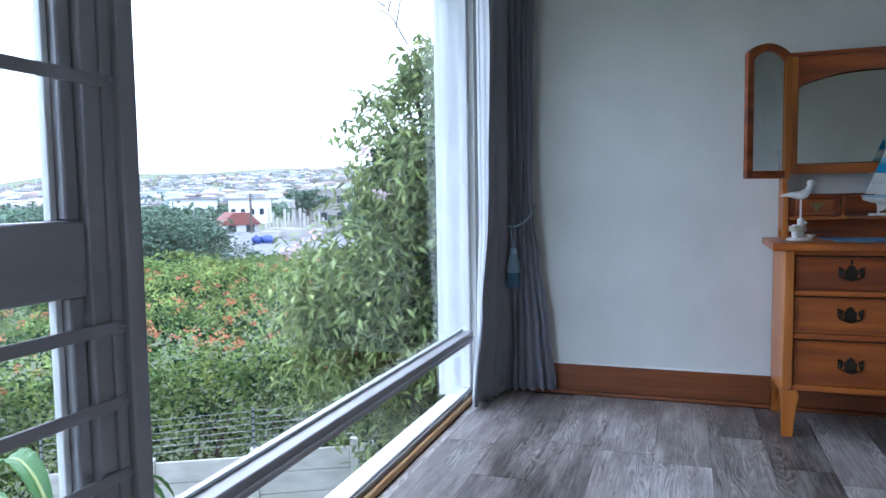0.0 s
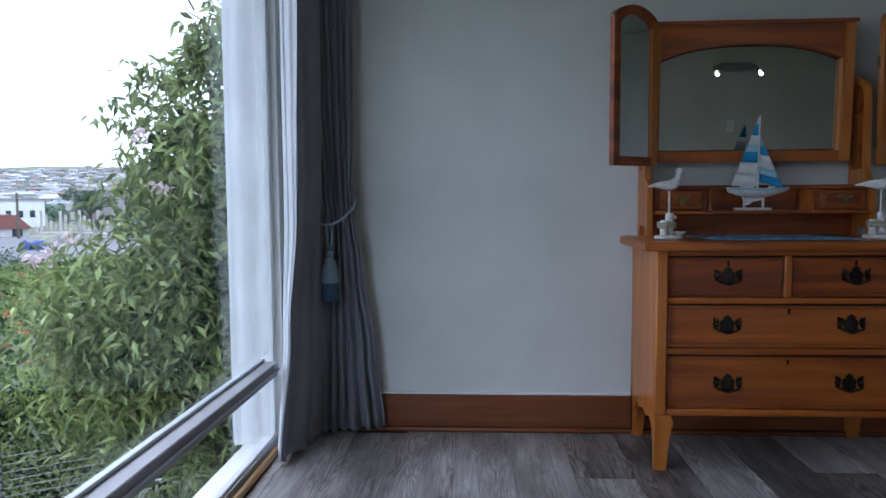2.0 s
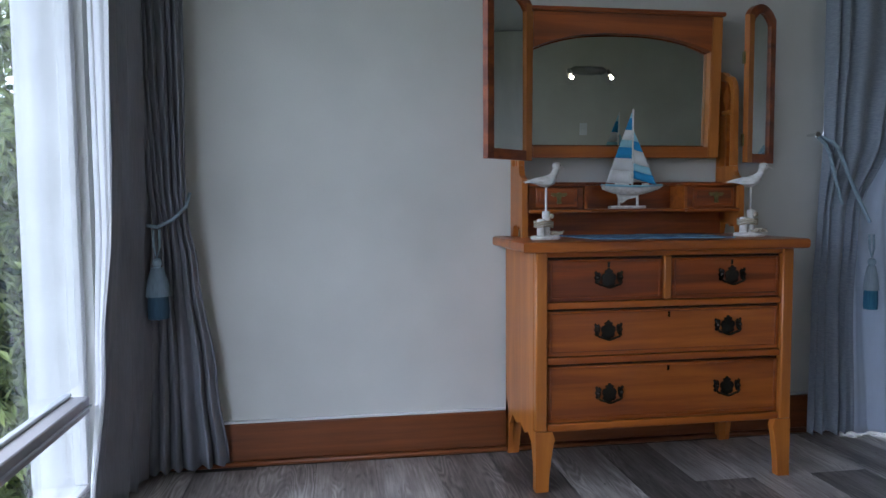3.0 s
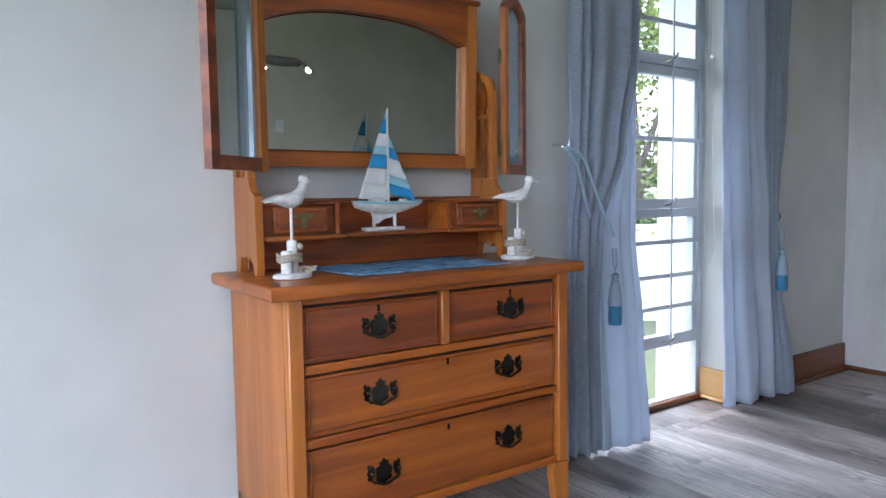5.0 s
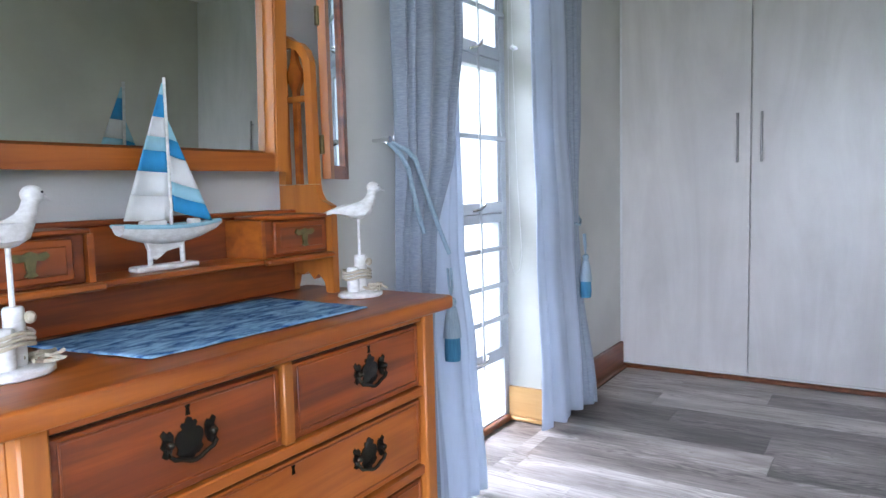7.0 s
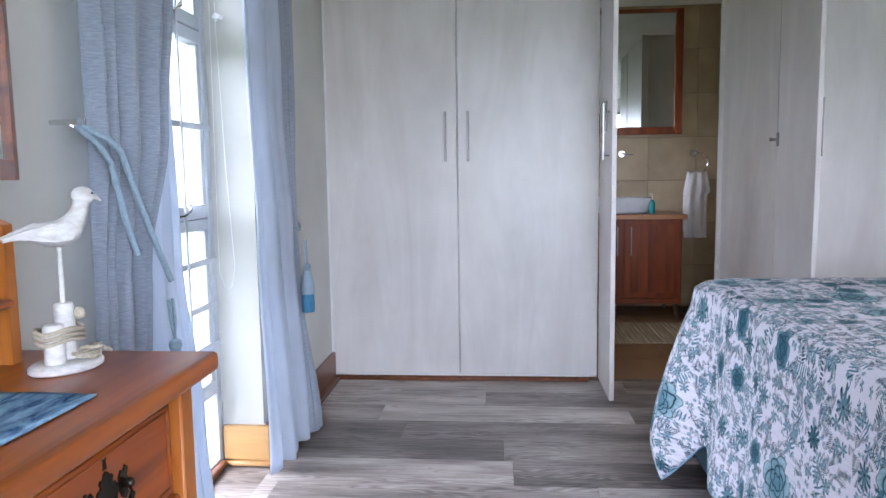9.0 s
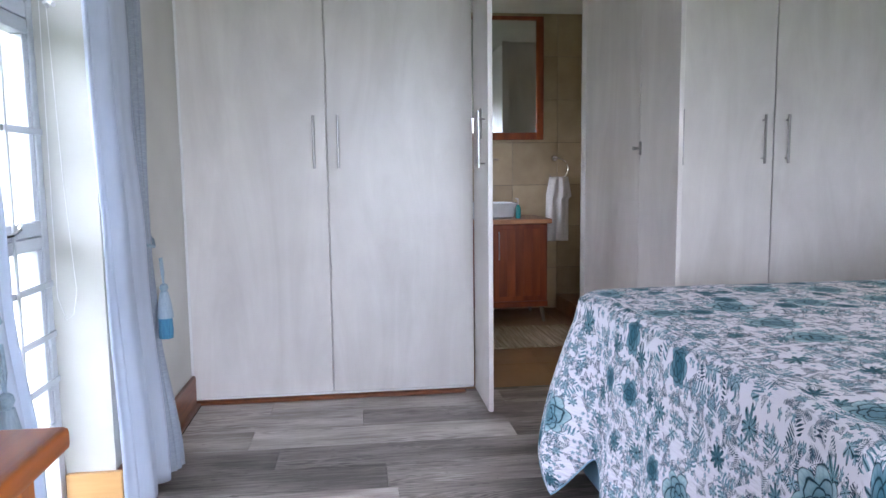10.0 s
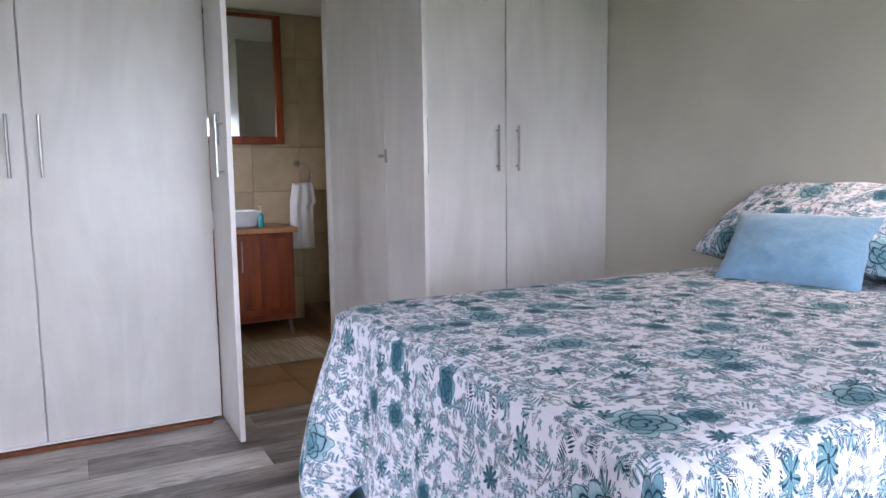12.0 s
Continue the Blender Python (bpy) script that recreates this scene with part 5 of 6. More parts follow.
    c = mixc(mask, c, mixc(ink, mixc(tone, teal, (0.17, 0.29, 0.36)), deep))
    mask, ink, tone = rose(3.9, (1.3, 2.2, 0), 0.45)
    c = mixc(mask, c, mixc(ink, mixc(tone, (0.09, 0.20, 0.25), (0.32, 0.46, 0.52)), deep))
    l.new(c, b.inputs["Base Color"])
    wv = n.new("ShaderNodeTexNoise")
    mp = n.new("ShaderNodeMapping")
    mp.inputs["Scale"].default_value = (11, 48, 11)
    l.new(uv, mp.inputs["Vector"])
    l.new(mp.outputs[0], wv.inputs["Vector"])
    wv.inputs["Scale"].default_value = 1.0
    bp = n.new("ShaderNodeBump")
    bp.inputs["Strength"].default_value, bp.inputs["Distance"].default_value = 1.0, 0.014
    l.new(wv.outputs["Fac"], bp.inputs["Height"])
    l.new(bp.outputs[0], b.inputs["Normal"])
    return m


M_FLORAL = floral()
BX0, BX1, BY0, BY1, BZ = 1.40, 3.005, -0.46, 1.835, 0.785


def bed_outline(s, grow=0.0, r=0.14):
    """A point and its outward way on the rounded outline of the mattress; s from 0 to 1 all round."""
    x0, x1, y0, y1 = BX0 + r, BX1 - r, BY0 + r, BY1 - r
    segs = [((x1, y0), (x1, y1), 0), ((x1, y1), None, 0), ((x1, y1), (x0, y1), 90), ((x0, y1), None, 90), ((x0, y1), (x0, y0), 180), ((x0, y0), None, 180), ((x0, y0), (x1, y0), 270), ((x1, y0), None, 270)]
    lens = [math.dist(a, b) if b else math.pi * r / 2 for a, b, _ in segs]
    d = (s % 1.0) * sum(lens)
    for (a, b, ang), ln in zip(segs, lens):
        if d <= ln:
            break
        d -= ln
    if b:
        nx, ny = math.cos(radians(ang)), math.sin(radians(ang))
        p = (a[0] + (b[0] - a[0]) * d / ln, a[1] + (b[1] - a[1]) * d / ln)
        corner = 0.0
    else:
        an = radians(ang) + d / r
        nx, ny, p = math.cos(an), math.sin(an), a
        corner = math.sin(math.pi * d / ln)
    return Vector((p[0] + nx * (r + grow), p[1] + ny * (r + grow))), Vector((nx, ny)), corner


def quilt():
    bm = B()
    uvl = bm.loops.layers.uv.new("uv")
    uvs = {}
    N = 260
    rings = []
    ctr = Vector(((BX0 + BX1) / 2, (BY0 + BY1) / 2))

    def vert(co, uvc):
        v = bm.verts.new(co)
        uvs[v] = uvc
        return v
    for k in (0.02, 0.2, 0.4, 0.6, 0.75, 0.86, 0.93, 0.97):
        row = []
        for i in range(N):
            p, nn, c = bed_outline(i / N, -0.03)
            q = ctr.lerp(p, k)
            z = BZ + 0.010 * noise.noise(Vector((q.x * 3, q.y * 3, 0))) + 0.006 * noise.noise(Vector((q.x * 9, q.y * 9, 4))) - 0.012 * k ** 8
            row.append(vert((q.x, q.y, z), (q.x, q.y)))
        rings.append(row)
    M_ = 22
    for j in range(M_ + 1):
        d = j / M_
        row = []
        for i in range(N):
            p, nn, c = bed_outline(i / N, -0.03)
            cw = math.exp(-(math.dist(p, (BX1 - 0.03, BY1 - 0.03)) / 0.19) ** 4) if p.y > 1 and p.x > 2.2 else c
            drop = (0.61 + 0.150 * cw + 0.012 * noise.noise(Vector((p.x * 4, p.y * 4, 2)))) * d
            lift = 0.085 * math.exp(-((p.x - 2.66) / 0.09) ** 2) if p.y > BY1 - 0.12 and p.x < BX1 - 0.03 else 0.0
            drop -= lift * d ** 2
            turn_ = min(1.0, d / 0.12)
            out = 0.035 * math.sin(turn_ * math.pi / 2)
            ph = p.x * 21 + p.y * 17
            wav = 0.016 * d * math.sin(ph + 2 * noise.noise(Vector((p.x * 2, p.y * 2, 7)))) + 0.03 * d * noise.noise(Vector((p.x * 5, p.y * 5, d)))
            flare = 0.055 * d + 0.125 * cw * math.sin(math.pi / 2 * min(1.0, d * 1.15))
            o = out + flare + wav - 0.06 * cw * max(0.0, (d - 0.72) / 0.28) ** 2
            z = BZ - 0.012 - (0.035 * (1 - math.cos(turn_ * math.pi / 2)) if d < 0.12 else 0.035 + drop - 0.12 * drop / max(d, 1e-6) * 1.0 * 0.5)
            q = p + nn * o
            row.append(vert((q.x, q.y, z), tuple(p + nn * (0.05 + drop * 1.0))))
        rings.append(row)
    for r0, r1 in zip(rings, rings[1:]):
        for k in range(N):
            f = bm.faces.new((r0[k], r1[k], r1[(k + 1) % N], r0[(k + 1) % N]))
            for lp in f.loops:
                lp[uvl].uv = uvs[lp.vert]
    f = bm.faces.new(rings[0])
    for lp in f.loops:
        lp[uvl].uv = uvs[lp.vert]
    hem = tube(B(), [v.co.copy() for v in rings[-1]] + [rings[-1][0].co.copy()], 0.0035, 6)
    return bm, hem


qbm, hbm = quilt()
qt = solid("quilt", qbm, M_FLORAL, "white quilt with teal flowers spread over the bed", "bedspread", at=(2.2, 0.7, 0.7))
thick(qt, 0.005)
part("hem", hbm, M_BEDBASE, qt, "narrow blue bound hem")
bed = thing("bed", ((BX0 + BX1) / 2, (BY0 + BY1) / 2, 0), "low double bed with a blue cloth base under the quilt", "bed")
part("base", box(B(), BX0 + 0.05, BX1 - 0.02, BY0 + 0.03, BY1 - 0.008, 0.06, 0.40, 0.04, 3), M_BEDBASE, bed, "blue cloth-covered base")
part("mattress", box(B(), BX0 + 0.05, BX1 - 0.04, BY0 + 0.03, BY1 - 0.04, 0.402, BZ - 0.035, 0.05, 3), M_SAILW, bed)
for x in (BX0 + 0.15, BX1 - 0.15):
    for y in (BY0 + 0.12, BY1 - 0.12):
        part("leg", lathe(B(), [(0.022, 0), (0.03, 0.059)], (x, y, 0.0), 12), M_BLACK, bed)


def pillow(name, w, h, t, m, material, label, category, ruffle=0.0):
    bm = B()
    uvl = bm.loops.layers.uv.new("uv")
    nu, nv = 28, 20
    uvs = {}

    def sheet_(sgn):
        vs = []
        for i in range(nu + 1):
            row = []
            for j in range(nv + 1):
                u, v = 2 * i / nu - 1, 2 * j / nv - 1
                e = max(0.0, (1 - abs(u) ** 3.2)) ** 0.55 * max(0.0, (1 - abs(v) ** 3.2)) ** 0.55
                pin = 1 + 0.03 * abs(u) ** 3 - 0.04 * (1 - abs(u) ** 2) * abs(v) ** 2
                pin2 = 1 - 0.05 * (1 - abs(v) ** 2) * abs(u) ** 2
                z = sgn * t / 2 * e * (1 + 0.10 * noise.noise(Vector((u * 2.5, v * 2.5, sgn)))) + 0.006 * noise.noise(Vector((u * 6, v * 6, 3)))
                vv = bm.verts.new(m @ Vector((u * w / 2 * pin2, v * h / 2 * pin, z)))
                uvs[vv] = (u * w / 2 + 0.3 * sgn, v * h / 2 + 1.7)
                row.append(vv)
            vs.append(row)
        for i in range(nu):
            for j in range(nv):
                f = bm.faces.new((vs[i][j], vs[i + 1][j], vs[i + 1][j + 1], vs[i][j + 1]))
                for lp in f.loops:
                    lp[uvl].uv = uvs[lp.vert]
        return vs
    sheet_(1)
    sheet_(-1)
    bmesh.ops.remove_doubles(bm, verts=bm.verts, dist=0.0008)
    at = m.translation.copy()
    return solid(name, bm, material, label, category, at=at)


pillow("pillow", 0.84, 0.36, 0.12, pose(2.60, -0.28, 0.828, 4, 0, -4), M_FLORAL, "flat pillow in dark floral cover at the bed head", "pillow")
pillow("pillow", 0.98, 0.52, 0.27, pose(2.56, -0.200, 0.985, 148, 0, -3), M_FLORAL, "plump pillow in white floral cover leaning at the bed head", "pillow")
pillow("pillow", 0.80, 0.46, 0.16, pose(1.76, -0.23, 0.90, 140, 0, 3), M_FLORAL, "plump pillow in white floral cover beside the other pillows", "pillow")
pillow("cushion", 0.57, 0.335, 0.15, pose(2.45, 0.09, 0.914, 128, 0, 12), M_CUSHION, "sky blue oblong cushion leaning on the floral pillows", "cushion")

# ---- bathroom beyond the opening ----
bf = thing("floor_bathroom", (5.4, 1.6, 0), "brown terracotta floor tiles of the bathroom", "floor", kind="structure")
part("bed_mortar", box(B(), EX + 0.0, 6.50, 0.48, 2.80, -0.2, -0.008), M_GROUT, bf)
bw = thing("wall_bathroom_tiles", (6.49, 1.6, 0), "sand-coloured bathroom wall tiles", "wall", kind="structure")
vn = thing("vanity_cabinet", (6.2, 1.5, 0), "red hardwood vanity cabinet on short legs", "vanity")
VX, VY0, VY1 = 5.92, 1.135, 1.98
part("body", box(B(), VX + 0.02, 6.47, VY0, VY1, 0.13, 0.80, 0.003), M_VANITY, vn)
part("plinth_rail", box(B(), VX - 0.004, VX + 0.0195, VY0, VY1, 0.13, 0.175, 0.003), M_VANITY, vn)
for y0, y1 in ((VY0 + 0.012, 1.585), (1.590, VY1 - 0.012)):
    d = part("door", box(B(), VX, VX + 0.019, y0, y1, 0.18, 0.795, 0.003), M_VANITY, vn)
    k = 5
    for i in range(k):
        a = y0 + 0.05 + (y1 - y0 - 0.10) * i / k
        part("board", box(B(), VX - 0.003, VX, a + 0.001, a + (y1 - y0 - 0.10) / k - 0.001, 0.22, 0.76, 0.001), M_VANITY, d)
    hy = y1 - 0.05 if y0 < 1.4 else y0 + 0.05
    part("handle", tube(B(), [(VX - 0.004, hy, 0.52), (VX - 0.022, hy, 0.525), (VX - 0.022, hy, 0.735), (VX - 0.004, hy, 0.74)], 0.005, 8), M_STEEL, d, "steel bar handle")
for y in (VY0 + 0.04, VY1 - 0.04):
    for x in (VX + 0.05, 6.42):
        part("leg", tube(B(), [(x, y, 0.13), (x - 0.01, y - 0.02, 0.0)], [0.02, 0.012], 8), M_STEEL, vn)
part("top", box(B(), VX - 0.02, 6.475, VY0 - 0.03, VY1 + 0.03, 0.8005, 0.838, 0.005), M_VANTOP, vn, "pale hardwood top")
bs = thing("wash_basin", (6.2, 1.58, 0.84), "white ceramic basin standing on the vanity", "basin")
bm = B()
rings = []
for (sx, sy, z) in ((0.150, 0.19, 0.8385), (0.165, 0.215, 0.85), (0.19, 0.24, 0.955), (0.192, 0.243, 0.962), (0.180, 0.23, 0.962), (0.172, 0.222, 0.955), (0.15, 0.19, 0.87), (0.10, 0.13, 0.86)):
    rings.append([bm.verts.new((6.17 + math.copysign(abs(math.cos(a)) ** 0.45, math.cos(a)) * sx, 1.585 + math.copysign(abs(math.sin(a)) ** 0.45, math.sin(a)) * sy, z)) for a in [math.tau * i / 32 for i in range(32)]])
for r0, r1 in zip(rings, rings[1:]):
    for k in range(32):
        bm.faces.new((r0[k], r0[(k + 1) % 32], r1[(k + 1) % 32], r1[k]))
bm.faces.new(rings[0])
bm.faces.new(rings[-1])
part("bowl", bm, M_CERAMIC, bs)
tp = thing("tap", (6.42, 1.585, 0.84), "chrome basin tap behind the basin", "tap")
part("body", tube(B(), [(6.42, 1.585, 0.838), (6.42, 1.585, 1.06), (6.40, 1.585, 1.085), (6.33, 1.585, 1.09), (6.30, 1.585, 1.065)], 0.014, 10), M_CHROME, tp)
part("lever", box(B(), 6.40, 6.45, 1.575, 1.595, 1.095, 1.105, 0.003), M_CHROME, tp)
wtp = thing("wall_mixer", (6.47, 1.50, 1.31), "chrome wall fitting above the basin", "tap")
part("rosette", tube(B(), [(6.486, 1.52, 1.325), (6.465, 1.52, 1.325)], [0.035, 0.028], 14), M_CHROME, wtp)
part("lever", tube(B(), [(6.465, 1.52, 1.325), (6.44, 1.50, 1.322), (6.43, 1.43, 1.318)], 0.007, 8), M_CHROME, wtp)
sp = thing("soap_bottle", (6.02, 1.355, 0.838), "teal liquid soap bottle with a pump", "soap bottle")
part("bottle", lathe(B(), [(0.020, 0.001), (0.022, 0.006), (0.022, 0.085), (0.012, 0.105), (0.010, 0.112)], (6.02, 1.355, 0.838), 14), M_SOAP, sp)
part("pump", tube(B(), [(6.02, 1.355, 0.950), (6.02, 1.355, 0.995), (6.02, 1.375, 0.998)], 0.0045, 8), M_PLASTIC, sp)
bmx = thing("bathroom_mirror", (6.48, 1.5, 1.49), "tall mirror in a red hardwood frame above the vanity", "mirror")
part("glass", box(B(), 6.472, 6.478, 1.085, 1.975, 1.545, 2.50), M_MIRROR, bmx, smooth=False)
for y0, y1, z0, z1 in ((1.028, 1.090, 1.485, 2.52), (1.97, 2.03, 1.485, 2.52), (1.0905, 1.9695, 1.485, 1.548), (1.0905, 1.9695, 2.49, 2.52)):
    part("frame_bar", box(B(), 6.452, 6.488, y0, y1, z0, z1, 0.004), M_VANITY, bmx)
tr = thing("towel_ring", (6.47, 0.92, 1.31), "chrome towel ring on the tiles", "towel ring")
part("rosette", tube(B(), [(6.487, 0.925, 1.325), (6.455, 0.925, 1.325)], [0.03, 0.022], 14), M_CHROME, tr)
part("ring", tube(B(), [(6.445, 0.905 + 0.095 * math.cos(a), 1.235 + 0.09 * math.sin(a)) for a in [radians(70 + 250 * i / 24) for i in range(25)]], 0.006, 8), M_CHROME, tr)
bm = B()
for off in (0.0, 0.045):
    grid(bm, 14, 20, lambda u, v: Vector((6.40 + off + 0.012 * math.sin(u * 14) * v ** 0.4 + 0.01 * noise.noise(Vector((u * 4, v * 3, off))), 0.795 + 0.21 * (0.12 + 0.88 * u if v > 0.3 else 0.5 + (u - 0.5) * (0.72 + 0.28 * v / 0.3)), 1.165 - (0.555 - off) * v)))
tw = thick(solid("hand_towel", bm, M_TOWEL, "white hand towel hanging from the ring", "towel", at=(6.42, 0.9, 0.6)), 0.012)
bm = B()
grid(bm, 30, 60, lambda u, v: Vector((5.12 + 0.66 * u, 1.02 + 0.95 * v, 0.006 + 0.0045 * math.sin(v * 2 * math.pi * 26) + 0.002 * noise.noise(Vector((u * 5, v * 8, 0))))))
mt = thick(solid("bath_mat", bm, M_MAT, "ribbed beige cotton bath mat", "bath mat", at=(5.45, 1.5, 0)), 0.006)
solid("shower_step", box(B(), 5.75, 6.48, 0.49, 0.90, 0.0, 0.13, 0.004), M_FLOORTILE, "tiled step at the shower", "step", kind="structure")

# ---- on the south wall, seen in the mirror ----
def spot_bar(x0):
    """A wall bar with a swivelling spot at each end."""
    sl = thing("spot_light_bar", (x0 + 0.2, SY + 0.03, 2.0), "wall bar with two lit spot lamps", "wall lamp")
    part("bar", tube(B(), [(x0 + 0.02, SY + 0.048, 2.015), (x0 + 0.06, SY + 0.048, 2.015), (x0 + 0.34, SY + 0.048, 2.015), (x0 + 0.38, SY + 0.048, 2.015)], [0.014, 0.038, 0.038, 0.014], 12), M_STEEL, sl)
    part("wall_plate", box(B(), x0 + 0.12, x0 + 0.28, SY + 0.0005, SY + 0.010, 1.975, 2.055, 0.003), M_STEEL, sl)
    for x in (x0, x0 + 0.40):
        sh = part("spot_shade", tube(B(), [(x, SY + 0.05, 2.015), (x, SY + 0.09, 1.98), (x, SY + 0.125, 1.95)], [0.018, 0.026, 0.032], 12, cap=False), M_STEEL, sl)
        part("bulb", ball(B(), (x, SY + 0.112, 1.961), 0.014, seg=10), M_LAMP, sh, "lit bulb")
        lamp = new("spot_lamp", bpy.data.lights.new("spot_lamp", "SPOT"))
        lamp.data.energy, lamp.data.color, lamp.data.spot_size, lamp.data.spot_blend, lamp.data.shadow_soft_size = 3.0, (1.0, 0.86, 0.66), radians(130), 0.7, 0.012
        lamp.matrix_world = look((x, SY + 0.145, 1.935), (x, 1.2, 0.4))


spot_bar(2.0)
sw = thing("light_switch", (2.18, SY + 0.01, 1.45), "white plastic light switch plate", "light switch")
part("plate", box(B(), 2.145, 2.22, SY + 0.0005, SY + 0.010, 1.40, 1.515, 0.003), M_PLASTIC, sw)
part("rocker", box(B(), 2.172, 2.193, SY + 0.0102, SY + 0.014, 1.44, 1.475, 0.002), M_PLASTIC, sw)

# ---- outside: the garden falls away to the west, a hill town beyond ----
EYE0 = Vector((0.0, -0.38, 1.1))


def polar(bearing, r, z=0.0):
    """A place outside, by bearing in degrees from north (west is negative) and distance from the window."""
    return Vector((EYE0.x + r * math.sin(radians(bearing)), EYE0.y + r * math.cos(radians(bearing)), z))


def ground_z(x, y):
    r = math.hypot(x - EYE0.x, y - EYE0.y)
    b = math.degrees(math.atan2(x - EYE0.x, y - EYE0.y))
    z = -4.2 - 1.0 * ease(12, 35, r) + 2.2 * ease(45, 85, r)
    west = ease(-62, -46, b) * (1 - ease(40, 100, b))
    hill = (30 + 16 * ease(-45, -20, b)) * max(0.0, (r - 250) / 700) ** 1.45 if r > 250 else 0.0
    z += min(hill, 56) * west - 14 * (1 - west) * ease(150, 900, r)
    terrace = ease(-14, 6, b) * (1 - ease(150, 178, abs(b))) * (1 - ease(22, 45, r))
    z += (-1.0 - z) * terrace
    return z + 0.12 * noise.noise(Vector((x * 0.2, y * 0.2, 0))) * ease(4, 30, r)


bm = B()
radii = [0.0] + [3 * 1.17 ** i for i in range(46)]
prev = None
for r in radii[1:]:
    ring = []
    for k in range(120):
        p = polar(k * 3.0, r)
        ring.append(bm.verts.new((p.x, p.y, ground_z(p.x, p.y))))
    if prev:
        for k in range(120):
            bm.faces.new((prev[k], prev[(k + 1) % 120], ring[(k + 1) % 120], ring[k]))
    else:
        bm.faces.new(ring)
    prev = ring
solid("ground", bm, M_GRASS, "dry grassy slope running to the horizon", "ground", kind="structure")

rng = np.random.default_rng(7)


def leaves(name, pos, length, width, material, parent=None, droop=0.3, label="", category="", kind="", at=None):
    """Many folded leaves, each an island of two triangles pairs, in one mesh."""
    pos = np.asarray(pos, float)
    n = len(pos)
    L = (np.broadcast_to(length, n) * rng.uniform(0.7, 1.25, n))[:, None]
    W = (np.broadcast_to(width, n) * rng.uniform(0.75, 1.2, n))[:, None]
    d = rng.normal(size=(n, 3))
    d[:, 2] = d[:, 2] * 0.6 - droop
    d /= np.linalg.norm(d, axis=1)[:, None]
    up = rng.normal(size=(n, 3)) * 0.6 + (0, 0, 1)
    s = np.cross(d, up)
    s /= np.linalg.norm(s, axis=1)[:, None] + 1e-9
    nn = np.cross(s, d)
    v = np.stack([pos, pos + d * L * 0.45 + s * W * 0.5 + nn * W * 0.18, pos + d * L - nn * L * 0.10, pos + d * L * 0.45 - s * W * 0.5 + nn * W * 0.18], axis=1)
    root = Vector((0, 0, 0))
    if parent is not None:
        q = parent
        while q.parent:
            q = q.parent
        root = q.location
    elif at is not None:
        root = Vector(at)
    v = (v - np.array(root)).reshape(-1, 3)
    i = np.arange(n)[:, None] * 4
    tri = np.concatenate([i + (0, 1, 2), i + (0, 2, 3)], axis=1).reshape(-1, 3)
    me = bpy.data.meshes.new(name)
    me.from_pydata(v.tolist(), [], tri.tolist())
    me.materials.append(material)
    ob = new(name, me)
    if parent is not None:
        ob.parent = parent
        return tagged(ob, label)
    ob.location = root
    return tagged(ob, label, category, "", kind)


def blob(c, rad, n, shell=0.55):
    """Points in clumps about an ellipsoid, denser towards its skin, with gaps."""
    c, rad = np.array(c, float), np.array(rad, float)
    k = max(6, n // 45)
    d = rng.normal(size=(k, 3))
    d /= np.linalg.norm(d, axis=1)[:, None]
    cl = c + d * rad * (shell + (1 - shell) * rng.random((k, 1)) ** 0.5)
    pick = cl[rng.integers(0, k, n)]
    return pick + rng.normal(size=(n, 3)) * rad * 0.17


# near shrubs: a mass of green with orange blossom
def shrub_points(n, b0, b1, r0, r1):
    b, u = rng.uniform(b0, b1, n), rng.random(n)
    r = np.sqrt(r0 ** 2 + u * (r1 ** 2 - r0 ** 2))
    x, y = EYE0.x + r * np.sin(np.radians(b)), EYE0.y + r * np.cos(np.radians(b))
    h = np.array([noise.noise(Vector((a * 0.55, c * 0.55, 1.0))) * 0.52 + noise.noise(Vector((a * 1.7, c * 1.7, 5.0))) * 0.34 for a, c in zip(x, y)])
    z = -1.15 + h - 0.5 * np.exp(-(r - r0) * 1.3)
    return np.stack([x, y, z], 1), r


shrub = thing("flowering_shrub", polar(-38, 14, ground_z(*polar(-38, 14)[:2])), "dense green shrub mass with orange blossom beyond the fence", "shrub")
p, r = shrub_points(38000, -70, -6, 10.9, 30)
leaves("crown", p - np.stack([0 * r, 0 * r, rng.random(len(r)) ** 2 * 0.5], 1), 0.085 + 0.0065 * (r - 10.9), 0.05 + 0.0036 * (r - 10.9), M_LEAFSHRUB, shrub, 0.1)
# Filling leaves under the skin, coloured dark for the shade in there.
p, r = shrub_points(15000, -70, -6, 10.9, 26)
leaves("under_leaves", p - np.stack([0 * r, 0 * r, 0.25 + 0.5 * rng.random(len(r))], 1), 0.16, 0.11, M_LEAFSHADE, shrub, 0.1)
n = 16000
b, z = rng.uniform(-70, -6, n), rng.random(n)
r = 10.7 + 0.5 * rng.random(n) + np.array([0.55 * noise.noise(Vector((bb * 0.33, zz * 2.2, 3.0))) for bb, zz in zip(b, z)]) + (1 - z) * 0.35
p = np.stack([EYE0.x + r * np.sin(np.radians(b)), EYE0.y + r * np.cos(np.radians(b)), -3.1 + z ** 0.8 * 1.95 + 0.15 * rng.normal(size=n)], 1)
leaves("front_leaves", p, 0.10, 0.062, M_LEAFSHRUB, shrub, 0.35)
# Leaves behind the front, likewise darkened by colour as if shaded.
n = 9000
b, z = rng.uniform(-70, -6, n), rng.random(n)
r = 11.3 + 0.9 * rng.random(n)
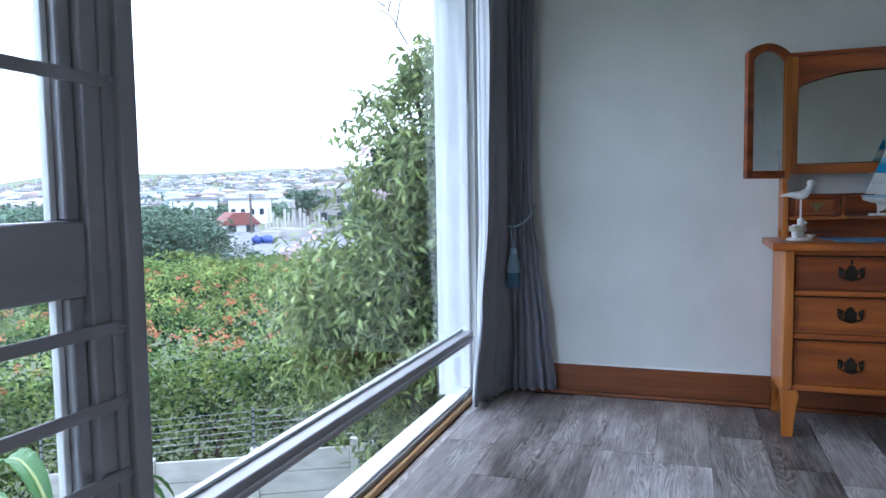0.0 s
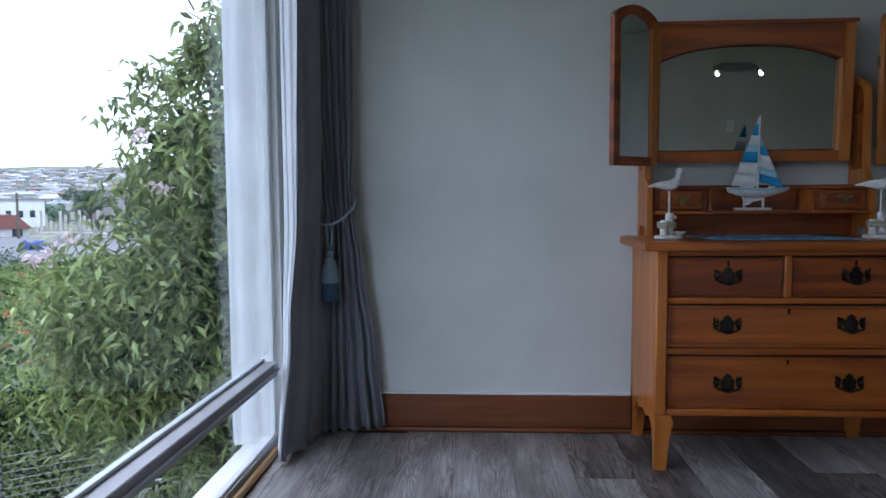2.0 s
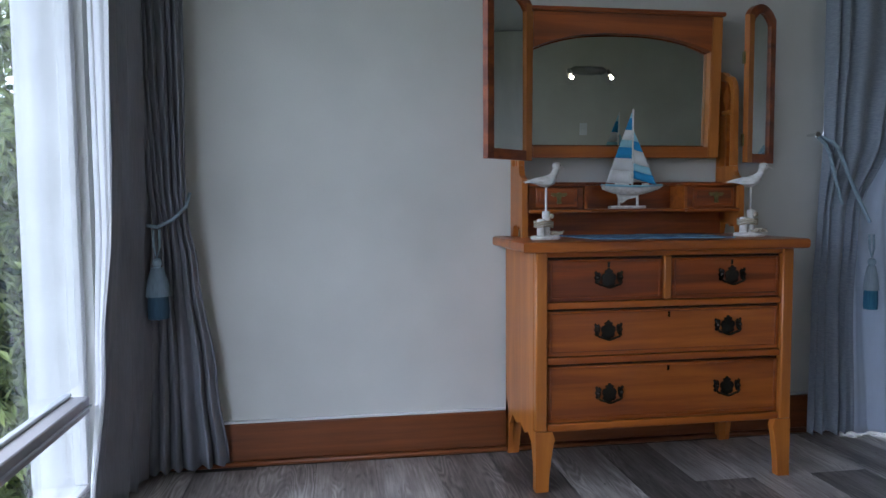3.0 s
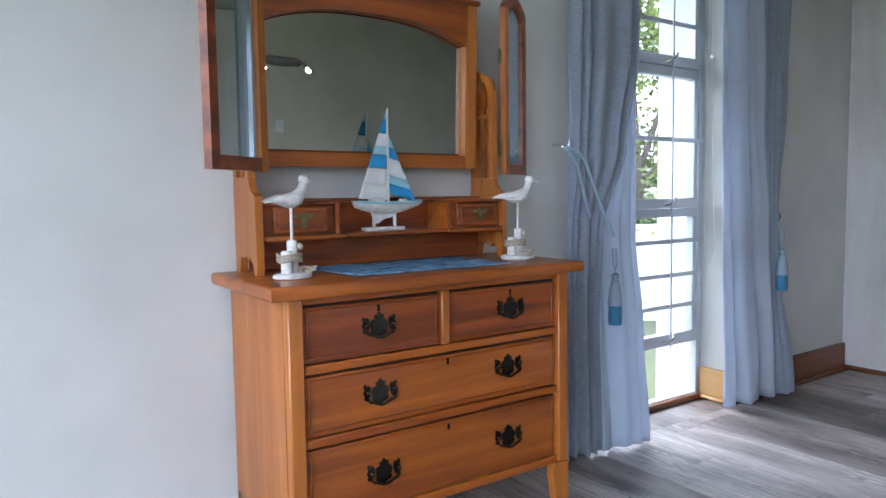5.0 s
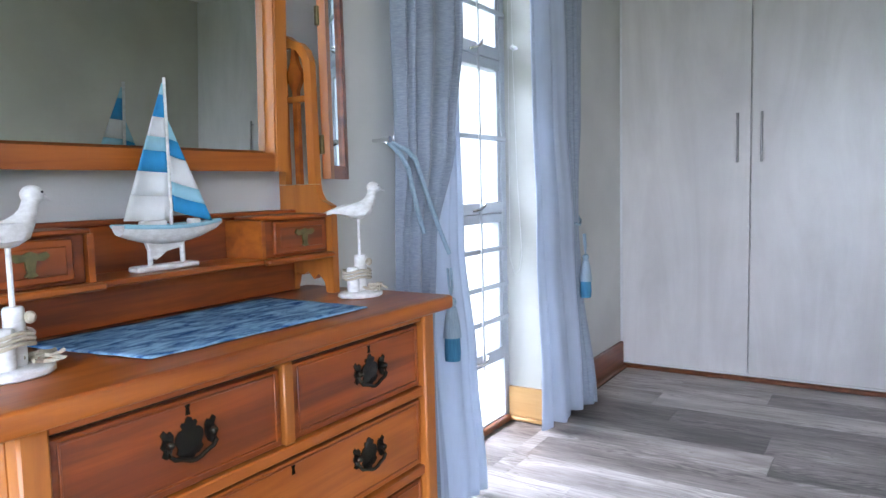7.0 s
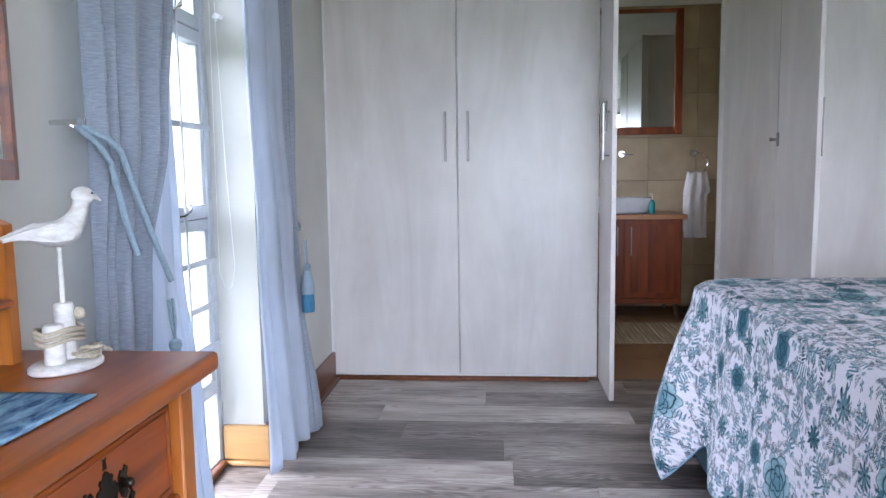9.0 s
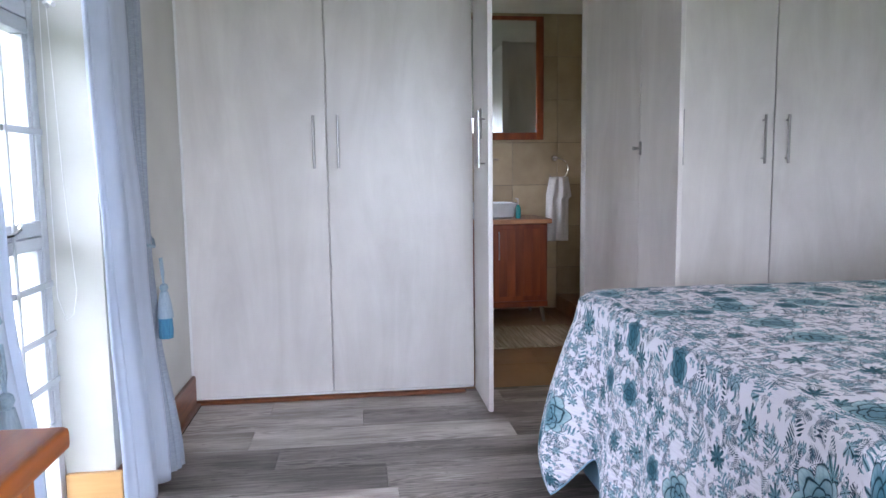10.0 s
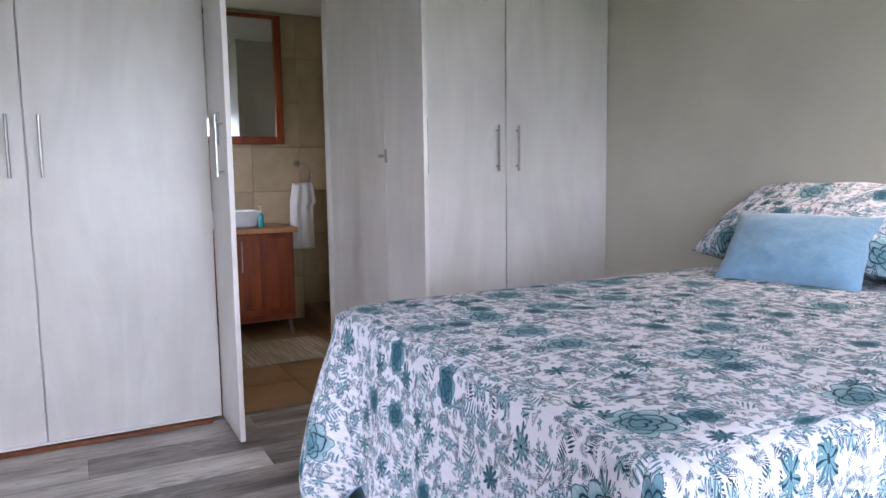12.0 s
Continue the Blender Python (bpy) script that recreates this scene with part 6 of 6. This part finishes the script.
leaves("inner_leaves", np.stack([EYE0.x + r * np.sin(np.radians(b)), EYE0.y + r * np.cos(np.radians(b)), -4.0 + z * 2.5], 1), 0.12, 0.08, M_LEAFSHADE, shrub, 0.35)
bm = B()
for i in range(26):
    bb = -66 + i * 2.3 + rng.uniform(-0.6, 0.6)
    a = polar(bb, 11.4 + 0.4 * rng.random(), -4.25)
    c = polar(bb + rng.uniform(-2, 2), 11.5, -2.9)
    e = polar(bb + rng.uniform(-4, 4), 11.9, -1.7)
    tube(bm, [a, a.lerp(c, 0.5) + Vector((0.05, 0, 0)), c, e], [0.05, 0.04, 0.03, 0.012], 6)
part("stems", bm, M_BARK, shrub, "bare grey stems under the leaves")
pts = []
for i in range(140):
    q, _ = shrub_points(1, -52, -25, 11.0, 24 if i % 3 else 14)
    k = int(rng.integers(8, 20))
    pts.append(q + np.array([0, 0, 0.06]) + rng.normal(size=(k, 3)) * (0.05, 0.05, 0.03))
leaves("blossom", np.concatenate(pts), 0.075, 0.05, M_ORANGE, shrub, 0.0, "orange blossom heads")

# tree with long hanging leaves close to the window
tree = thing("long_leaved_tree", polar(-19, 7.6, -4.2), "tree with long drooping leaves and pale blossom close to the window", "tree")
T0 = polar(-19, 7.6, -4.2)
knots = [T0, polar(-19.5, 7.5, -2.6), polar(-20.5, 7.5, -1.2), polar(-20.3, 7.5, 0.4), polar(-20.0, 7.5, 1.6), polar(-21.5, 7.4, 2.6)]
part("trunk", tube(B(), knots, [0.12, 0.10, 0.08, 0.055, 0.035, 0.012], 10), M_BARK, tree)
crown = [(-20.0, 10.0, 0.42), (-21.3, 7.0, 0.5), (-18.5, 6.0, 0.7), (-22.2, 3.0, 0.66), (-20, 1.0, 0.9), (-22.8, -1.2, 0.5), (-21.5, -3.2, 0.85), (-28.3, -9.0, 0.55), (-24.6, -8.2, 0.9), (-20, -8.5, 1.0), (-27, -12.0, 0.75), (-22, -13, 0.9), (-17, -5, 1.0), (-15, 1, 1.0), (-16, -12, 0.9), (-13, -6, 1.0), (-12, 6, 0.8), (-24, -17, 0.6), (-19, -18, 0.6)]
pts = []
for bb, el, rad in crown:
    c = polar(bb, 7.5, 1.1 + 7.5 * math.tan(radians(el)))
    pts.append(blob(c, (rad, rad * 0.9, rad), int(1300 * rad ** 1.6) + 160))
    lm = [knots[2].lerp(c, 0.0) if el < 0 else knots[3], (knots[2] if el < 0 else knots[3]).lerp(c, 0.5) + Vector((0, 0, 0.18)), c]
    part("limb", tube(B(), lm, [0.035, 0.022, 0.008], 7), M_BARK, tree)
leaves("crown", np.concatenate(pts), 0.145, 0.046, M_LEAFLONG, tree, 0.75)
# Dark-coloured filling leaves give the crown its inner shade.
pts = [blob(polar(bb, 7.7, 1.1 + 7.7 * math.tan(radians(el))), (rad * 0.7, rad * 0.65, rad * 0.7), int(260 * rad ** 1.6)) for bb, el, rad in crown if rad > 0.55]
leaves("inner_leaves", np.concatenate(pts), 0.15, 0.06, M_LEAFSHADE, tree, 0.5)
tw = B()
for a, b_ in (((-21.5, 12.2), (-25.5, 16.8)), ((-22.4, 13.4), (-21.8, 18.5)), ((-23.2, 15.0), (-26.5, 15.6)), ((-23.0, 14.6), (-22.6, 17.0)), ((-20.5, 10), (-22.4, 13.4))):
    pa, pb = polar(a[0], 7.4, 1.1 + 7.4 * math.tan(radians(a[1]))), polar(b_[0], 7.4, 1.1 + 7.4 * math.tan(radians(b_[1])))
    tube(tw, [pa, pa.lerp(pb, 0.35) + Vector((0.03, 0, 0.05)), pa.lerp(pb, 0.7) + Vector((-0.02, 0, -0.03)), pb], [0.011, 0.008, 0.006, 0.003], 5)
part("bare_twigs", tw, M_BARK, tree, "bare twigs above the crown")
pts = []
for bb, el in ((-31.5, -4.0), (-29.4, -2.6), (-30.6, -3.6), (-25.0, 3.9), (-24.0, 0.5)):
    c = polar(bb, 6.75, 1.1 + 6.75 * math.tan(radians(el)))
    pts.append(np.array(c) + rng.normal(size=(12, 3)) * 0.03)
leaves("pale_blossom", np.concatenate(pts), 0.07, 0.045, M_PINK, tree, 0.0, "pale pink blossom heads")

# concrete panel fence with wires
FA, FB = Vector((-7.9, 6.35, 0)), Vector((-1.3, 9.8, 0))
fd = (FB - FA).normalized()
fa = math.atan2(fd.y, fd.x)
PANEL = 1.35
fence = thing("concrete_fence", (FA.x, FA.y, -4.3), "weathered concrete panel fence with wires above", "fence")
nposts = int((FB - FA).length / PANEL)
for i in range(nposts + 1):
    q = FA + fd * PANEL * i
    top = -2.42 + 0.055 * i
    m = Matrix.Translation((q.x, q.y, (top + 0.05 - 4.4) / 2)) @ Matrix.Rotation(fa, 4, "Z")
    part("post", obox(B(), m, 0.11, 0.13, top + 0.05 + 4.4, 0.01), M_CONCRETE, fence)
    if i % 2 == 0:
        w = part("wire_post", tube(B(), [(q.x, q.y, top), (q.x, q.y, top + 0.62)], 0.018, 6), M_WIRE, fence)
        for k in range(6):
            part("insulator", tube(B(), [(q.x, q.y, top + 0.12 + 0.09 * k - 0.012), (q.x, q.y, top + 0.12 + 0.09 * k + 0.012)], 0.026, 6), M_BLACK, w)
    if i < nposts:
        c = FA + fd * PANEL * (i + 0.5)
        for k in range(6):
            m = Matrix.Translation((c.x, c.y, top - 0.15 - 0.30 * k)) @ Matrix.Rotation(fa, 4, "Z")
            part("slab", obox(B(), m, PANEL - 0.115, 0.045, 0.292, 0.008), M_CONCRETE, fence)
for k in range(6):
    pts = [FA + fd * PANEL * i + Vector((0, 0, -2.42 + 0.055 * i + 0.12 + 0.09 * k)) for i in range(0, nposts + 1, 2)]
    part("wire", tube(B(), pts, 0.0035, 4), M_WIRE, fence)

# broad-leaved plant by the casement
plant = thing("broad_leaved_plant", polar(-47.6, 5.3, -3.85), "tall plant with broad glossy green leaves", "plant")
for i in range(17):
    a = i * 2.4 + rng.uniform(-0.3, 0.3)
    way = Vector((math.cos(a), math.sin(a), 0))
    side = Vector((-way.y, way.x, 0))
    base = polar(-47.6, 5.3, -3.85) + way * 0.08
    neck = base + way * rng.uniform(0.10, 0.22) + Vector((0, 0, rng.uniform(1.7, 2.9)))
    rise, reach, wide = rng.uniform(0.30, 0.60), rng.uniform(0.35, 0.65), rng.uniform(0.20, 0.32)
    st = part("stalk", tube(B(), [base, base.lerp(neck, 0.55) - way * 0.03, neck], [0.045, 0.032, 0.020], 7), M_MIDRIB, plant, "pale green leaf stalk")

    def blade(u, v, neck=neck, way=way, side=side, rise=rise, reach=reach, wide=wide):
        half = wide * math.sin(math.pi * min(1.0, 0.06 + 0.94 * v)) ** 0.55 * (u - 0.5)
        tear = 0.02 * math.sin(v * 60) * abs(u - 0.5)
        return neck + way * (reach * v ** 1.25) + Vector((0, 0, rise * math.sin(v * 2.1) - 0.25 * v ** 3 + 0.32 * abs(half) + tear)) + side * half
    lf = thick(part("leaf", grid(B(), 8, 22, blade), M_BANANA, st), 0.003)
    part("midrib", tube(B(), [blade(0.5, k / 10) + Vector((0, 0, 0.004)) for k in range(11)], [0.016 * (1 - k / 11) + 0.002 for k in range(11)], 6), M_MIDRIB, st, "pale yellow midrib")

# dark tree and the middle distance
for bb, rr, rad, name, nl in ((-42.0, 40, 3.9, "dark_tree", 12000), (-38.2, 46, 3.1, "dark_tree", 7500), (-48.0, 42, 4.0, "dark_tree", 9000), (-29.9, 104, 3.0, "dark_tree", 1200)):
    g = polar(bb, rr)
    gz = ground_z(g.x, g.y)
    t = thing(name, (g.x, g.y, gz), "dark green rounded tree on the slope", "tree", "dark trees on the slope")
    cz = {40: -1.8, 46: -2.1, 42: -1.9, 104: 1.3}[rr]
    part("trunk", tube(B(), [(g.x, g.y, gz - 0.1), (g.x + 0.1, g.y, cz - rad * 0.4), (g.x, g.y, cz)], [0.3, 0.22, 0.08], 8), M_BARK, t)
    pts = [blob((g.x + dx * rad, g.y + dy * rad, cz + dz * rad), (rad * 0.55, rad * 0.55, rad * 0.5), nl // 5, 0.6) for dx, dy, dz in ((0, 0, 0.25), (0.5, 0.2, -0.1), (-0.5, -0.2, -0.05), (0.2, -0.4, 0.0), (-0.25, 0.3, -0.35))]
    leaves("crown", np.concatenate(pts), 0.26 if rr < 60 else 0.5, 0.16 if rr < 60 else 0.34, M_LEAFDARK, t, 0.2)


def house(name, bearing, r, w, d, h, roof, wallm, roofm, label, turn_=0.0, wins=3):
    g = polar(bearing, r)
    gz = ground_z(g.x, g.y)
    t = thing(name, (g.x, g.y, gz), label, "house", "houses below the hill")
    m = Matrix.Translation((g.x, g.y, gz)) @ Matrix.Rotation(radians(-bearing + turn_), 4, "Z")
    part("wall", obox(B(), m @ Matrix.Translation((0, 0, h / 2 - 0.5)), w, d, h + 1.0), wallm, t, smooth=False)
    if roof > 0:
        out = [(-w / 2 - 0.3, h), (w / 2 + 0.3, h), (w / 2 * 0.45, h + roof), (-w / 2 * 0.45, h + roof)]
    else:
        out = [(-w / 2 - 0.3, h), (w / 2 + 0.3, h), (w / 2 + 0.3, h + 0.3), (-w / 2 - 0.3, h + 0.3)]
    part("roof", prism(B(), out, lambda u, v, q: m @ Vector((u, -d / 2 - 0.3 + q, v + 0.004)), d + 0.6), roofm, t, smooth=False)
    for i in range(wins):
        wx = -w / 2 + w * (i + 0.5) / wins
        for wz in ((h * 0.3, h * 0.75) if h > 4.5 else (h * 0.5,)):
            part("window", obox(B(), m @ Matrix.Translation((wx, -d / 2 - 0.02, wz)), w / wins * 0.45, 0.08, 1.1), M_DARKGLASS, t, smooth=False)
    return t


house("house", -35.4, 92, 4.4, 5, 1.2, 1.5, M_HOUSE, M_ROOFRED, "low house with a red hipped roof", 12, 2)
house("house", -34.3, 135, 6.6, 8, 4.4, 0, M_TRIMWHITE, M_ROOFGREY, "white two-storey house with a flat roof", -8, 4)
house("house", -28.9, 112, 8.2, 8, 5.6, 0, M_BROWNWALL, M_HOUSE, "brown plastered two-storey house", 6, 3)
house("house", -38.6, 170, 10, 8, 4.5, 0, M_TRIMWHITE, M_ROOFGREY, "white house with a grey flat roof", 4, 4)
g = polar(-34.3, 84)
gz = ground_z(g.x, g.y)
up_ = thing("utility_pole", (g.x, g.y, gz), "dark wooden utility pole", "utility pole")
part("pole", tube(B(), [(g.x, g.y, gz - 0.1), (g.x, g.y, gz + 5.0)], [0.16, 0.12], 8), M_BARK, up_)
part("cross_arm", box(B(), g.x - 0.6, g.x + 0.6, g.y - 0.05, g.y + 0.05, gz + 4.5, gz + 4.62), M_BARK, up_)
bm = B()
a0 = [polar(-37, 62), polar(-26, 70), polar(-26, 92), polar(-37, 92)]
grid(bm, 14, 10, lambda u, v: (lambda q: Vector((q.x, q.y, ground_z(q.x, q.y) + 0.35)))(a0[0].lerp(a0[1], u).lerp(a0[3].lerp(a0[2], u), v)))
solid("road", bm, M_ROAD, "pale asphalt yard below the houses", "road", kind="structure")
for i in range(9):
    q = polar(-32.8 + 0.62 * i, 78 + (i % 3) * 2)
    qz = ground_z(q.x, q.y) + 0.35
    solid("building_block_stack", obox(B(), Matrix.Translation((q.x, q.y, qz + 0.35)) @ Matrix.Rotation(radians(20 * i), 4, "Z"), 2.4, 0.8, 0.7 + 0.3 * (i % 2), 0.04), M_CONCRETE, "grey stack of concrete blocks on the yard", "building material", "stacks on the yard", at=(q.x, q.y, qz))
for i in range(16):
    q = polar(-33.2 + 0.30 * i, 80 + (i * 7 % 5) * 1.5)
    qz = ground_z(q.x, q.y) + 0.35
    solid("concrete_post", obox(B(), Matrix.Translation((q.x, q.y, qz + 0.7 + 0.25 * (i * 3 % 4))) @ Matrix.Rotation(0.3 * i, 4, "Z"), 0.22, 0.22, 1.4 + 0.5 * (i * 3 % 4), 0.02), M_CONCRETE, "bare concrete post standing in the building yard", "post", "posts in the yard", at=(q.x, q.y, qz))
for bb, wd in ((-33.9, 0.55), (-33.1, 0.65)):
    q = polar(bb, 73)
    qz = ground_z(q.x, q.y) + 0.35
    bm = ball(B(), (q.x, q.y, qz + 0.25), 1.0, (wd, wd, 0.62), 14)
    for v in bm.verts:
        v.co += Vector((0.14, 0.14, 0.10)) * noise.noise(v.co * 2.1)
        v.co.z = max(v.co.z, qz)
    solid("tarpaulin_bundle", bm, M_BLUE, "heap under a blue tarpaulin on the yard", "tarpaulin", "tarpaulins on the yard", at=(q.x, q.y, qz))

# hill town: past counting
rnd = random.Random(5)
tv, tf, tm = [], [], []


def town_block(m, base, top, z0, z1, paint):
    """A block with its own outline below and above, put into the town's one mesh."""
    k = len(tv)
    for (hx, hy), z in ((base, z0), (top, z1)):
        tv.extend(m @ Vector((sx * hx, sy * hy, z)) for sx, sy in ((-1, -1), (1, -1), (1, 1), (-1, 1)))
    tf.extend([k + a for a in f] for f in ((0, 3, 2, 1), (4, 5, 6, 7), (0, 1, 5, 4), (1, 2, 6, 5), (2, 3, 7, 6), (3, 0, 4, 7)))
    tm.extend([paint] * 6)


for i in range(1900):
    bb, rr = rnd.uniform(-62, -8), 250 + 740 * rnd.random() ** 0.8
    g = polar(bb, rr)
    w, d, h = rnd.uniform(2.5, 5), rnd.uniform(2.5, 4), rnd.choice((2.6, 3.0, 3.4, 4.8))
    m = Matrix.Translation((g.x, g.y, ground_z(g.x, g.y))) @ Matrix.Rotation(radians(-bb + rnd.uniform(-30, 30)), 4, "Z")
    town_block(m, (w, d), (w, d), -2, h, rnd.choice((0, 0, 0, 3, 4)))
    paint = rnd.choice((1, 1, 1, 1, 5, 4))
    if rnd.random() < 0.65:
        town_block(m, (w + 0.4, d + 0.4), (w * 0.5, d * 0.35), h + 0.01, h + rnd.uniform(0.7, 1.5), paint)
    else:
        town_block(m, (w + 0.25, d + 0.25), (w + 0.25, d + 0.25), h + 0.01, h + 0.35, paint)
    for k in range(3):
        town_block(m @ Matrix.Translation((w * 0.66 * (k - 1), -d, h * 0.4)), (w / 8, 0.1), (w / 8, 0.1), 0, 1.3, 2)
me = bpy.data.meshes.new("hill_town")
me.from_pydata(tv, [], tf)
for q in (M_HOUSE, M_ROOFGREY, M_DARKGLASS, M_TOWNSAND, M_TOWNBLUE, M_ROOFBROWN):
    me.materials.append(q)
me.polygons.foreach_set("material_index", tm)
tagged(new("hill_town", me), "pale houses of a town covering the hill", "town", kind="stuff")
pts = []
for i in range(1500):
    bb, rr = rnd.uniform(-64, -8), 70 * (1000 / 70) ** rnd.random()
    if rr < 150 and -38 < bb < -26:
        continue
    g = polar(bb, rr)
    s_ = rnd.uniform(1.4, 3.2) * (0.7 + rr / 600)
    pts.append(np.array((g.x, g.y, ground_z(g.x, g.y) + s_ * 0.6)) + rng.normal(size=(34, 3)) * (s_ * 0.5, s_ * 0.5, s_ * 0.32))
leaves("hill_trees", np.concatenate(pts), 1.3, 0.9, M_LEAFDARK, None, 0.2, "dark green trees between the houses of the hill", "trees", "stuff")

# north side: lawn, fence and tree seen through the garden door
nf = thing("garden_fence", (9.0, 8.5, -1.0), "pale concrete panel fence across the lawn", "fence")
NA, NB = Vector((3.5, 11.2, 0)), Vector((15.5, 4.6, 0))
nd = (NB - NA).normalized()
na = math.atan2(nd.y, nd.x)
for i in range(9):
    q = NA + nd * 1.5 * i
    part("post", obox(B(), Matrix.Translation((q.x, q.y, -0.2)) @ Matrix.Rotation(na, 4, "Z"), 0.12, 0.13, 1.75, 0.01), M_CONCRETE, nf)
    c = NA + nd * 1.5 * (i + 0.5)
    for k in range(5):
        part("slab", obox(B(), Matrix.Translation((c.x, c.y, 0.47 - 0.30 * k)) @ Matrix.Rotation(na, 4, "Z"), 1.375, 0.05, 0.29, 0.008), M_PLASTER, nf)
gt = thing("garden_tree", (9.2, 9.3, -1.1), "leafy green tree with pale branches behind the fence", "tree")
part("trunk", tube(B(), [(9.2, 9.3, -1.2), (9.1, 9.2, 0.6), (8.9, 9.1, 2.0), (8.9, 9.2, 3.6)], [0.18, 0.15, 0.11, 0.05], 9), M_BARK, gt)
pts = []
for dx, dy, dz, rad in ((0, 0, 2.6, 1.5), (-1.5, 0.6, 1.8, 1.2), (1.5, -0.8, 1.9, 1.3), (-0.6, 0.3, 3.6, 1.2), (1.0, -0.5, 3.7, 1.2), (-2.6, 1.4, 2.2, 1.3), (2.8, -1.6, 2.4, 1.3), (0.2, 0.1, 1.1, 0.9), (-1.8, 1.2, 3.4, 1.1), (-2.2, 1.1, 0.8, 0.8), (2.0, -1.2, 0.9, 0.8)):
    c = Vector((8.9 + dx, 9.1 + dy, dz))
    pts.append(blob(c, (rad, rad, rad * 0.85), 1500))
    part("limb", tube(B(), [Vector((9.0, 9.15, 1.2)), Vector((9.0, 9.15, 1.4)).lerp(c, 0.5) + Vector((0, 0, 0.2)), c], [0.06, 0.04, 0.015], 6), M_BARK, gt)
leaves("crown", np.concatenate(pts), 0.13, 0.08, M_LEAFSHRUB, gt, 0.2)

# ---- floor pieces ----
floor = thing("floor", (1.5, 1.5, 0), "grey-brown wood-look floor planks", "floor", kind="structure")
rnd = random.Random(11)
PW = 0.2286
x = 0.361 - PW * 7
while x < 4.28:
    y = SY - rnd.uniform(0.0, 1.0)
    while y < 3.49:
        y1 = y + 1.22
        xa, xb, ya, yb = max(x, -1.053) + 0.0007, min(x + PW, 4.285) - 0.0007, max(y, SY) + 0.0007, min(y1, 3.491) - 0.0007
        if xa > 4.225 - PW and xb > 4.2255:
            xb = max(4.2255, xb) if not (ya > 1.0 and yb < 2.1) else xb
        if xb - xa > 0.02 and yb - ya > 0.03:
            me = bpy.data.meshes.new("plank")
            bm = box(B(), -(xb - xa) / 2, (xb - xa) / 2, -(yb - ya) / 2, (yb - ya) / 2, -0.005, 0.0)
            bm.to_mesh(me)
            bm.free()
            me.materials.append(M_PLANK)
            ob = new("plank", me)
            ob.parent = floor
            ob.location = Vector(((xa + xb) / 2, (ya + yb) / 2, 0)) - floor.location
        y = y1
    x += PW
shared = {}


def tile(parent, sx, sy, sz, at, material):
    key = (round(sx, 4), round(sy, 4), round(sz, 4), material.name)
    if key not in shared:
        bm = box(B(), -sx / 2, sx / 2, -sy / 2, sy / 2, -sz / 2, sz / 2, 0.0015)
        me = bpy.data.meshes.new("tile")
        bm.to_mesh(me)
        bm.free()
        me.materials.append(material)
        shared[key] = me
    ob = new("tile", shared[key])
    ob.parent = parent
    ob.location = Vector(at) - parent.location
    return ob


for i in range(5):
    for j in range(5):
        tile(bf, 0.447, 0.447, 0.010, (4.29 + 0.2235 + 0.45 * i, 0.60 + 0.2235 + 0.45 * j, -0.005), M_FLOORTILE)
for i in range(6):
    for j in range(7):
        tile(bw, 0.010, 0.396, 0.361, (6.4945, 0.495 + 0.2 + 0.4 * i, 0.183 + 0.3655 * j), M_TILE)
for i in range(3):
    for j in range(7):
        tile(bw, 0.396, 0.010, 0.361, (6.29 - 0.4 * i, 0.4855, 0.183 + 0.3655 * j), M_TILE)
